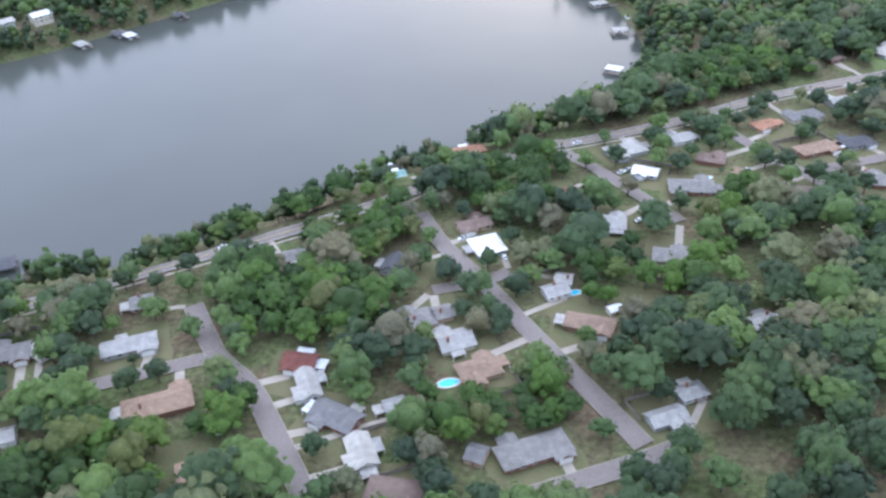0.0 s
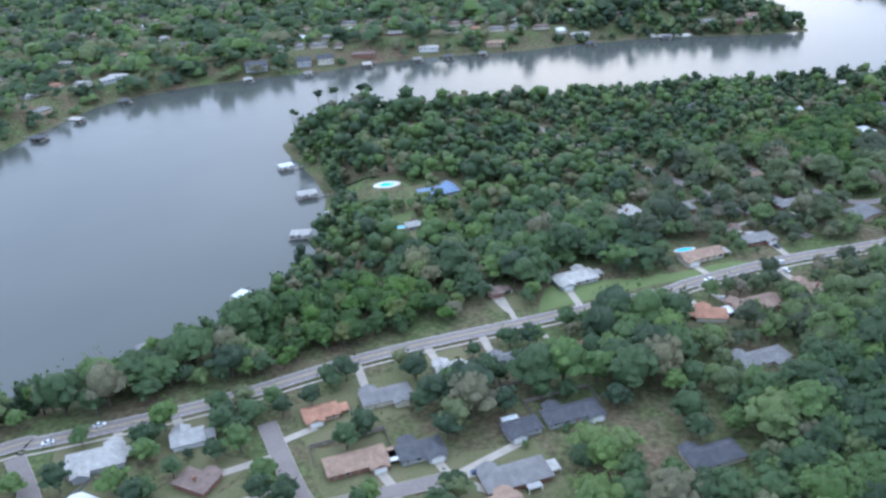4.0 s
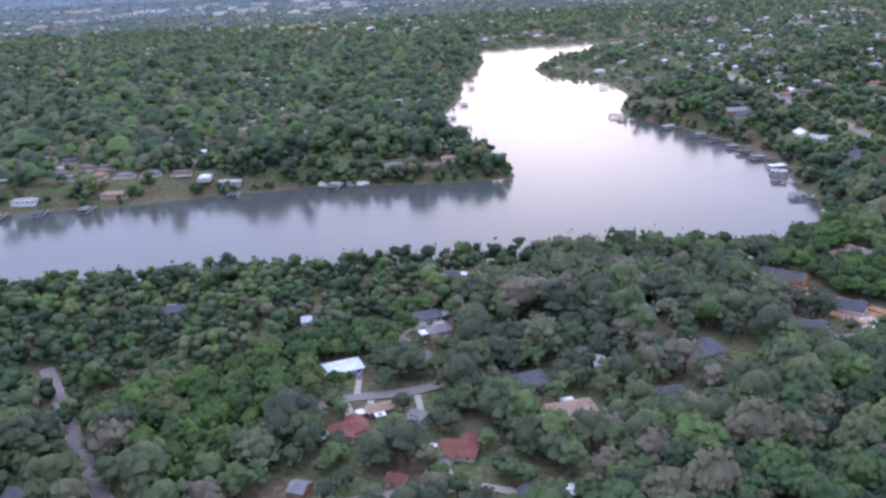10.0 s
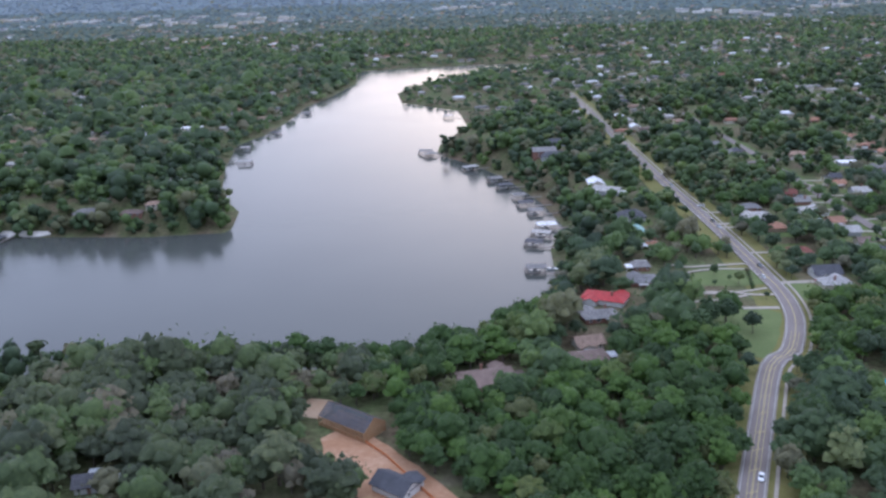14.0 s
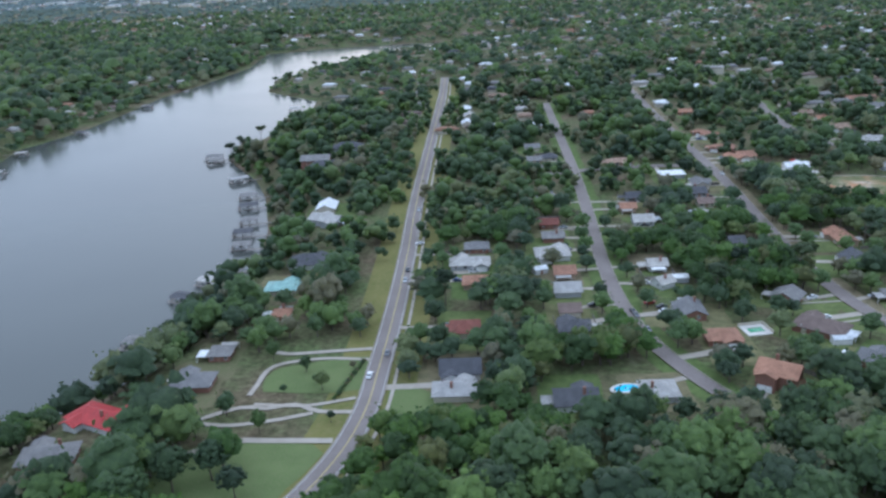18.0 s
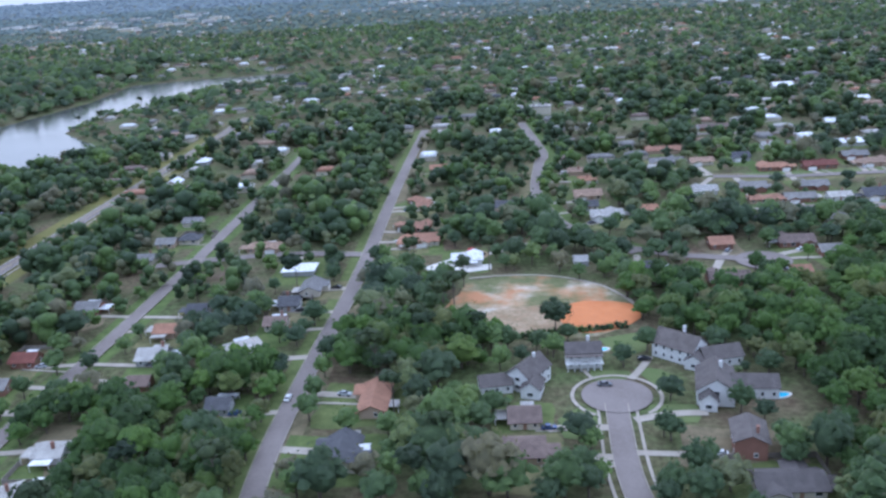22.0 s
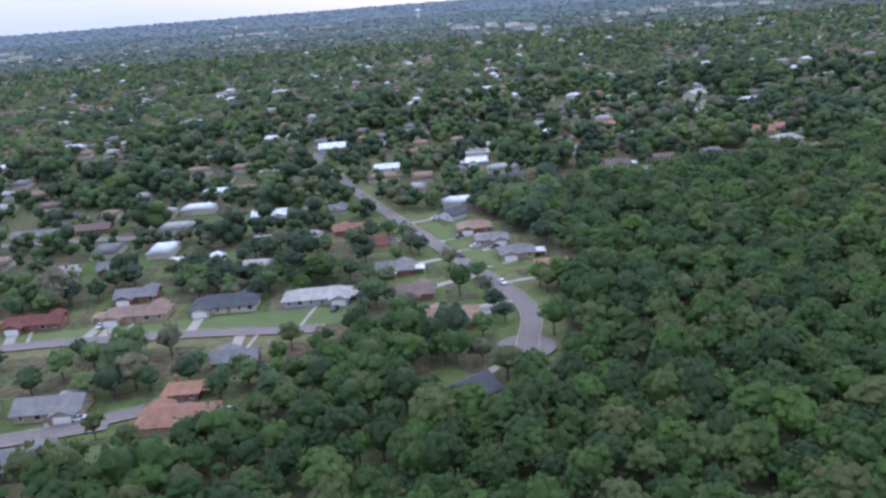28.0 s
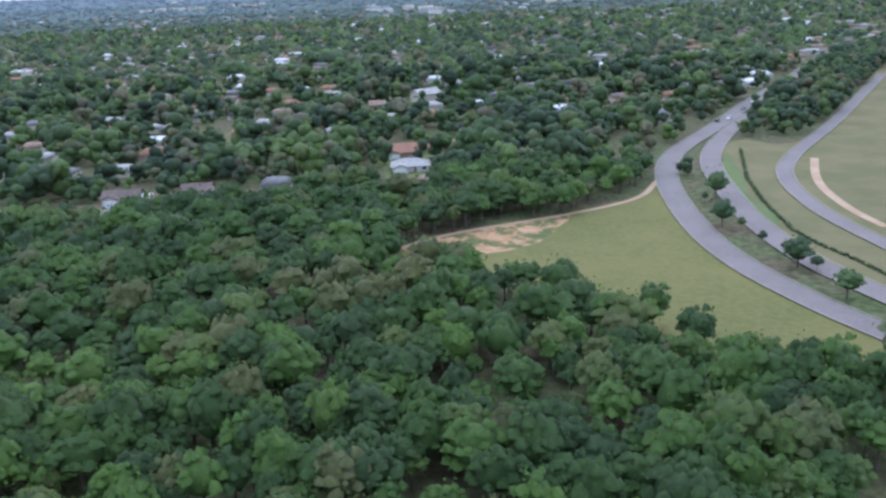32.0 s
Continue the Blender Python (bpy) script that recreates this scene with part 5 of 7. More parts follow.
estate_house(1255, 1055, [(0, 0, 78, 17, 12, 5.0, 4.0), (12, 0, -6, 14, 9, 3.6, 3.0), (-4, -8, 80, 7, 6, 3.6, 2.4)], "large house of steep dark grey roofs with front gables")
house(1256, 1023, 80, 13, 10, "estate", "two")
house(1260, 1004, 0, 18, 11, "estate", "gable")
SHEDS = [(1102, 933, 100, 7.4, 4.6, "white"), (1110.5, 931.5, 100, 6, 4.4, "pale"), (1157.4, 961, 0, 6, 4.5, "white"), (1148.8, 1025.9, 0, 5, 4, "white"), (1004, 1029, 20, 6.5, 5, "white"),
         (1096.5, 958.3, 10, 5, 4, "pale"), (1105, 948, 0, 7, 4, "white"), (1062.8, 1012.6, 0, 7.4, 5, "white"), (751.6, 733, -38, 7, 4, "pale"), (65, 268, 20, 6, 4.5, "white")]
for sx, sy, sa, sl, sw, sc in SHEDS:
    house(sx, sy, sa, sl, sw, sc, "gable")


# ---- houses of the farther streets, set out along a grid
fill_rng = random.Random(12)
FILL_COLOURS = ["pale", "pale", "white", "grey", "grey", "slate", "tan", "tan", "terracotta", "terracotta", "brown", "red"]
taken = np.array([(h[0], h[1]) for h in HOUSES])
wood_polys = [AREAS[k] for k in AREAS if k.startswith("woods") or k in ("field", "verge", "park", "dirt", "plaza", "beach")]


def free_lot(x, y, gap):
    p, q = np.array([x]), np.array([y])
    if inside(p, q, SHORE)[0] or edge_distance(p, q, SHORE, True)[0] < 22 or any(inside(p, q, w)[0] for w in wood_polys):
        return False
    if np.hypot(road_pts[:, 0] - x, road_pts[:, 1] - y).min() < 11:
        return False
    return np.hypot(taken[:, 0] - x, taken[:, 1] - y).min() > gap


lots = []
for gx in range(-560, 2500, 24):
    for gy in range(930, 2300, 38):
        x, y = gx + fill_rng.uniform(-5, 5), gy + fill_rng.uniform(-5, 5)
        east = x > 900 and 1330 < y and y > 0.9 * x - 60
        west = x < 640 and y > 930
        north = 640 < x <= 1000 and y > 1500
        if (east or west or north) and y > 0.62 * x + 90 and fill_rng.random() < (0.48 if east else 0.85 if 40 < x < 360 and y < 1200 else 0.38) and free_lot(x, y, 21):
            lots.append((x, y))
LOTS = [(x, y, fill_rng.choice([0, 1]), fill_rng.uniform(13, 19), fill_rng.uniform(9, 12)) for x, y in lots]
for x, y, turned, l, w in LOTS:
    HOUSES.append((x, y, 90 * turned, l, w, "far"))


for number, ((sx, sy), (ex, ey), w) in enumerate(DRIVES):
    d = math.hypot(ex - sx, ey - sy)
    if 4 < d < 45:
        k = max(0.2, 1 - 3.2 / d)
        line = np.linspace((sx, sy), (sx + (ex - sx) * k, sy + (ey - sy) * k), max(3, int(d / 4)))
        tagged(new("driveway", raw_mesh("driveway", *ribbon(line, w / 2, -w / 2, 0.145 + (number % 16) * 0.0075), ["concrete"])), "pale concrete driveway from house to street", "driveway", kind="structure")

# thin garden paths from front doors to the street
PATHS = []
for number, (x, y, ang, length, width, name) in enumerate(HOUSES):
    if name != "house" or number % 5 in (1, 3) or x < 880:
        continue
    ca, sa = math.cos(radians(ang)), math.sin(radians(ang))
    sx, sy = x + (width / 2) * sa, y - (width / 2) * ca
    to = road_pts[np.hypot(road_pts[:, 0] - sx, road_pts[:, 1] - sy).argmin()]
    d = math.hypot(to[0] - sx, to[1] - sy)
    if 6 < d < 24:
        k = 1 - 3.4 / d
        line = np.linspace((sx, sy), (sx + (to[0] - sx) * k, sy + (to[1] - sy) * k), 5)
        tagged(new("garden_path", raw_mesh("garden_path", *ribbon(line, 0.6, -0.6, 0.27), ["concrete"])), "thin pale concrete path across a front lawn", "path", kind="structure")
        PATHS.append(((sx, sy), (float(to[0]), float(to[1]))))

# lawns round the houses
LAWNS = []
for number, (x, y, ang, length, width, name) in enumerate(HOUSES):
    if name != "house" or (250 < x < 870 and y < 960) or (x < 0 and number % 2) or y > 0.68 * x + 640:
        continue
    rng = random.Random(number)
    ca, sa = math.cos(radians(ang)), math.sin(radians(ang))
    near = road_pts[np.hypot(road_pts[:, 0] - x, road_pts[:, 1] - y).argmin()]
    front = min(max(math.hypot(near[0] - x, near[1] - y) - 3.6, width / 2 + 5), width / 2 + 13)
    a, b_, back = length / 2 + rng.uniform(2, 5), length / 2 + rng.uniform(2, 5), width / 2 + rng.uniform(4, 9)
    corners = [(-a, -front), (0, -front + rng.uniform(-1, 1)), (b_, -front), (b_ + rng.uniform(-1, 1), 0), (b_, back), (0, back + rng.uniform(-1, 2)), (-a, back), (-a + rng.uniform(-1, 1), 0)]
    poly = [(x + u * ca - v * sa, y + u * sa + v * ca) for u, v in corners]
    patch("lawn", poly, "dry_garden" if x < 880 else "garden", 0.03 + (number % 23) * 0.004, "garden lawn round a house", "lawn")
    LAWNS.append((x, y, ca, sa, a, b_, front, back))


# ---- board fences round some back gardens
def garden_fence(x, y, ang, length, width, number):
    rng = random.Random(number)
    e = thing("garden_fence", x, y, float(ground_z(x, y)), ang, "weathered grey-brown board fence round a back garden", "fence", "garden fences")
    a, b, y0, y1 = -length / 2 - rng.uniform(1, 4), length / 2 + rng.uniform(1, 4), width / 2 - 1.5, width / 2 + rng.uniform(8, 12)
    for p, q in (((a, y0), (a, y1)), ((a, y1), (b, y1)), ((b, y1), (b, y0))):
        d = math.hypot(q[0] - p[0], q[1] - p[1])
        n = max(2, int(d / 4))
        for k in range(n):
            bm = bmesh.new()
            box(bm, k * d / n + 0.06, -0.03, 0.05, (k + 1) * d / n - 0.06, 0.03, 1.75)
            part("fence_panel", bm, "wood", e).matrix_basis = pose(p[0], p[1], 0, 0, 0, math.degrees(math.atan2(q[1] - p[1], q[0] - p[0])))


for number, (x, y, ang, length, width, name) in enumerate(HOUSES):
    if name == "house" and number % 5 == 2 and ((x < 330 and y < 460) or (930 < x < 1320 and y < 1250)):
        garden_fence(x, y, ang, length, width, number)


# ---- pools
def pool(x, y, a, b, rim=1.3):
    """An oval garden pool with a pale deck round it."""
    a, b = a * 0.8, b * 0.8
    z = float(ground_z(x, y))
    e = thing("swimming_pool", x, y, z, 12, "bright blue garden swimming pool with a pale deck", "swimming pool", "garden pools")
    n = 28
    ring = lambda f, h: [(math.cos(2 * math.pi * k / n) * a / 2 * f * (1 + 0.08 * math.cos(4 * math.pi * k / n)), math.sin(2 * math.pi * k / n) * b / 2 * f, h) for k in range(n)]
    bm = bmesh.new()
    o, i, o2, i2 = ([bm.verts.new(c) for c in ring(f, h)] for f, h in ((rim, 0.3), (1.0, 0.3), (rim, -0.3), (1.0, 0.0)))
    for k in range(n):
        j = (k + 1) % n
        bm.faces.new((o[k], o[j], i[j], i[k]))
        bm.faces.new((o2[k], o2[j], o[j], o[k]))
        bm.faces.new((i[k], i[j], i2[j], i2[k]))
    part("deck", bm, "coping", e, "pale stone deck")
    bm = bmesh.new()
    bm.faces.new([bm.verts.new(c) for c in ring(1.02, 0.16)])
    part("water_surface", bm, "pool", e, "clear blue water")
    POOLS.append((x, y, max(a, b)))


def square_pool(x, y, ang, deck_l, deck_w, l, w, mat, words):
    """A rectangular pool sunk in a paved deck with a low wall."""
    e = thing("swimming_pool", x, y, float(ground_z(x, y)), ang, f"rectangular swimming pool with {words} and a pale paved deck", "swimming pool", "garden pools")
    bm = bmesh.new()
    for c in ((-deck_l / 2, -deck_w / 2, deck_l / 2, -w / 2), (-deck_l / 2, w / 2, deck_l / 2, deck_w / 2), (-deck_l / 2, -w / 2, -l / 2, w / 2), (l / 2, -w / 2, deck_l / 2, w / 2)):
        box(bm, c[0], c[1], -0.2, c[2], c[3], 0.3)
    part("deck", bm, "coping", e, "pale paved deck")
    bm = bmesh.new()
    box(bm, -l / 2, -w / 2, -0.2, l / 2, w / 2, 0.16)
    part("water_surface", bm, mat, e, words)
    for c in ((-deck_l / 2 - 0.2, deck_w / 2, deck_l / 2 + 0.2, deck_w / 2 + 0.2), (deck_l / 2, -deck_w / 2, deck_l / 2 + 0.2, deck_w / 2)):
        bm = bmesh.new()
        box(bm, c[0], c[1], -0.2, c[2], c[3], 1.3)
        part("garden_wall", bm, "cream", e, "low cream wall")
    POOLS.append((x, y, max(deck_l, deck_w) * 0.7))


POOLS = []
pool(-1.4, 230.5, 9, 5)
pool(50.5, 281.8, 8, 4)
pool(128.4, 372.8, 9, 4)
pool(231.2, 338.4, 11, 5)
pool(186.7, 668.9, 12, 8, 1.75)
pool(350.6, 556.3, 11, 4)
pool(199.3, 601.6, 9, 4)
pool(1023.3, 920.4, 10, 6)
pool(938.0, 817.4, 10, 5)
pool(867.4, 938, 8, 5)
pool(1224.0, 1089.0, 7, 3.5)
pool(1274.0, 1052.5, 7, 4)
square_pool(1078.9, 961, 8, 9.5, 9.0, 6.0, 4.0, "green_pool", "murky green water")


# ---- trees
def ico(level):
    bm = bmesh.new()
    bmesh.ops.create_icosphere(bm, subdivisions=level, radius=1)
    bm.verts.index_update()
    v = np.array([p.co[:] for p in bm.verts])
    f = np.array([[q.index for q in p.verts] for p in bm.faces])
    bm.free()
    return v, f


ROUGH_BALL, BALL = ico(1), ico(2)
CAP = (np.array([(1, 0, -0.3), (0.3, 1, -0.3), (-0.8, 0.6, -0.3), (-0.8, -0.6, -0.3), (0.3, -1, -0.3), (0.5, 0.1, 0.75), (-0.35, 0.1, 0.85)], float),
       np.array([(0, 1, 5), (1, 2, 6), (1, 6, 5), (2, 3, 6), (3, 4, 6), (4, 5, 6), (4, 0, 5)]))
turns = [k * math.pi / 3 for k in range(6)]
DOME = (np.array([(math.cos(a), math.sin(a), -0.45) for a in turns] + [(0.66 * math.cos(a + 0.5), 0.66 * math.sin(a + 0.5), 0.55) for a in turns] + [(0, 0, 0.95)]),
        np.array([f for k in range(6) for f in ((k, (k + 1) % 6, 6 + k), ((k + 1) % 6, 6 + (k + 1) % 6, 6 + k), (6 + k, 6 + (k + 1) % 6, 12))]))


def crown_shape(seed, lobes, cards, size, spread=(1.0, 1.0, 0.75), lift=0.0, flat=False, ball=None):
    """Unit crown (about 1 m radius): lobes of leaf clumps round a heart, all triangles."""
    rng = np.random.RandomState(seed)
    ICO_V, ICO_F = ball or ROUGH_BALL
    V, F, off = [], [], 0
    cs = rng.normal(0, 1, (lobes, 3))
    cs /= np.linalg.norm(cs, axis=1)[:, None]
    cs *= rng.uniform(0.25, 0.74, (lobes, 1)) * (lobes > 1)
    cs[:, 2] *= 0.7
    rs = rng.uniform(0.3, 0.56, lobes) * (1.1 if lobes < 3 else (9 / max(lobes, 9)) ** 0.3)
    if flat:
        cs[:, 2] = rng.uniform(-0.25, 0.3, lobes)
    for c, r in zip(cs, rs):
        v = ICO_V * r * rng.uniform(0.72, 1.1, (len(ICO_V), 1)) * 0.9 + c
        V.append(v), F.append(ICO_F + off)
        off += len(v)
    for _ in range(cards):
        i = rng.randint(lobes)
        n = rng.normal(0, 1, 3)
        n[2] = abs(n[2]) * 0.9 - 0.25
        n /= np.linalg.norm(n)
        p = cs[i] + n * rs[i] * rng.uniform(0.85, 1.24)
        up = n + rng.normal(0, 0.5, 3)
        a = np.cross(up, rng.normal(0, 1, 3))
        a /= np.linalg.norm(a)
        b = np.cross(up / np.linalg.norm(up), a)
        s = size * rng.uniform(0.7, 1.35)
        V.append(np.array([p + a * s, p + b * s * 0.8, p - a * s * 0.9, p - b * s]) + rng.normal(0, s * 0.15, (4, 3)))
        F.append(np.array([[0, 1, 2], [0, 2, 3]]) + off)
        off += 4
    V = np.vstack(V) * np.array(spread)
    V[:, 2] += lift
    return V, np.vstack(F)


def oak_shape(seed, clumps, cards, size, spread, ball):
    """Unit crown of an oak: many small leaf clumps over a rounded, uneven heart; all triangles."""
    rng = np.random.RandomState(seed)
    swell = rng.normal(0, 1, (5, 3))
    swell /= np.linalg.norm(swell, axis=1)[:, None]
    reach = lambda u: 0.8 + 0.24 * np.exp(-(np.arccos(np.clip(u @ swell.T, -1, 1)) / 0.55) ** 2).max(-1)
    heart = BALL[0] * (reach(BALL[0]) * rng.uniform(0.66, 0.8, len(BALL[0])))[:, None]
    V, F, off = [heart], [BALL[1]], len(heart)
    grain = (18 / clumps) ** 0.42
    for _ in range(clumps):
        u = rng.normal(0, 1, 3)
        u[2] = abs(u[2]) - 0.35
        u /= np.linalg.norm(u)
        k = rng.uniform(0.2, 0.36) * grain
        v = ball[0] * k * rng.uniform(0.7, 1.15, (len(ball[0]), 1)) * (1, 1, 0.8) + u * (reach(u) - k * 0.55)
        V.append(v), F.append(ball[1] + off)
        off += len(v)
    for _ in range(cards):
        u = rng.normal(0, 1, 3)
        u[2] = abs(u[2]) - 0.3
        u /= np.linalg.norm(u)
        p = u * (reach(u) + rng.uniform(-0.02, 0.16))
        a = np.cross(u + rng.normal(0, 0.5, 3), rng.normal(0, 1, 3))
        a /= np.linalg.norm(a)
        b = np.cross(u, a)
        k = size * rng.uniform(0.6, 1.3)
        V.append(np.array([p + a * k, p + b * k * 0.8, p - a * k * 0.9, p - b * k]) + rng.normal(0, k * 0.2, (4, 3)))
        F.append(np.array([[0, 1, 2], [0, 2, 3]]) + off)
        off += 4
    V = np.vstack(V)
    V[:, 2] = np.where(V[:, 2] < 0, V[:, 2] * 0.8, V[:, 2])
    return V * np.array(spread), np.vstack(F)


def trunk_shape(radius, top, seed, sides=6):
    """A tapered, slightly bent trunk with a few limbs; triangles."""
    rng = np.random.RandomState(seed)
    V, F, off = [], [], 0

    def limb(a, b, r0, r1, n=3):
        nonlocal off
        a, b = np.array(a, float), np.array(b, float)
        for k in range(n + 1):
            c = a + (b - a) * k / n + rng.normal(0, 0.08 * r0, 3) * (0 < k < n)
            r = r0 + (r1 - r0) * k / n
            w = np.arange(sides) * 2 * math.pi / sides
            V.append(np.c_[c[0] + r * np.cos(w), c[1] + r * np.sin(w), np.full(sides, c[2])])
        for k in range(n):
            for j in range(sides):
                p, q = off + k * sides + j, off + k * sides + (j + 1) % sides
                F.extend(([p, q, q + sides], [p, q + sides, p + sides]))
        off += (n + 1) * sides

    limb((0, 0, -0.6), (rng.normal(0, 0.3), rng.normal(0, 0.3), top), radius, radius * 0.45, 4)
    for k in range(4):
        w = k * 1.6 + rng.uniform(0, 1)
        limb((0, 0, top * rng.uniform(0.55, 0.8)), (math.cos(w) * top * 0.35, math.sin(w) * top * 0.35, top * rng.uniform(0.95, 1.2)), radius * 0.45, radius * 0.15, 2)
    return np.vstack(V), np.array(F)


def with_trunk(shape, seed):
    """The crown with a tapered, leaning trunk and two limbs under it, as bark."""
    rng = np.random.RandomState(seed)
    v, f = shape
    rows, faces, off = [v], [f], len(v)
    w = np.arange(5) * 2 * math.pi / 5
    for a, b, r0, r1 in (((0, 0, -1.75), (rng.normal(0, 0.06), rng.normal(0, 0.06), 0.1), 0.075, 0.04), ((0, 0, -0.7), (0.4, 0.15, 0.1), 0.04, 0.015), ((0, 0, -0.6), (-0.3, 0.3, 0.15), 0.04, 0.015)):
        for c, r in ((a, r0), (b, r1)):
            rows.append(np.c_[c[0] + r * np.cos(w), c[1] + r * np.sin(w), np.full(5, c[2])])
        faces.append(np.array([t for k in range(5) for t in ((off + k, off + (k + 1) % 5, off + 5 + (k + 1) % 5), (off + k, off + 5 + (k + 1) % 5, off + 5 + k))]))
        off += 10
    return np.vstack(rows), np.vstack(faces), np.r_[np.zeros(len(f), int), np.ones(30, int)]


def forest(name, pts, shapes, mat, label, category, trunks=False):
    """Many trees as one mesh: pts rows of x, y, z, radius, height, kind, turn."""
    V, F, M, T, off = [], [], [], [], 0
    for k, (sv, sf, *marks) in enumerate(shapes):
        p = pts[pts[:, 5].astype(int) % len(shapes) == k]
        if not len(p):
            continue
        c, s = np.cos(p[:, 6])[:, None], np.sin(p[:, 6])[:, None]
        x = (sv[None, :, 0] * c - sv[None, :, 1] * s) * p[:, 3:4] + p[:, 0:1]
        y = (sv[None, :, 0] * s + sv[None, :, 1] * c) * p[:, 3:4] + p[:, 1:2]
        z = sv[None, :, 2] * p[:, 3:4] + p[:, 2:3] + p[:, 4:5]
        V.append(np.stack([x, y, z], -1).reshape(-1, 3))
        F.append((sf[None] + (np.arange(len(p)) * len(sv))[:, None, None]).reshape(-1, 3) + off)
        off += len(p) * len(sv)
        T.append(np.repeat((np.sin(p[:, 0] * 12.9898 + p[:, 1] * 78.233) * 43758.5453) % 1.0, len(sv)))
        M.append(np.tile(marks[0], len(p)) if marks else np.zeros(len(p) * len(sf), int))
    V, F = np.vstack(V), np.vstack(F)
    ob = new(name, raw_mesh(name, V, F, [mat, "bark"], np.concatenate(M), True, np.concatenate(T)))
    return tagged(ob, label, category, kind="stuff")


# where trees may stand: 4 m cells over the near country, some cleared for the camera's view
R0X, R0Y, RS = -560, 120, 4.0
RW, RH = 700, 560
cx, cy = np.meshgrid(R0X + (np.arange(RW) + 0.5) * RS, R0Y + (np.arange(RH) + 0.5) * RS)
blocked = ground_z(cx, cy) < WATER_Z + 0.55
on_road = np.zeros_like(blocked)
for width, line in ROAD_LINES.values():
    lo, hi = line.min(0) - 14, line.max(0) + 14
    i0, i1 = np.clip(((np.array([lo[0], hi[0]]) - R0X) / RS).astype(int), 0, RW)
    j0, j1 = np.clip(((np.array([lo[1], hi[1]]) - R0Y) / RS).astype(int), 0, RH)
    if i1 > i0 and j1 > j0:
        on_road[j0:j1, i0:i1] |= edge_distance(cx[j0:j1, i0:i1], cy[j0:j1, i0:i1], line, False) < width / 2 + (np.where(abs(cx[j0:j1, i0:i1] - 320) < 170, 7.0, 3.0) if width == 8 and line[0, 1] < 300 else 3.4 if width > 7.9 else 0.8 if width < 5.9 else 1.4 if line[0, 1] < 440 else 2.6)
blocked |= on_road
for key in ("field", "verge", "park", "plaza", "dirt", "beach", "clay"):
    blocked |= inside(cx, cy, AREAS[key])
sparse, open_lawn = np.zeros_like(blocked), np.zeros_like(blocked)
for key in AREAS:
    if key.startswith("lawn") or key == "bare_c":
        open_lawn |= inside(cx, cy, AREAS[key])
for lx, ly, ca, sa, la, lb, lf, lk in LAWNS:
    u, v = (cx - lx) * ca + (cy - ly) * sa, -(cx - lx) * sa + (cy - ly) * ca
    sparse |= (u > -la) & (u < lb) & (v > -lf) & (v < 3)
blocked |= (cx > 1335) & (cx < 1506) & (cy > 1302) & (cy < 1333)
blocked |= (cx > 1590) & (cx < 1714) & (abs(cy - 1496 - (cx - 1605) * 0.29) < 17)
palm_x = 1542 - (cy - 1374) * 0.356
blocked |= (cx > palm_x) & (cx < palm_x + 40) & (cy > 1352) & (cy < 1458)
sparse |= (cx > 1335) & (cx < 1506) & (cy > 1280) & (cy < 1303)
woods = np.zeros_like(blocked)
for key in AREAS:
    if key.startswith("woods"):
        woods |= inside(cx, cy, AREAS[key])
woods |= (cx > 1300) & (cx < 1805) & (cy > 0.664 * cx + 80) & (cy < 0.62 * cx + 285)
# strips on the camera's side of houses and pools, kept low for sight
view_gaps = np.zeros_like(blocked)
for hx, hy, ha, hl, hw, hn in HOUSES:
    ca, sa = math.cos(radians(ha)), math.sin(radians(ha))
    u, v = (cx - hx) * ca + (cy - hy) * sa, -(cx - hx) * sa + (cy - hy) * ca
    rim, deep = (2.8, 15) if 150 < hx < 880 and hy < 900 else (2.8, 13) if hx <= 150 and hy < 900 else (2.4, 8) if hx < 640 and hy > 930 else (3.4, 11 if hn == "far" else 17 if hx < 905 or hx > 1560 else 13)
    blocked |= (abs(u) < hl / 2 + rim) & (abs(v) < hw / 2 + rim)
    view_gaps |= (abs(cx - hx) < hl / 2 + 2) & (cy < hy) & (cy > hy - deep)
for px, py, pr in POOLS:
    blocked |= np.hypot(cx - px, cy - py) < pr + 2
    view_gaps |= (abs(cx - px) < pr * 0.8) & (cy < py) & (cy > py - 20)
blocked |= (cx > 892) & (cx < 937) & (cy > 888) & (cy < 963)
blocked |= (cx > 1168) & (cx < 1188) & (cy > 1180) & (cy < 1208)
blocked |= (cx > 1192) & (cx < 1247) & (cy > 1097) & (cy < 1112)
blocked |= (cx > 1154) & (cx < 1186) & (cy > 1158) & (cy < 1180)
blocked |= (np.hypot(cx - 1224.9, cy - 1055) < 17) | (np.hypot(cx - 1306.3, cy - 1173.5) < 15)
blocked |= (abs(cx - 1098) < 10) & (cy > 1158) & (cy < 1184)
blocked |= (np.hypot(cx - 1556.6, cy - 1282.4) < 11) | ((abs(cx - 849) < 13) & (cy > 878) & (cy < 906))
blocked |= (abs(cx - 928) < 9) & (((cy > 984) & (cy < 1052)) | ((cy > 1098) & (cy < 1150)) | ((cy > 1262) & (cy < 1300)))
blocked |= (abs(cx - 1049) < 6) & (cy > 990) & (cy < 1040)
for sx, sy in ((737, 797), (760, 745)):
    blocked |= (abs(cx - sx) < 16) & (cy < sy + 14) & (cy > sy - 26)
for (sx, sy), (ex, ey), w in DRIVES:
    blocked |= edge_distance(cx, cy, [(sx, sy), (ex, ey)], False) < w / 2 + (0.3 if 150 < sx < 880 and sy < 900 else 2.2)


def cell_of(mask, x, y, outside=False):
    i, j = ((x - R0X) / RS).astype(int), ((y - R0Y) / RS).astype(int)
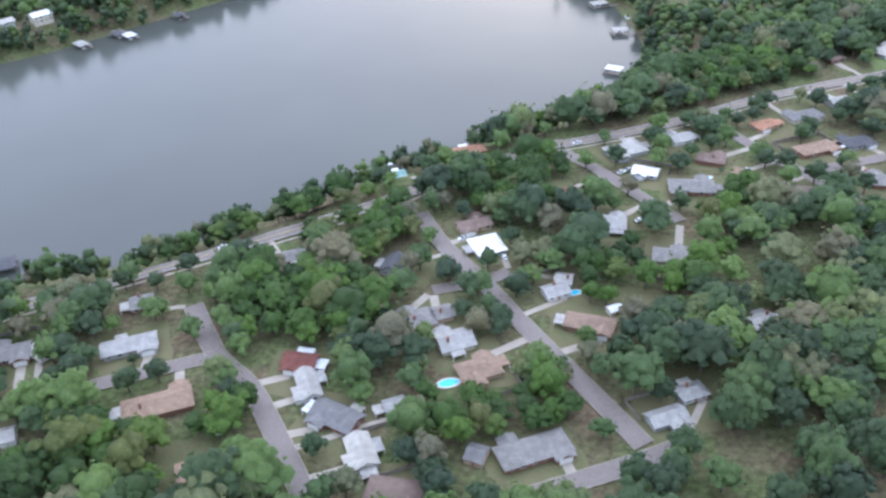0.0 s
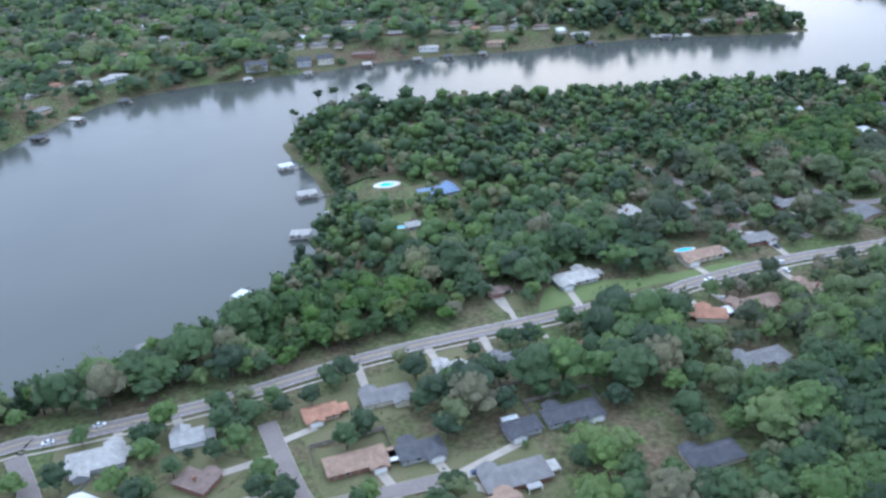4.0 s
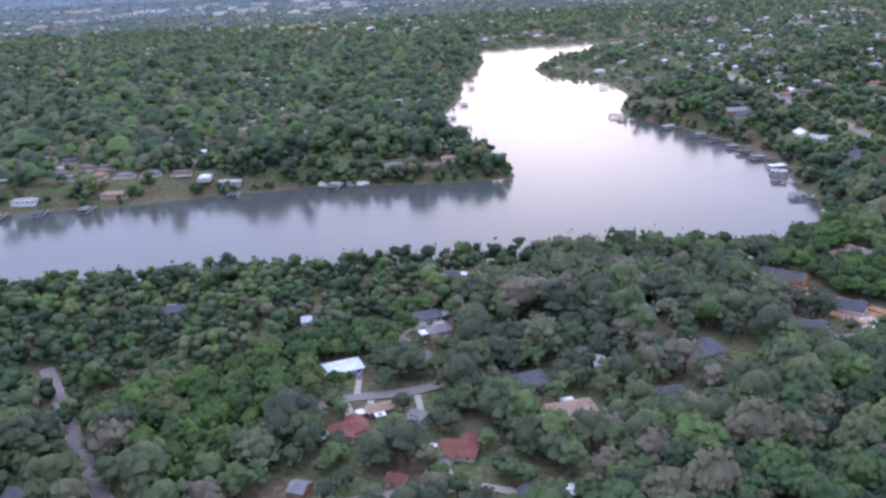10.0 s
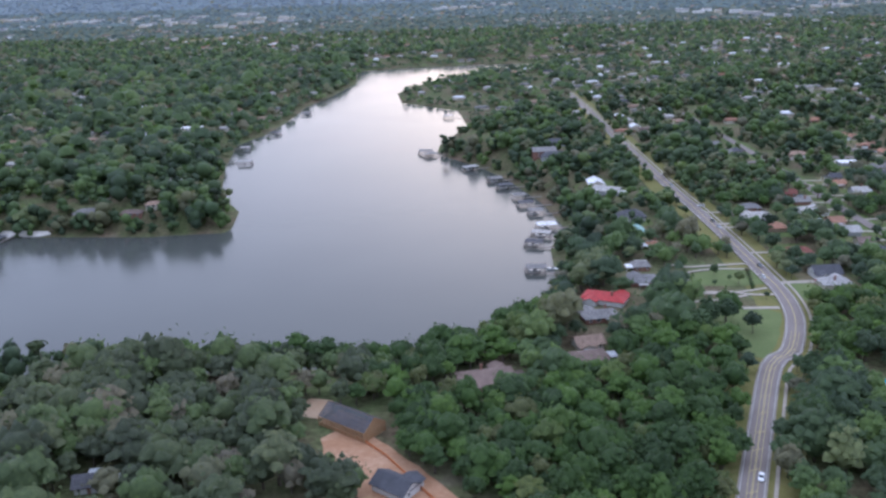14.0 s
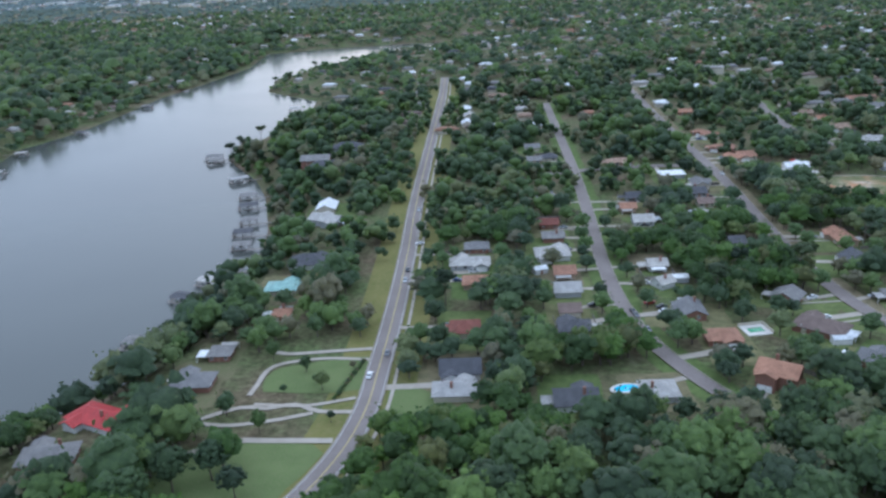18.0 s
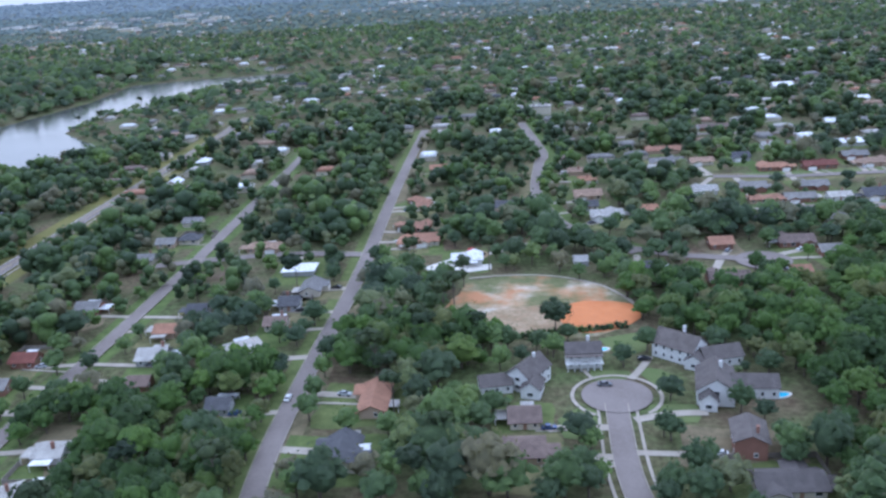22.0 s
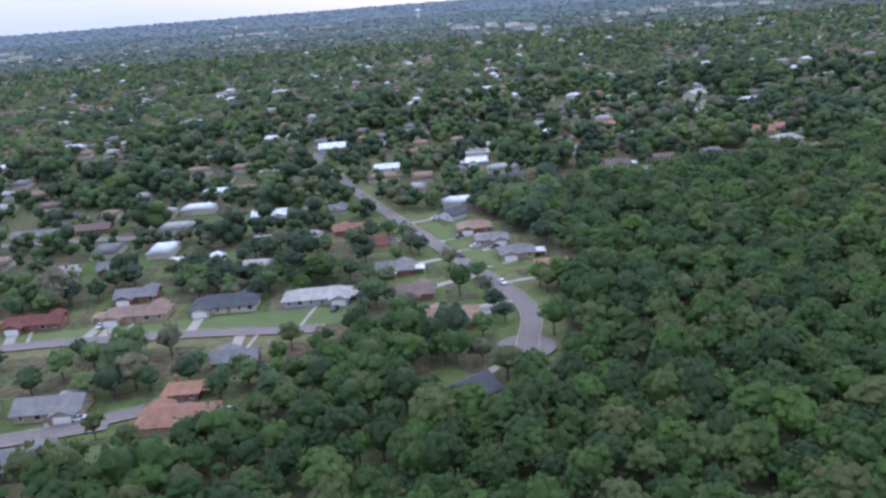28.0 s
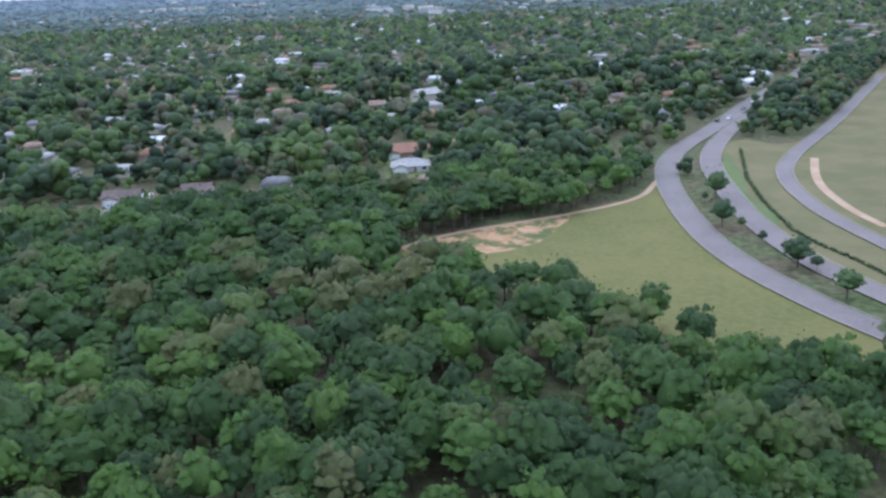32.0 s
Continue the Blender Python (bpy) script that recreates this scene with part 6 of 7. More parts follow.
    ok = (i >= 0) & (i < RW) & (j >= 0) & (j < RH)
    return np.where(ok, mask[np.clip(j, 0, RH - 1), np.clip(i, 0, RW - 1)], outside)


def scatter(x0, x1, y0, y1, step, seed):
    rng = np.random.RandomState(seed)
    x, y = np.meshgrid(np.arange(x0, x1, step), np.arange(y0, y1, step))
    x, y = x.ravel(), y.ravel()
    return x + rng.uniform(-0.5, 0.5, x.size) * step, y + rng.uniform(-0.5, 0.5, y.size) * step, rng


def clumpy(x, y, s):
    """Soft pattern of groves and gaps, 0 to 1."""
    return 0.5 + 0.25 * (np.sin(x / s + 1.3 * np.sin(y / s * 0.7)) + np.sin(y / s * 1.1 + 1.7 * np.sin(x / s * 0.6)))


WAY = np.array([(0, 0), (560, 380), (1000, 690), (1330, 915), (1752, 1198)], float)
x, y, rng = scatter(-500, 2230, 130, 2300, 7.8, 5)
x2, y2, _ = scatter(-500, 2230, 130, 2300, 9.5, 8)
infill = cell_of(woods, x2, y2).astype(bool)
x, y = np.r_[x, x2[infill]], np.r_[y, y2[infill]]
wood = cell_of(woods, x, y)
in_view_gap, lawn = cell_of(view_gaps, x, y), cell_of(sparse, x, y)
keep = ~cell_of(blocked, x, y, True).astype(bool)
grove = np.clip((clumpy(x, y, 19) - 0.3) / 0.25, 0, 1)
chance = np.where(wood, 0.98, 0.56 + 0.42 * grove)
chance = np.where(lawn, np.where((x < 880) & (y < 900) & (y < 1.2 * x + 600), 0.35, 0.27), chance)
chance = np.where((x < 880) & (y < 900) & ~wood.astype(bool) & ~lawn.astype(bool), 0.76 + 0.22 * grove, chance)
chance = np.where(cell_of(open_lawn, x, y), 0.07, chance)
bank_d = edge_distance(x, y, SHORE, True)
near_bank = (bank_d < 26) & (y < 900) & (x < 850)
chance = np.where(near_bank & ~lawn.astype(bool) & ~cell_of(open_lawn, x, y).astype(bool), 0.9, chance)
far_bank = (y > 930) & (x < 640)
chance = np.where((x > 35) & (x < 330) & (y < 440) & ~wood.astype(bool), 0.42 + 0.4 * grove, chance)
far_town = far_bank & (x > 60) & (x < 340) & (y < 1180)
chance = np.where(far_bank, np.where(bank_d < 34, np.where(far_town, 0.4, 0.92), np.where(far_town, 0.3 + 0.5 * grove, 0.6 + 0.38 * grove)), chance)
chance = np.where((y > 0.68 * x + 500) & (x > 640) & ~wood.astype(bool), 0.22 + 0.66 * grove, chance)
east_bank = (x > 840) & (x < 936) & (y > 965) & (y < 1620)
chance = np.where(east_bank & ~lawn.astype(bool), 0.9, chance)
keep &= rng.uniform(0, 1, x.size) < chance
x, y, wood, in_view_gap, near_bank = x[keep], y[keep], wood[keep].astype(bool), in_view_gap[keep].astype(bool), near_bank[keep]
way_d = edge_distance(x, y, WAY, False)
# only what some place on the way can look at
see = (y > 0.684 * x + 92 - 0.02 * x) & ((x < 1752) | (y > 1220 + (x - 1752) * 0.9)) & (y > 150) & ((x > -260) | (y > 290))
grove = np.clip((clumpy(x, y, 19) - 0.3) / 0.25, 0, 1)
tight = np.zeros_like(x, bool)
for dx, dy in ((7, 0), (-7, 0), (0, 7), (0, -7)):
    tight |= cell_of(blocked, x + dx, y + dy).astype(bool)
old_town = (x < 880) & (y < 900)
first_town = (x < 330) & (y < 450)
radius = np.where(tight, np.where(first_town, rng.uniform(4.6, 7.0, x.size), np.where(old_town, rng.uniform(3.8, 6.2, x.size), rng.uniform(3.4, 5.7, x.size))),
                  rng.uniform(5.0, 8.6, x.size) * np.where(wood, rng.choice([0.58, 0.76, 0.94], x.size) * np.where(x > 1250, 0.84, 1.0), 0.88 + 0.22 * grove) * np.where(first_town, 1.3, np.where(old_town & ~wood, rng.choice([0.85, 1.0, 1.3], x.size), np.where(wood, 1.0, rng.choice([0.72, 0.88, 1.08], x.size)))))
thin = first_town & ~in_view_gap & (rng.uniform(0, 1, x.size) < 0.3)
outer = (y > 0.68 * x + 500) & ~wood
radius = np.where(outer, radius * 1.1, radius)
radius = np.where((x < 640) & (y > 930), radius * rng.choice([1.0, 1.25, 1.5], x.size), radius)
radius = np.where(near_bank, rng.uniform(5.0, 7.6, x.size), radius)
# inlet trees are shrunk so the water behind them shows from the camera
inlet = (bank_d[keep] < 90) & (y > 1400) & (x > 640) & (x < 1050)
radius = np.where(inlet, radius * np.where(bank_d[keep] < 40, 0.66, 0.85), radius)
radius = np.where(in_view_gap, rng.uniform(1.4, 2.6, x.size), radius)
tall = radius * rng.uniform(0.72, 1.0, x.size) + np.where(in_view_gap, 0.3, np.where(near_bank, 2.2, np.where(old_town, 1.4, np.where(outer, 0.5, np.where(wood & (x > 1250), 2.0, 1.3)))))
far_off = (way_d > 340) & (rng.uniform(0, 1, x.size) < 0.28)
farther = (way_d > 760) & (rng.uniform(0, 1, x.size) < 0.4)
radius = radius * np.where(way_d > 760, 1.35, np.where(way_d > 340, 1.12, 1.0))
keep = see & ~thin & ~far_off & ~farther & (~in_view_gap | (rng.uniform(0, 1, x.size) < 0.45))
TREES = np.stack([x, y, ground_z(x, y), radius, tall, rng.randint(0, 60, x.size), rng.uniform(0, 6.28, x.size)], 1)[keep]
wood, way_d = wood[keep], way_d[keep]
# the bank trees stand tall: an upper storey over some of them
upper = near_bank[keep] & (rng.uniform(0, 1, len(TREES)) < 0.6)
high_rows = TREES[upper] + np.stack([rng.normal(0, 1.2, upper.sum()), rng.normal(0, 1.2, upper.sum()), np.zeros(upper.sum()), np.zeros(upper.sum()), rng.uniform(2.5, 5.5, upper.sum()), np.full(upper.sum(), 7), np.ones(upper.sum())], 1)
high_rows[:, 3] *= 0.85
TREES, wood, way_d = np.vstack([TREES, high_rows]), np.r_[wood, np.ones(upper.sum(), bool)], np.r_[way_d, way_d[upper]]

SPREADS = [(1.0, 1.0, 0.95), (0.92, 0.98, 1.1), (1.1, 0.92, 0.9), (0.95, 1.05, 1.0), (1.05, 1.0, 0.9), (0.88, 0.88, 1.2)]
FINE_SHAPES = [oak_shape(k, 52, 190, 0.06, SPREADS[k], ROUGH_BALL) for k in range(6)]
NEAR_SHAPES = [oak_shape(k + 6, 30, 70, 0.07, SPREADS[k], CAP) for k in range(6)]
PLAIN_SHAPES = [oak_shape(k + 12, 17, 22, 0.1, SPREADS[k], CAP) for k in range(6)]
MID_SHAPES = [crown_shape(20 + k, 4, 8, 0.19, SPREADS[k]) for k in range(5)]
FAR_SHAPES = [crown_shape(40 + k, 2, 3, 0.26, (1.05, 1.05, 0.75), ball=DOME) for k in range(5)]
DISTANT_SHAPES = [crown_shape(60 + k, 2, 3, 0.3, (1.5, 1.5, 1.3), ball=CAP) for k in range(5)]
# backdrop crowns are flattened to weaken their own shading, as haze would
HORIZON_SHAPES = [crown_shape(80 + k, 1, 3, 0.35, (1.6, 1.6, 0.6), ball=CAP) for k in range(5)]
NEAR_TREES = [with_trunk(s, k) for k, s in enumerate(NEAR_SHAPES)]
PLAIN_TREES = [with_trunk(s, k) for k, s in enumerate(PLAIN_SHAPES)]
close = way_d < 340
middle = ~close & (way_d < 760)
rest = ~close & ~middle
single = close & ~wood
order = np.argsort(np.where(single, way_d, 1e9))[:300]
as_things = np.zeros(len(TREES), bool)
as_things[order] = True
edge = close & (way_d < 160)
forest("near_wood", TREES[edge & wood], NEAR_TREES, "woods", "dense green broadleaf woods", "woods")
forest("inner_wood", TREES[close & ~edge & wood], PLAIN_TREES, "woods", "dense green broadleaf woods", "woods")
forest("garden_grove", TREES[edge & ~wood & ~as_things], NEAR_TREES, "leaf", "garden and street trees in full leaf", "trees")
olive = (TREES[:, 0] > 330) & (TREES[:, 0] < 790) & (TREES[:, 1] < 900)
forest("street_grove", TREES[close & ~edge & ~wood & ~as_things & ~olive], PLAIN_TREES, "leaf", "garden and street trees in full leaf", "trees")
forest("oak_grove", TREES[close & ~edge & ~wood & ~as_things & olive], PLAIN_TREES, "olive", "olive and grey-green oaks among the houses", "trees")
forest("middle_wood", TREES[middle], MID_SHAPES, "leaf", "trees among the houses farther off", "trees")
forest("far_wood", TREES[rest], FAR_SHAPES, "leaf", "tree cover across the far bank", "trees")

BARK_SHAPES = [trunk_shape(0.28, 4.0, k) for k in range(3)]
trunk_meshes = [raw_mesh("trunk", *s, ["bark"]) for s in BARK_SHAPES]
crown_meshes = [raw_mesh("crown", *s, ["leaf"], None, True) for s in FINE_SHAPES]
for row in TREES[as_things]:
    tx, ty, tz, tr, th, tk, tt = row
    e = thing("tree", tx, ty, tz, math.degrees(tt), "small round garden tree in green leaf" if tr < 2.6 else "broad green shade tree beside the houses", "tree", "garden trees")
    c = part("crown", crown_meshes[int(tk) % 6], "leaf", e)
    c.matrix_basis = Matrix.LocRotScale((0, 0, th), None, (tr, tr, tr))
    k = (th + tr * 0.2) / 4.4
    t = part("trunk", trunk_meshes[int(tk) % 3], "bark", e)
    t.matrix_basis = Matrix.LocRotScale((0, 0, 0), None, (min(k, 1.3), min(k, 1.3), k))

# country beyond: roofs of many small houses, then tree cover
hx, hy, rng = scatter(-2300, 4300, 1150, 4300, 34.0, 21)
keep = ~((hx > -560) & (hx < 2230) & (hy < 2300)) & (rng.uniform(0, 1, hx.size) < np.where(hy > 3000, 0.14, 0.36) * clumpy(hx, hy, 160)) & (hy > 0.62 * hx + 90) & ~inside(hx, hy, SHORE) & (abs(hx - 800) < 900 + hy * 0.62)
hx, hy = hx[keep], hy[keep]
lot = np.array(LOTS)
hl, hw = np.r_[rng.uniform(13, 20, hx.size), lot[:, 3]], np.r_[rng.uniform(9, 12, hx.size), lot[:, 4]]
swap = np.r_[rng.uniform(0, 1, hx.size) < 0.4, lot[:, 2] > 0.5]
hx, hy = np.r_[hx, lot[:, 0]], np.r_[hy, lot[:, 1]]
hl, hw = np.where(swap, hw, hl), np.where(swap, hl, hw)
unit = np.array([(-1, -1, 0), (1, -1, 0), (1, 1, 0), (-1, 1, 0), (-1, -1, 2.9), (1, -1, 2.9), (1, 1, 2.9), (-1, 1, 2.9), (-1.07, -1.1, 2.85), (1.07, -1.1, 2.85), (1.07, 1.1, 2.85), (-1.07, 1.1, 2.85), (-0.55, 0, 5.2), (0.55, 0, 5.2)], float)
wall_f = np.array([(0, 1, 5), (0, 5, 4), (1, 2, 6), (1, 6, 5), (2, 3, 7), (2, 7, 6), (3, 0, 4), (3, 4, 7)])
roof_f = np.array([(8, 9, 13), (8, 13, 12), (10, 11, 12), (10, 12, 13), (9, 10, 13), (11, 8, 12), (8, 10, 9), (8, 11, 10)])
hv = np.stack([unit[None, :, 0] * hl[:, None] / 2 + hx[:, None], unit[None, :, 1] * hw[:, None] / 2 + hy[:, None], unit[None, :, 2] + ground_z(hx, hy)[:, None]], -1).reshape(-1, 3)
faces = (np.vstack([wall_f, roof_f])[None] + (np.arange(len(hx)) * 14)[:, None, None]).reshape(-1, 3)
tints = ["roof_pale", "roof_white", "roof_grey", "roof_slate", "roof_tan", "roof_terracotta", "roof_brown"]
pick = rng.choice(len(tints), len(hx), p=[0.3, 0.12, 0.18, 0.08, 0.14, 0.08, 0.1])
idx = np.concatenate([np.zeros((len(hx), 8), int), np.repeat(pick[:, None] + 1, 8, 1)], 1).ravel()
tagged(new("distant_houses", raw_mesh("distant_houses", hv, faces, ["cream"] + tints, idx)), "hundreds of small houses scattered through the distant suburbs", "houses", kind="stuff")
FAR_BLOCKS, far_rng = [], random.Random(3)
FAR_BLOCKS.append((-196, 3828, 197))
FAR_BLOCKS.append((63, 3612, 119))
FAR_BLOCKS.append((191, 3910, 149))
FAR_BLOCKS.append((492, 5811, 165))
FAR_BLOCKS.append((865, 4404, 94))
FAR_BLOCKS.append((962, 4585, 74))
FAR_BLOCKS.append((1108, 4760, 128))
FAR_BLOCKS.append((1775, 3410, 61))
FAR_BLOCKS.append((2166, 3634, 76))
FAR_BLOCKS.append((2316, 3828, 102))
FAR_BLOCKS.append((2455, 3910, 85))
FAR_BLOCKS.append((2509, 3728, 122))
FAR_BLOCKS.append((1344, 1991, 58))
FAR_BLOCKS.append((-1082, 4617, 209))
FAR_BLOCKS.append((-667, 4197, 131))
FAR_BLOCKS.append((-518, 4394, 163))
FAR_BLOCKS.append((-257, 4242, 129))
FAR_BLOCKS.append((-54, 4427, 160))
FAR_BLOCKS.append((927, 4475, 106))
FAR_BLOCKS.append((1713, 3671, 77))
FAR_BLOCKS.append((1794, 3519, 64))
FAR_BLOCKS.append((1841, 3159, 77))
FAR_BLOCKS.append((-1311, 3383, 166))
FAR_BLOCKS.append((-1190, 3755, 154))
FAR_BLOCKS.append((-824, 3579, 118))
FAR_BLOCKS.append((1235, 1586, 16))
FAR_BLOCKS.append((1804, 2854, 13))
FAR_BLOCKS.append((1661, 1915, 10))
FAR_BLOCKS.append((1565, 1576, 11))
FAR_BLOCKS.append((1824, 3363, 46))
whole, FAR_BLOCKS = FAR_BLOCKS, []
for bx, by, bw in whole:
    if bw < 50:
        FAR_BLOCKS.append((bx, by, bw))
        continue
    for _ in range(int(bw / 16)):
        FAR_BLOCKS.append((bx + far_rng.uniform(-0.6, 0.6) * bw, by + far_rng.uniform(-160, 160), far_rng.choice([14, 18, 24, 32])))
DS = 12.0
dn_x, dn_y = int(6800 / DS), int(5800 / DS)
roofed = np.zeros((dn_y, dn_x), bool)
# cells on the camera's side of roofs stay treeless so the roofs show
for dy in (0, -12, -24, -36):
    for dx in (-6, 6):
        roofed[np.clip(((hy + dy - 1100) / DS).astype(int), 0, dn_y - 1), np.clip(((hx + dx + 2400) / DS).astype(int), 0, dn_x - 1)] = True


for bx, by, bw in FAR_BLOCKS:
    i0, i1 = sorted(int(np.clip((bx + s * (bw * 0.45 + 8) + 2400) / DS, 0, dn_x - 1)) for s in (-1, 1))
    j0, j1 = (int(np.clip((by + s - 1100) / DS, 0, dn_y - 1)) for s in (-70 if by > 2500 else -40, 20))
    roofed[j0:j1 + 1, i0:i1 + 1] = True


def clear_of_roof_views(x, y):
    return ~roofed[np.clip(((y - 1100) / DS).astype(int), 0, dn_y - 1), np.clip(((x + 2400) / DS).astype(int), 0, dn_x - 1)]


x, y, rng = scatter(-2300, 4300, 1100, 3000, 16.0, 9)
keep = ~((x > -500) & (x < 2230) & (y < 2300)) & (rng.uniform(0, 1, x.size) < 0.5 + 0.4 * clumpy(x, y, 90)) & (y > 0.62 * x + 90)
keep &= (abs(x - 800) < 900 + y * 0.62) & ~inside(x, y, SHORE) & clear_of_roof_views(x, y) & ~inside(x, y + 25, AREAS["bare_field"])
x, y = x[keep], y[keep]
r = rng.uniform(5.5, 10.5, x.size)
forest("distant_wood", np.stack([x, y, ground_z(x, y), r, r * 0.55, rng.randint(0, 60, x.size), rng.uniform(0, 6.28, x.size)], 1), DISTANT_SHAPES, "leaf", "endless tree cover of the distant suburbs", "trees")
# tree bands whose colour and emission carry the haze of the air
for y0, y1, step, size, mat, words in ((3000, 3800, 22.0, 8.5, "far_haze", "tree cover with faint painted haze beyond the suburbs"), (3800, 5200, 34.0, 13.0, "distance", "tree cover with painted haze far beyond the suburbs"),
                                       (5200, 8700, 50.0, 20.0, "horizon", "tree cover painted blue-grey with haze out to the horizon")):
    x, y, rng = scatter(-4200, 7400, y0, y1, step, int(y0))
    keep = (rng.uniform(0, 1, x.size) < 0.7 + 0.3 * clumpy(x, y, 150)) & (abs(x - 800) < 900 + y * 0.62) & clear_of_roof_views(x, y)
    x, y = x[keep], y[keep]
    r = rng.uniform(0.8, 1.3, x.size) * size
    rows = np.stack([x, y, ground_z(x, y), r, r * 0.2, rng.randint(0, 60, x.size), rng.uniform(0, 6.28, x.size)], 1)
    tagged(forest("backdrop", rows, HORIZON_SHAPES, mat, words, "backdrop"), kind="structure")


# ---- drives, turning circles
DRIVE_COUNT = itertools.count()


def drive(width, pts):
    line = smooth_line(pts, 3.0)
    tagged(new("driveway", raw_mesh("driveway", *ribbon(line, width / 2, -width / 2, 0.272 + 0.0047 * next(DRIVE_COUNT)), ["concrete"])), "pale curving concrete drive across the lawn", "driveway", kind="structure")


def turning_circle(x, y, r):
    n = 32
    v = [(x, y, float(ground_z(x, y)) + 0.57)] + [(x + r * math.cos(2 * math.pi * k / n), y + r * math.sin(2 * math.pi * k / n), float(ground_z(x, y)) + 0.57) for k in range(n)]
    tagged(new("road", raw_mesh("road", v, [(0, k + 1, (k + 1) % n + 1) for k in range(n)], ["asphalt"])), "round asphalt turning circle at a street's end", "road", kind="structure")


drive(2.2, [(933, 911), (922, 912), (913, 917), (904, 915), (895, 916), (882, 909)])
drive(2.0, [(920, 911), (907, 907), (894, 905), (882, 907)])
drive(2.4, [(935, 957), (920, 956), (903, 955), (896, 959)])
drive(2.8, [(929, 894), (911, 895), (895, 895), (879, 884)])
drive(1.8, [(933, 920), (917, 916), (899, 918)])
drive(1.3, [(1177, 1166), (1193, 1168), (1213, 1165), (1231, 1153), (1240, 1138), (1243, 1128)])
drive(2.0, [(936, 948), (916, 950), (900, 945), (897, 931), (896, 924)])
drive(3, [(248, 516), (252, 506), (256, 499)])
drive(3, [(327, 621), (334, 607), (340, 596)])
turning_circle(1224.9, 1055.0, 11)
turning_circle(1306.3, 1173.5, 12)
turning_circle(1556.6, 1282.4, 9)
drive(2.6, [(1231, 1066), (1236, 1074), (1240, 1082)])
drive(1.2, [(1219, 1067), (1217, 1072), (1217, 1074)])
drive(3.4, [(1228, 1040), (1240, 1043), (1250, 1043)])
drive(3.4, [(1220, 1036), (1210, 1037), (1202, 1036)])
drive(3.2, [(1221, 1020), (1212, 1021), (1203, 1020)])


# ---- cars
def car_parts():
    """A plain saloon: body with bonnet and boot, glass cabin, wheels."""
    def loft(rings):
        bm = bmesh.new()
        loops = []
        for x, y, z0, z1 in rings:
            loops.append([bm.verts.new(c) for c in ((x, -y, z0), (x, y, z0), (x, y * 0.98, z1), (x, -y * 0.98, z1))])
        for a, b in zip(loops[:-1], loops[1:]):
            for k in range(4):
                bm.faces.new((a[k], a[(k + 1) % 4], b[(k + 1) % 4], b[k]))
        bm.faces.new(loops[0][::-1])
        bm.faces.new(loops[-1])
        bmesh.ops.recalc_face_normals(bm, faces=bm.faces)
        return bm
    body = loft([(-2.35, 0.8, 0.35, 0.8), (-2.2, 0.9, 0.25, 0.95), (-1.0, 0.92, 0.22, 1.0), (0.9, 0.92, 0.22, 0.98), (2.1, 0.88, 0.25, 0.82), (2.35, 0.75, 0.35, 0.65)])
    cabin = loft([(-1.75, 0.78, 0.95, 1.0), (-1.0, 0.72, 0.95, 1.42), (0.3, 0.72, 0.95, 1.45), (1.15, 0.78, 0.94, 0.99)])
    top = loft([(-1.05, 0.66, 1.42, 1.46), (-0.4, 0.7, 1.44, 1.52), (0.3, 0.66, 1.44, 1.49)])
    wheel = bmesh.new()
    bmesh.ops.create_cone(wheel, cap_ends=True, segments=12, radius1=0.33, radius2=0.33, depth=0.22, matrix=Matrix.Rotation(radians(90), 4, "X"))
    out = []
    for n, b in (("body", body), ("cabin", cabin), ("roof_panel", top), ("wheel", wheel)):
        me = bpy.data.meshes.new(n)
        b.to_mesh(me)
        b.free()
        out.append(me)
    return out


CAR_BODY, CAR_CABIN, CAR_TOP, CAR_WHEEL = car_parts()
CAR_CABIN.materials.append(MAT["glass"])
CAR_WHEEL.materials.append(MAT["tyre"])
CAR_MESH = {}
for key in CARS:
    CAR_MESH[key] = (CAR_BODY.copy(), CAR_TOP.copy())
    for me in CAR_MESH[key]:
        me.materials.append(MAT["car_" + key])


def car(x, y, ang, colour, lift=0.5):
    e = thing("car", x, y, float(ground_z(x, y)) + lift, ang, f"{colour} saloon car standing on the paving", "car", "cars")
    part("body", CAR_MESH[colour][0], "", e)
    part("cabin", CAR_CABIN, "", e, "dark window glass")
    part("roof_panel", CAR_MESH[colour][1], "", e)
    for u in (-1.4, 1.4):
        for v in (-0.82, 0.82):
            part("wheel", CAR_WHEEL, "", e, "black tyre").matrix_basis = pose(u, v, 0.33)


car(936.4, 934.4, 87, "white")
car(941.1, 951.3, 268, "grey")
car(943.2, 1023.9, 269, "silver")
car(943.5, 1036.9, 269, "black")
car(947.5, 1073.7, 180, "white")
car(944.1, 1132.4, 270, "silver")
car(948.5, 1168.0, 179, "white")
car(868.1, 755.7, 245, "white")
car(71.4, 415.7, 199, "white")
car(88.1, 425.6, 19, "white")
car(296.0, 499.0, 198, "white")
car(301.1, 504.7, 18, "black")
car(353.8, 521.6, 200, "white")
car(393.0, 536.0, 200, "white")
car(-102.3, 326.0, 27, "white")
car(1037.4, 977.2, 278, "grey")
car(1045.0, 988.5, 188, "red")
car(1048.9, 984.3, 188, "black")
car(1119.9, 1059.5, 88, "white")
car(1129.1, 1181.7, 269, "white")
car(1022.2, 988.7, 188, "black")
car(1222.1, 1061.7, 357, "grey")
car(1237.7, 1079.3, 357, "black")
car(1431.1, 1263.0, 106, "white")
car(1414.1, 1331.0, 86, "white")
car(1292.0, 1332.7, 80, "white")
car(1549.7, 1389.3, 20, "white")
car(1555.7, 1340.7, 289, "white")
car(1514.5, 1409.0, 20, "silver")
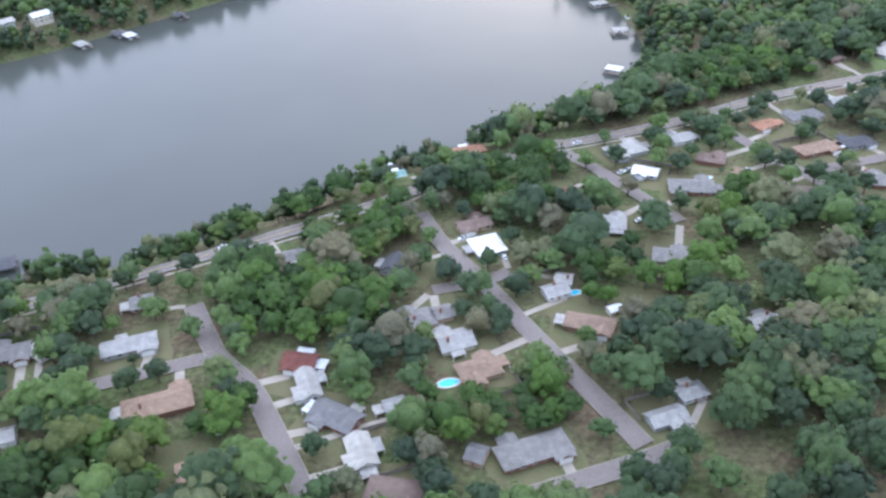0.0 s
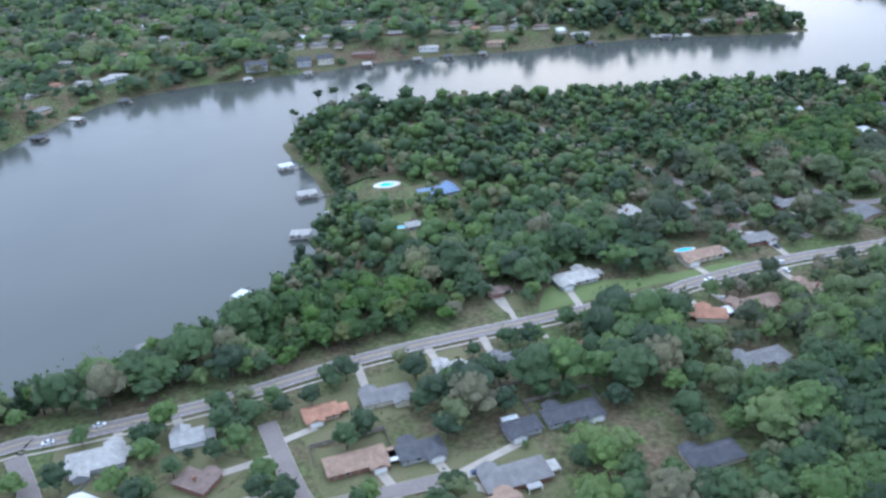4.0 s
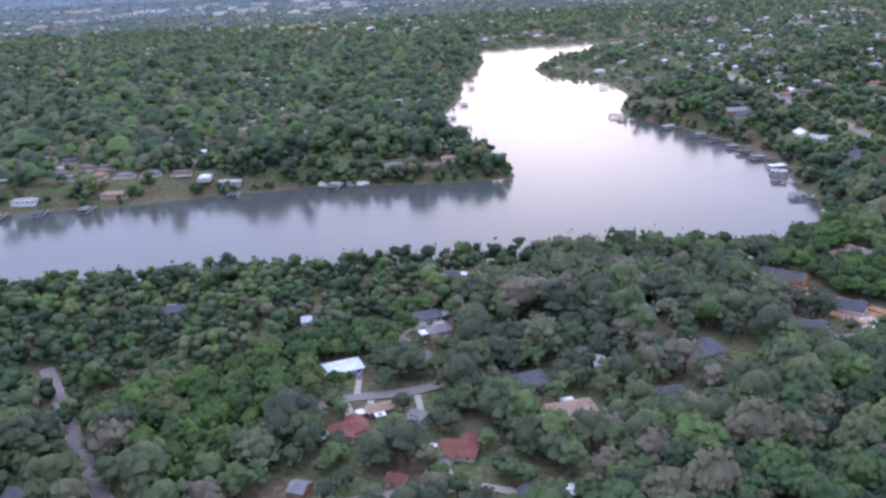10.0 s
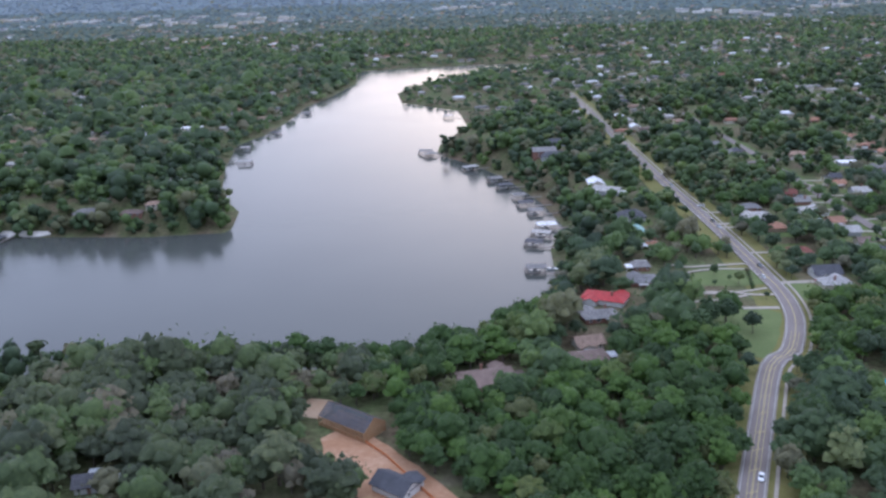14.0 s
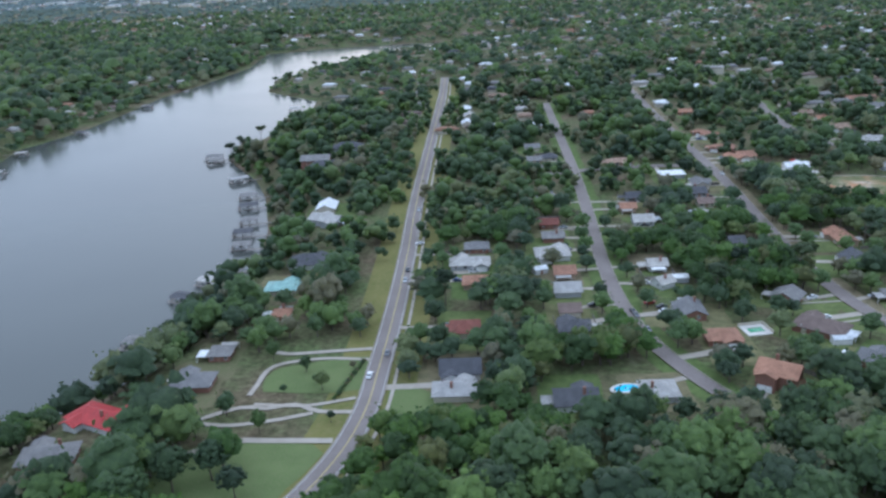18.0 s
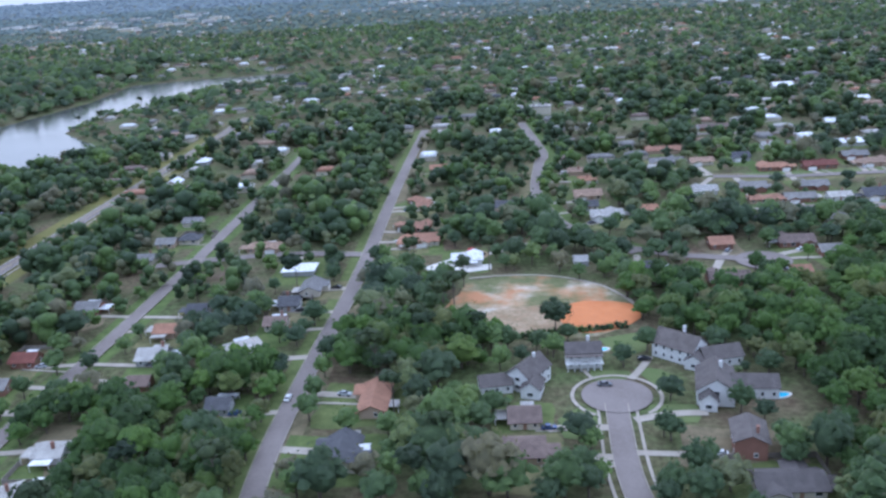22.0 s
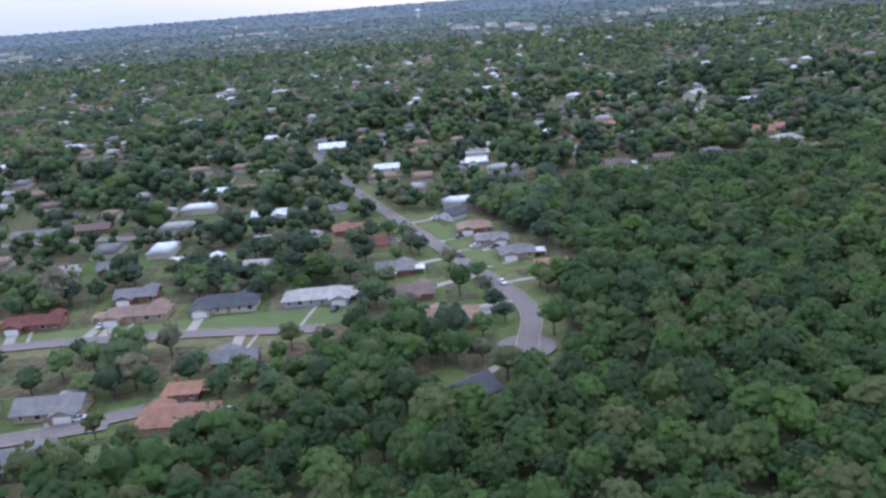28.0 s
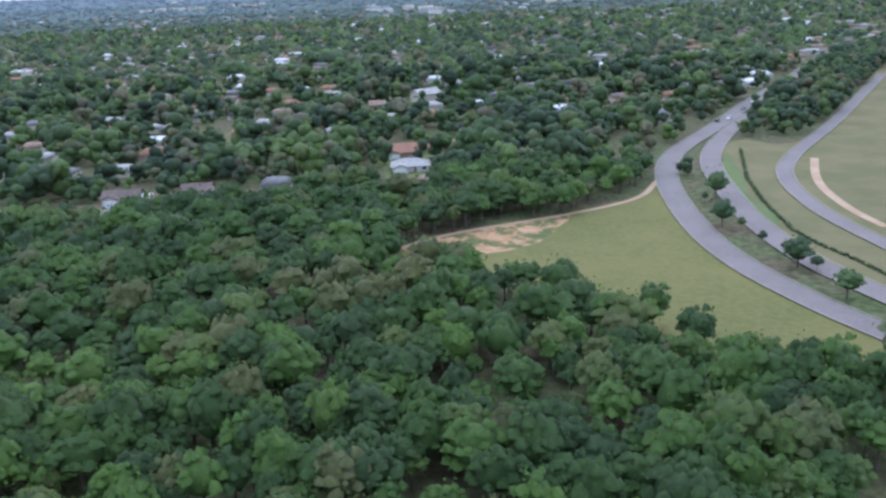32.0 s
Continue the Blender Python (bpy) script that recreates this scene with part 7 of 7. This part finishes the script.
car(1542.9, 1378.1, 290, "black")
car(23.6, 235.7, 28, "white")
car(25.5, 233.1, 28, "black")
car(88.7, 334.7, 30, "white")
car(88.9, 380.9, 30, "white")
car(93.3, 383.4, 30, "silver")
car(90.5, 335.8, 30, "white")
car(1914.2, 1637.1, 57, "black")
car(1922.6, 1642.8, 237, "white")
car(1941.1, 1671.4, 237, "grey")
car(1956.2, 1694.9, 237, "white")
car(1054.3, 961.5, 188, "white")
car(1039.2, 963.5, 278, "grey")
car(1036.9, 980.6, 278, "black")
car(1102.1, 929.8, 194, "white")
car(638.2, 735.0, 25, "white")
car(393.1, 527.5, 110, "white")
car(1433.0, 1259.3, 16, "white")
park_rng = random.Random(31)
for (sx, sy), (ex, ey), w in DRIVES:
    d = math.hypot(ex - sx, ey - sy)
    if 9 < d < 45 and sx > 860 and park_rng.random() < 0.5 or 9 < d < 45 and park_rng.random() < 0.2:
        k = park_rng.uniform(2.8, 4.5) / d
        shift = 0.9 if w > 4 else 0
        nx, ny = -(ey - sy) / d * shift, (ex - sx) / d * shift
        car(sx + (ex - sx) * k + nx, sy + (ey - sy) * k + ny, math.degrees(math.atan2(ey - sy, ex - sx)) + park_rng.choice([0, 180]), park_rng.choice(["white", "white", "silver", "black", "red", "blue", "grey"]), 0.22)


# ---- boathouses and docks
def boathouse(x, y):
    """A covered boat slip on piles with a plank walk to the shore."""
    foot, out_dir, dist, wet = shore_foot(x, y)
    if not wet or dist < 10 or dist > 22:
        dist = 19 if dist > 30 and wet else 11
        x, y = foot + out_dir * dist
    ang = math.degrees(math.atan2(out_dir[1], out_dir[0])) - 90
    rng = random.Random(int(x * 3 + y))
    e = thing("boathouse", x, y, WATER_Z, ang, "weathered wooden boathouse on piles with a plank walk", "boathouse", "boathouses")
    w, l = rng.uniform(6.0, 8.5), rng.uniform(9, 13)
    bm = bmesh.new()
    box(bm, -w / 2 - 1.8, -dist - 6, 1.0, -w / 2, l / 2, 1.14)
    part("walkway", bm, "wood", e, "weathered grey boarded walk")
    bm = bmesh.new()
    box(bm, -w / 2 - 1.8, l / 2, 1.0, w / 2 + 0.6, l / 2 + 1.6, 1.14)
    part("landing", bm, "wood", e, "weathered grey boarded landing")
    for u in (-w / 2, w / 2):
        for v in (-l / 2, 0, l / 2):
            bm = bmesh.new()
            bmesh.ops.create_cone(bm, cap_ends=True, segments=8, radius1=0.17, radius2=0.15, depth=6.0)
            part("pile", bm, "wood", e).matrix_basis = pose(u, v, 1.2)
    bm = bmesh.new()
    kind = rng.choice(["grey", "pale", "pale", "grey", "white", "slate"])
    roof_shell(bm, -l / 2 - 0.7, l / 2 + 0.7, -w / 2 - 0.7, w / 2 + 0.7, 3.5, 0.8, rng.random() < 0.6)
    part("roof", bm, "roof_" + kind, e, ROOF_WORDS[kind] + " roof").matrix_basis = pose(0, 0, 0, 0, 0, 90)
    if rng.random() < 0.6:
        boat(x + out_dir[0] * 1 - out_dir[1] * 0, y + out_dir[1] * 1, ang + 90)


def boat(x, y, ang):
    e = thing("motorboat", x, y, WATER_Z, ang, "small white motorboat moored on the bay", "boat", "moored boats")
    bm = bmesh.new()
    rings = [(-3.2, 1.1, 0.9), (-1.5, 1.25, 0.95), (1.2, 1.15, 1.05), (2.8, 0.55, 1.2), (3.5, 0.05, 1.3)]
    loops = []
    for u, v, h in rings:
        loops.append([bm.verts.new(c) for c in ((u, -v, h), (u, -v * 0.7, -0.3), (u, v * 0.7, -0.3), (u, v, h))])
    for a, b in zip(loops[:-1], loops[1:]):
        for k in range(4):
            bm.faces.new((a[k], a[(k + 1) % 4], b[(k + 1) % 4], b[k]))
    bm.faces.new(loops[0][::-1])
    bm.faces.new(loops[-1])
    bmesh.ops.recalc_face_normals(bm, faces=bm.faces)
    part("hull", bm, "car_white", e)
    bm = bmesh.new()
    box(bm, -0.8, -0.7, 0.95, 0.9, 0.7, 1.75)
    part("cockpit", bm, "glass", e, "dark glass windscreen")


boathouse(-211, 338)
boathouse(104, 558)
boathouse(149, 627)
boathouse(140, 695)
boathouse(108, 749)
boathouse(128, 446)
boathouse(847, 1123)
boathouse(836, 1169)
boathouse(829, 1230)
boathouse(809, 1278)
boathouse(780, 1346)
boathouse(791, 1566)
boathouse(847, 1065)
boathouse(845, 1043)
boathouse(838, 997)
boathouse(191, 1074)
boathouse(77, 1045)
boathouse(-89, 955)
boathouse(380, 1100)
boathouse(467, 1102)
boathouse(263, 1084)
boathouse(767, 1353)
boathouse(596, 1628)
boathouse(569, 1495)
boathouse(-260, 667)
boathouse(-221, 708)
boathouse(-110, 896)
boathouse(-125, 847)
boathouse(846, 1086)
boathouse(838, 1146)
boathouse(832, 1204)
boathouse(-285, 649)
boathouse(-247, 660)
boathouse(-152, 790)
boathouse(140, 1050)
boathouse(225, 1070)
boathouse(20, 1015)
boathouse(590, 1330)
boathouse(575, 1400)
boat(833, 962, 20)
boat(838, 1000, 170)
boat(-30, 430, 60)
boat(147, 660, 100)


# ---- pines and lone trees
PINE_SHAPES = [crown_shape(70 + k, 7, 110, 0.17, (1.0, 1.0, 0.72), 0.0, True, BALL) for k in range(3)]
pine_crowns = [raw_mesh("crown", *s, ["pine"], None, True) for s in PINE_SHAPES]
pine_trunks = [raw_mesh("trunk", *trunk_shape(0.3, 12.0, 30 + k), ["bark"]) for k in range(2)]
pine_rng = random.Random(4)


def pine(x, y):
    d = edge_distance(np.array([x], float), np.array([y], float), SHORE, True)[0]
    if inside(np.array([float(x)]), np.array([float(y)]), SHORE)[0]:
        j = np.hypot(*(SHORE - (x, y)).T).argmin()
        m = SHORE[j] + (SHORE[j] - (x, y)) / (np.hypot(*(SHORE[j] - (x, y))) + 1e-6) * 7
        x, y = m
    e = thing("pine_tree", x, y, float(ground_z(x, y)), pine_rng.uniform(0, 360), "tall pine with a bare trunk and flat dark crown", "pine tree", "pines")
    r, h = pine_rng.uniform(4.2, 6.2), pine_rng.uniform(10.5, 15)
    h += 17 if x < 170 else 0
    part("trunk", pine_trunks[pine_rng.randrange(2)], "", e, "tall bare trunk").matrix_basis = Matrix.Diagonal((1, 1, h / 13, 1))
    part("crown", pine_crowns[pine_rng.randrange(3)], "", e).matrix_basis = Matrix.LocRotScale((0, 0, h), None, (r, r, r))


def lone_tree(x, y, r):
    e = thing("tree", x, y, float(ground_z(x, y)), int(x) % 360, "single round green tree standing in the open", "tree", "garden trees")
    h = r * 1.25 + 0.8
    part("crown", crown_meshes[int(x) % 6], "", e).matrix_basis = Matrix.LocRotScale((0, 0, h), None, (r, r, r))
    part("trunk", trunk_meshes[int(x) % 3], "", e).matrix_basis = Matrix.Diagonal((r / 5, r / 5, (h + 0.2 * r) / 4.4, 1))


pine(108, 789)
pine(122, 834)
pine(134, 839)
pine(154, 849)
pine(161, 848)
pine(581, 1172)
pine(599, 1179)
pine(607, 1148)
pine(616, 1129)
pine(577, 1251)
pine(249, 865)
pine(233, 860)
pine(197, 831)
pine(440, 865)
pine(532, 851)
pine(431, 871)
pine(537, 857)
pine(561, 855)
pine(605, 850)
pine(783, 1335)
pine(789, 1353)
pine(798, 1376)
pine(735, 1737)
pine(748, 1765)
pine(771, 1828)
pine(847, 987)
pine(850, 1012)
pine(780, 1376)
pine(1175, 1156)
pine(1172, 1130)
pine(231, 858)
pine(255, 859)
pine(195, 839)
for px, py in ((1160, 1105), (1168, 1119), (1181, 1096), (1151, 1062), (1156, 1046), (1147, 1075), (1163, 1090), (1186, 1176), (1152, 1178), (1112, 1008), (1088, 1010), (1166, 1006), (1172, 1022), (1060, 1152), (1102, 1160), (1300, 1215), (1318, 1238), (1290, 1240), (962, 995), (958, 1080), (1072, 990), (1504, 1365), (1482, 1352)):
    pine(px, py)
lone_tree(1210.0, 1104.0, 6.8)
lone_tree(61, 237, 5.6)
lone_tree(88, 261, 5.4)
lone_tree(52, 247, 3.0)
lone_tree(1860.1, 1517.3, 1.5)
lone_tree(1854.0, 1480.0, 1.5)
lone_tree(1853.4, 1458.3, 1.7)
lone_tree(1854.0, 1446.5, 1.6)
lone_tree(1854.5, 1431.7, 1.6)
lone_tree(1856.6, 1420.7, 1.8)
lone_tree(1858.5, 1405.9, 2)
lone_tree(60.8, 223.1, 6)
lone_tree(50.2, 246.9, 4.5)
lone_tree(-179.7, 310.7, 4.5)
lone_tree(-132.8, 266.2, 4)
lone_tree(908, 924, 1.5)
lone_tree(918, 931, 1.4)
lone_tree(930, 940, 1.5)
lone_tree(899, 950, 3.4)
lone_tree(927, 905, 1.6)
lone_tree(913, 940, 2.6)
lone_tree(921, 926, 3.0)
lone_tree(905, 900, 3.2)
lone_tree(887, 870, 6.6)
lone_tree(897, 875, 5.8)
lone_tree(906, 866, 4.6)
lone_tree(879, 858, 7.0)


# ---- hedges
def hedge(a, b, width=1.6, height=1.7):
    rng = np.random.RandomState(int(abs(a[0]) + abs(b[1])))
    a, b = np.array(a, float), np.array(b, float)
    n = max(3, int(np.hypot(*(b - a)) / 0.9))
    p = np.linspace(a, b, n)
    rows = np.stack([p[:, 0], p[:, 1], ground_z(p[:, 0], p[:, 1]), np.full(n, width * 0.75), np.full(n, height * 0.45), rng.randint(0, 60, n), rng.uniform(0, 6.28, n)], 1)
    forest("hedge", rows, MID_SHAPES, "hedge", "clipped dark green hedge beside the lawn", "hedge")


hedge((926, 920), (933, 947))
hedge((150, 700), (178, 684))
hedge((168, 648), (184, 641))
hedge((1172, 1098), (1236, 1108), 2.4, 2.6)
hedge((1160, 1116), (1176, 1100), 2.4, 2.4)


# ---- ground beside the bend road
patch("field", [(1900, 1440), (1897, 1460), (1902, 1488), (1920, 1530), (1936, 1549), (1968, 1569), (1985, 1560), (1940, 1480)], "dry", 0.11, "dry grass field inside the curving road", "field")
tagged(new("sandy_edge", raw_mesh("sandy_edge", *ribbon(smooth_line([(1921, 1541), (1908, 1512), (1901, 1490), (1897, 1464), (1897, 1442)], 4.0), 1.6, -1.6, 0.17), ["sand"])), "pale bare sand along the edge of the field", "sand", kind="structure")
tagged(new("sandy_edge", raw_mesh("sandy_edge", *ribbon(smooth_line([(1748, 1446), (1766, 1459), (1806, 1475), (1833, 1491), (1848, 1516)], 4.0), 1.1, -1.1, 0.19), ["sand"])), "pale bare sand along the edge of the woods", "sand", kind="structure")
patch("verge", [(1892, 1564), (1879, 1532), (1870, 1499), (1868, 1475), (1866, 1451), (1871, 1460), (1871, 1472), (1873, 1490), (1885, 1531)], "lawn", 0.15, "bright green mown verge beside the road", "verge")
# low hedges stand in for the brown rocky ditch beside the road
BEND_DITCH_LINE = [(1899, 1565), (1881, 1511), (1874, 1479), (1869, 1444), (1870, 1429), (1873, 1415), (1875, 1401)]
for a, b in zip(BEND_DITCH_LINE[:-1], BEND_DITCH_LINE[1:]):
    hedge(a, b, 1.3, 0.8)


# ---- playground beside the court
def playground(x, y):
    e = thing("playground_tower", x, y, float(ground_z(x, y)), 25, "red-roofed climbing tower with a slide on bare ground", "playground")
    for u in (-1.4, 1.4):
        for v in (-1.4, 1.4):
            bm = bmesh.new()
            box(bm, u - 0.1, v - 0.1, -0.2, u + 0.1, v + 0.1, 3.2)
            part("post", bm, "timber", e)
    bm = bmesh.new()
    box(bm, -1.5, -1.5, 1.4, 1.5, 1.5, 1.55)
    part("platform", bm, "timber", e)
    bm = bmesh.new()
    roof_shell(bm, -1.9, 1.9, -1.9, 1.9, 3.2, 1.2, True, 0.12)
    part("roof", bm, "roof_scarlet", e, "red pitched roof")
    bm = bmesh.new()
    for s in (-0.45, 0.35):
        v = [bm.verts.new(c) for c in ((1.5, s, 1.5), (1.5, s + 0.1, 1.5), (4.6, s + 0.1, 0.1), (4.6, s, 0.1), (1.5, s, 1.9), (1.5, s + 0.1, 1.9), (4.6, s + 0.1, 0.5), (4.6, s, 0.5))]
        for f in ((0, 1, 2, 3), (4, 5, 6, 7), (0, 1, 5, 4), (1, 2, 6, 5), (2, 3, 7, 6), (3, 0, 4, 7)):
            bm.faces.new([v[k] for k in f])
    v = [bm.verts.new(c) for c in ((1.5, -0.4, 1.52), (1.5, 0.4, 1.52), (4.6, 0.4, 0.12), (4.6, -0.4, 0.12))]
    bm.faces.new(v)
    part("slide", bm, "clay", e, "orange plastic slide")


patch("bare_soil", [(1171, 1188), (1182, 1190), (1186, 1200), (1178, 1206), (1170, 1199)], "clay_soil", 0.18, "bare reddish soil under a playground", "soil")
playground(1178, 1197)


# ---- tennis court by the main road
def tennis_court(x, y, ang):
    e = thing("tennis_court", x, y, float(ground_z(x, y)), ang, "blue tennis court with white lines and a net", "tennis court")
    for nm, mat, c in (("surround", "hedge_paint", (-18.3, -9.1, 0.1, 18.3, 9.1, 0.2)), ("playing_surface", "blue_court", (-11.9, -5.5, 0.2, 11.9, 5.5, 0.22))):
        bm = bmesh.new()
        box(bm, *c)
        part(nm, bm, mat, e)
    for c in ((-11.9, -5.5, 11.9, -5.4), (-11.9, 5.4, 11.9, 5.5), (-11.9, -5.5, -11.8, 5.5), (11.8, -5.5, 11.9, 5.5), (-6.4, -0.05, 6.4, 0.05), (-6.45, -4.1, -6.35, 4.1), (6.35, -4.1, 6.45, 4.1)):
        bm = bmesh.new()
        box(bm, c[0], c[1], 0.22, c[2], c[3], 0.23)
        part("court_line", bm, "paint", e)
    bm = bmesh.new()
    box(bm, -0.03, -6.4, 0.3, 0.03, 6.4, 1.1)
    part("net", bm, "tyre", e)
    for u in (-18.3, 18.3):
        for v in range(-9, 10, 6):
            bm = bmesh.new()
            box(bm, u - 0.05, v - 0.05, 0, u + 0.05, v + 0.05, 3)
            part("fence_post", bm, "wood", e)


MAT["hedge_paint"] = mottled("green_court_paint", (0.05, 0.12, 0.06), (0.06, 0.14, 0.07), None, 0.2, 2, 0.8, 0)
tennis_court(470, 538, 19)


# ---- the house under construction
def framed_house(x, y, ang):
    z = float(ground_z(x, y))
    e = thing("unfinished_house", x, y, z, ang, "timber-framed house under construction with a dark half-covered roof", "house")
    l, w, h = 22.0, 11.0, 3.6
    for k in range(12):
        u = -l / 2 + k * l / 11
        for v in (-w / 2, w / 2):
            bm = bmesh.new()
            box(bm, u - 0.12, v - 0.12, -0.5, u + 0.12, v + 0.12, h)
            part("stud", bm, "timber", e)
        bm = bmesh.new()
        for s in (-1, 1):
            vv = [bm.verts.new(c) for c in ((u - 0.1, s * w / 2, h), (u + 0.1, s * w / 2, h), (u + 0.1, 0, h + 3.6), (u - 0.1, 0, h + 3.6),
                                            (u - 0.1, s * w / 2, h + 0.3), (u + 0.1, s * w / 2, h + 0.3), (u + 0.1, 0, h + 3.9), (u - 0.1, 0, h + 3.9))]
            for f in ((0, 1, 2, 3), (4, 5, 6, 7), (0, 1, 5, 4), (1, 2, 6, 5), (2, 3, 7, 6), (3, 0, 4, 7)):
                bm.faces.new([vv[i] for i in f])
        part("rafter", bm, "timber", e)
    for s in (-1, 1):
        bm = bmesh.new()
        box(bm, -l / 2, s * w / 2 - 0.1, h - 0.2, l / 2, s * w / 2 + 0.1, h)
        part("wall_plate", bm, "timber", e)
    bm = bmesh.new()
    box(bm, -l / 2 + 0.2, -w / 2 + 0.2, -0.4, l / 2 - 0.2, w / 2 - 0.2, 1.4)
    part("sheathing", bm, "timber", e, "bare orange-brown sheathing boards")
    bm = bmesh.new()
    v = [bm.verts.new(c) for c in ((l / 2, -w / 2, h), (l / 2, w / 2, h), (l / 2, 0, h + 3.6), (l / 2, -w / 2, 0), (l / 2, w / 2, 0))]
    bm.faces.new((v[0], v[1], v[2]))
    bm.faces.new((v[3], v[4], v[1], v[0]))
    part("gable_wall", bm, "timber", e)
    for k in range(8):
        bm = bmesh.new()
        q = k / 8
        for s in (-1, 1):
            y0, y1 = s * w / 2 * (1 - q), s * w / 2 * (1 - q - 0.1)
            z0, z1 = h + 0.35 + 3.6 * q, h + 0.35 + 3.6 * (q + 0.1)
            vv = [bm.verts.new(c) for c in ((-l / 2, y0, z0), (l / 2, y0, z0), (l / 2, y1, z1), (-l / 2, y1, z1))]
            bm.faces.new(vv if s < 0 else vv[::-1])
        part("roof_sheet", bm, "roof_slate", e, "dark roofing felt")


framed_house(737, 797, -38)


# ---- the building site: silt fence, stacks of lumber, rubble
SITE_EDGE = [(737, 793), (750, 777), (762, 757), (777, 734), (791, 715), (799, 702), (806, 690)]
silt_fence = thing("silt_fence", SITE_EDGE[0][0], SITE_EDGE[0][1], 0, 0, "low orange-brown silt fence along the building site", "fence")
for a, b in zip(SITE_EDGE[:-1], SITE_EDGE[1:]):
    d = math.hypot(b[0] - a[0], b[1] - a[1])
    bm = bmesh.new()
    box(bm, 0, -0.05, 0, d - 0.3, 0.05, 1.1)
    part("fabric", bm, "clay", silt_fence, "orange-brown fabric").matrix_basis = pose(a[0] - SITE_EDGE[0][0], a[1] - SITE_EDGE[0][1], 0, 0, 0, math.degrees(math.atan2(b[1] - a[1], b[0] - a[0])))
    bm = bmesh.new()
    box(bm, -0.08, -0.08, -0.3, 0.08, 0.08, 1.4)
    part("stake", bm, "wood", silt_fence).matrix_basis = pose(b[0] - SITE_EDGE[0][0], b[1] - SITE_EDGE[0][1], 0)


def lumber_stack(x, y, ang):
    e = thing("lumber_stack", x, y, float(ground_z(x, y)) + 0.14, ang, "stack of new pale boards on the bare soil", "lumber", "lumber stacks")
    for k in range(3):
        for j in range(4):
            bm = bmesh.new()
            box(bm, -2.4, -0.9 + j * 0.46, k * 0.3, 2.4 - 0.15 * k, -0.48 + j * 0.46, k * 0.3 + 0.27)
            part("board", bm, "timber", e)


def rubble(x, y, seed):
    rng = np.random.RandomState(seed)
    v, f = ROUGH_BALL
    rows = [(v * rng.uniform(0.3, 0.8) * rng.uniform(0.7, 1.2, (len(v), 1)) + (rng.normal(0, 1.8), rng.normal(0, 1.4), 0.2)) for _ in range(26)]
    V = np.vstack(rows) + (x, y, float(ground_z(x, y)))
    F = np.vstack([f + k * len(v) for k in range(26)])
    tagged(new("rubble", raw_mesh("rubble", V, F, ["coping"])), "heap of pale broken rubble on the bare soil", "rubble", kind="stuff")


lumber_stack(731.5, 775, -50)
lumber_stack(736, 770, -40)
lumber_stack(745, 752, 30)
for number, (rx, ry) in enumerate(((757, 747), (787, 711), (801, 692))):
    rubble(rx, ry, number)
car(760, 741, -50, "white", 0.14)
car(748, 747, 20, "silver", 0.14)
car(771, 733, -60, "grey", 0.14)


# ---- far country: commercial blocks and the water tower
def big_building(x, y, width):
    rng = random.Random(int(x + y))
    z = float(ground_z(x, y))
    w, d, h = max(width * 1.2, 14), max(width * 0.6, 12), rng.uniform(6, 10) if y > 2500 else rng.uniform(5, 7)
    e = thing("commercial_building", x, y, z, rng.uniform(-8, 8), "long pale flat-roofed commercial building far off", "building", "distant buildings")
    bm = bmesh.new()
    box(bm, -w / 2, -d / 2, -1, w / 2, d / 2, h)
    part("wall", bm, rng.choice(["white_wall", "cream", "grey_wall"]), e)
    bm = bmesh.new()
    box(bm, -w / 2 - 0.4, -d / 2 - 0.4, h, w / 2 + 0.4, d / 2 + 0.4, h + 0.9)
    part("parapet_roof", bm, "roof_white" if rng.random() < 0.4 else "roof_pale", e)
    for k in range(3):
        bm = bmesh.new()
        box(bm, -1.5, -1, 0, 1.5, 1, 1.6)
        part("roof_unit", bm, "roof_pale", e).matrix_basis = pose((k - 1) * w * 0.28, rng.uniform(-d, d) * 0.2, h + 0.9)


def water_tower(x, y):
    e = thing("water_tower", x, y, float(ground_z(x, y)), 0, "white water tower on legs above the far trees", "water tower")
    bm = bmesh.new()
    bmesh.ops.create_uvsphere(bm, u_segments=24, v_segments=12, radius=12)
    for v in bm.verts:
        v.co.z = v.co.z * 0.6 + 33
    part("tank", bm, "frame", e)
    for k in range(6):
        bm = bmesh.new()
        bmesh.ops.create_cone(bm, cap_ends=True, segments=10, radius1=0.9, radius2=0.9, depth=32)
        part("leg", bm, "frame", e).matrix_basis = pose(8 * math.cos(k * 1.047), 8 * math.sin(k * 1.047), 15)
    bm = bmesh.new()
    bmesh.ops.create_cone(bm, cap_ends=True, segments=12, radius1=2, radius2=2, depth=30)
    part("riser", bm, "frame", e).matrix_basis = pose(0, 0, 14)


for bx, by, bw in FAR_BLOCKS:
    big_building(bx, by, bw)
water_tower(1563, 5002)

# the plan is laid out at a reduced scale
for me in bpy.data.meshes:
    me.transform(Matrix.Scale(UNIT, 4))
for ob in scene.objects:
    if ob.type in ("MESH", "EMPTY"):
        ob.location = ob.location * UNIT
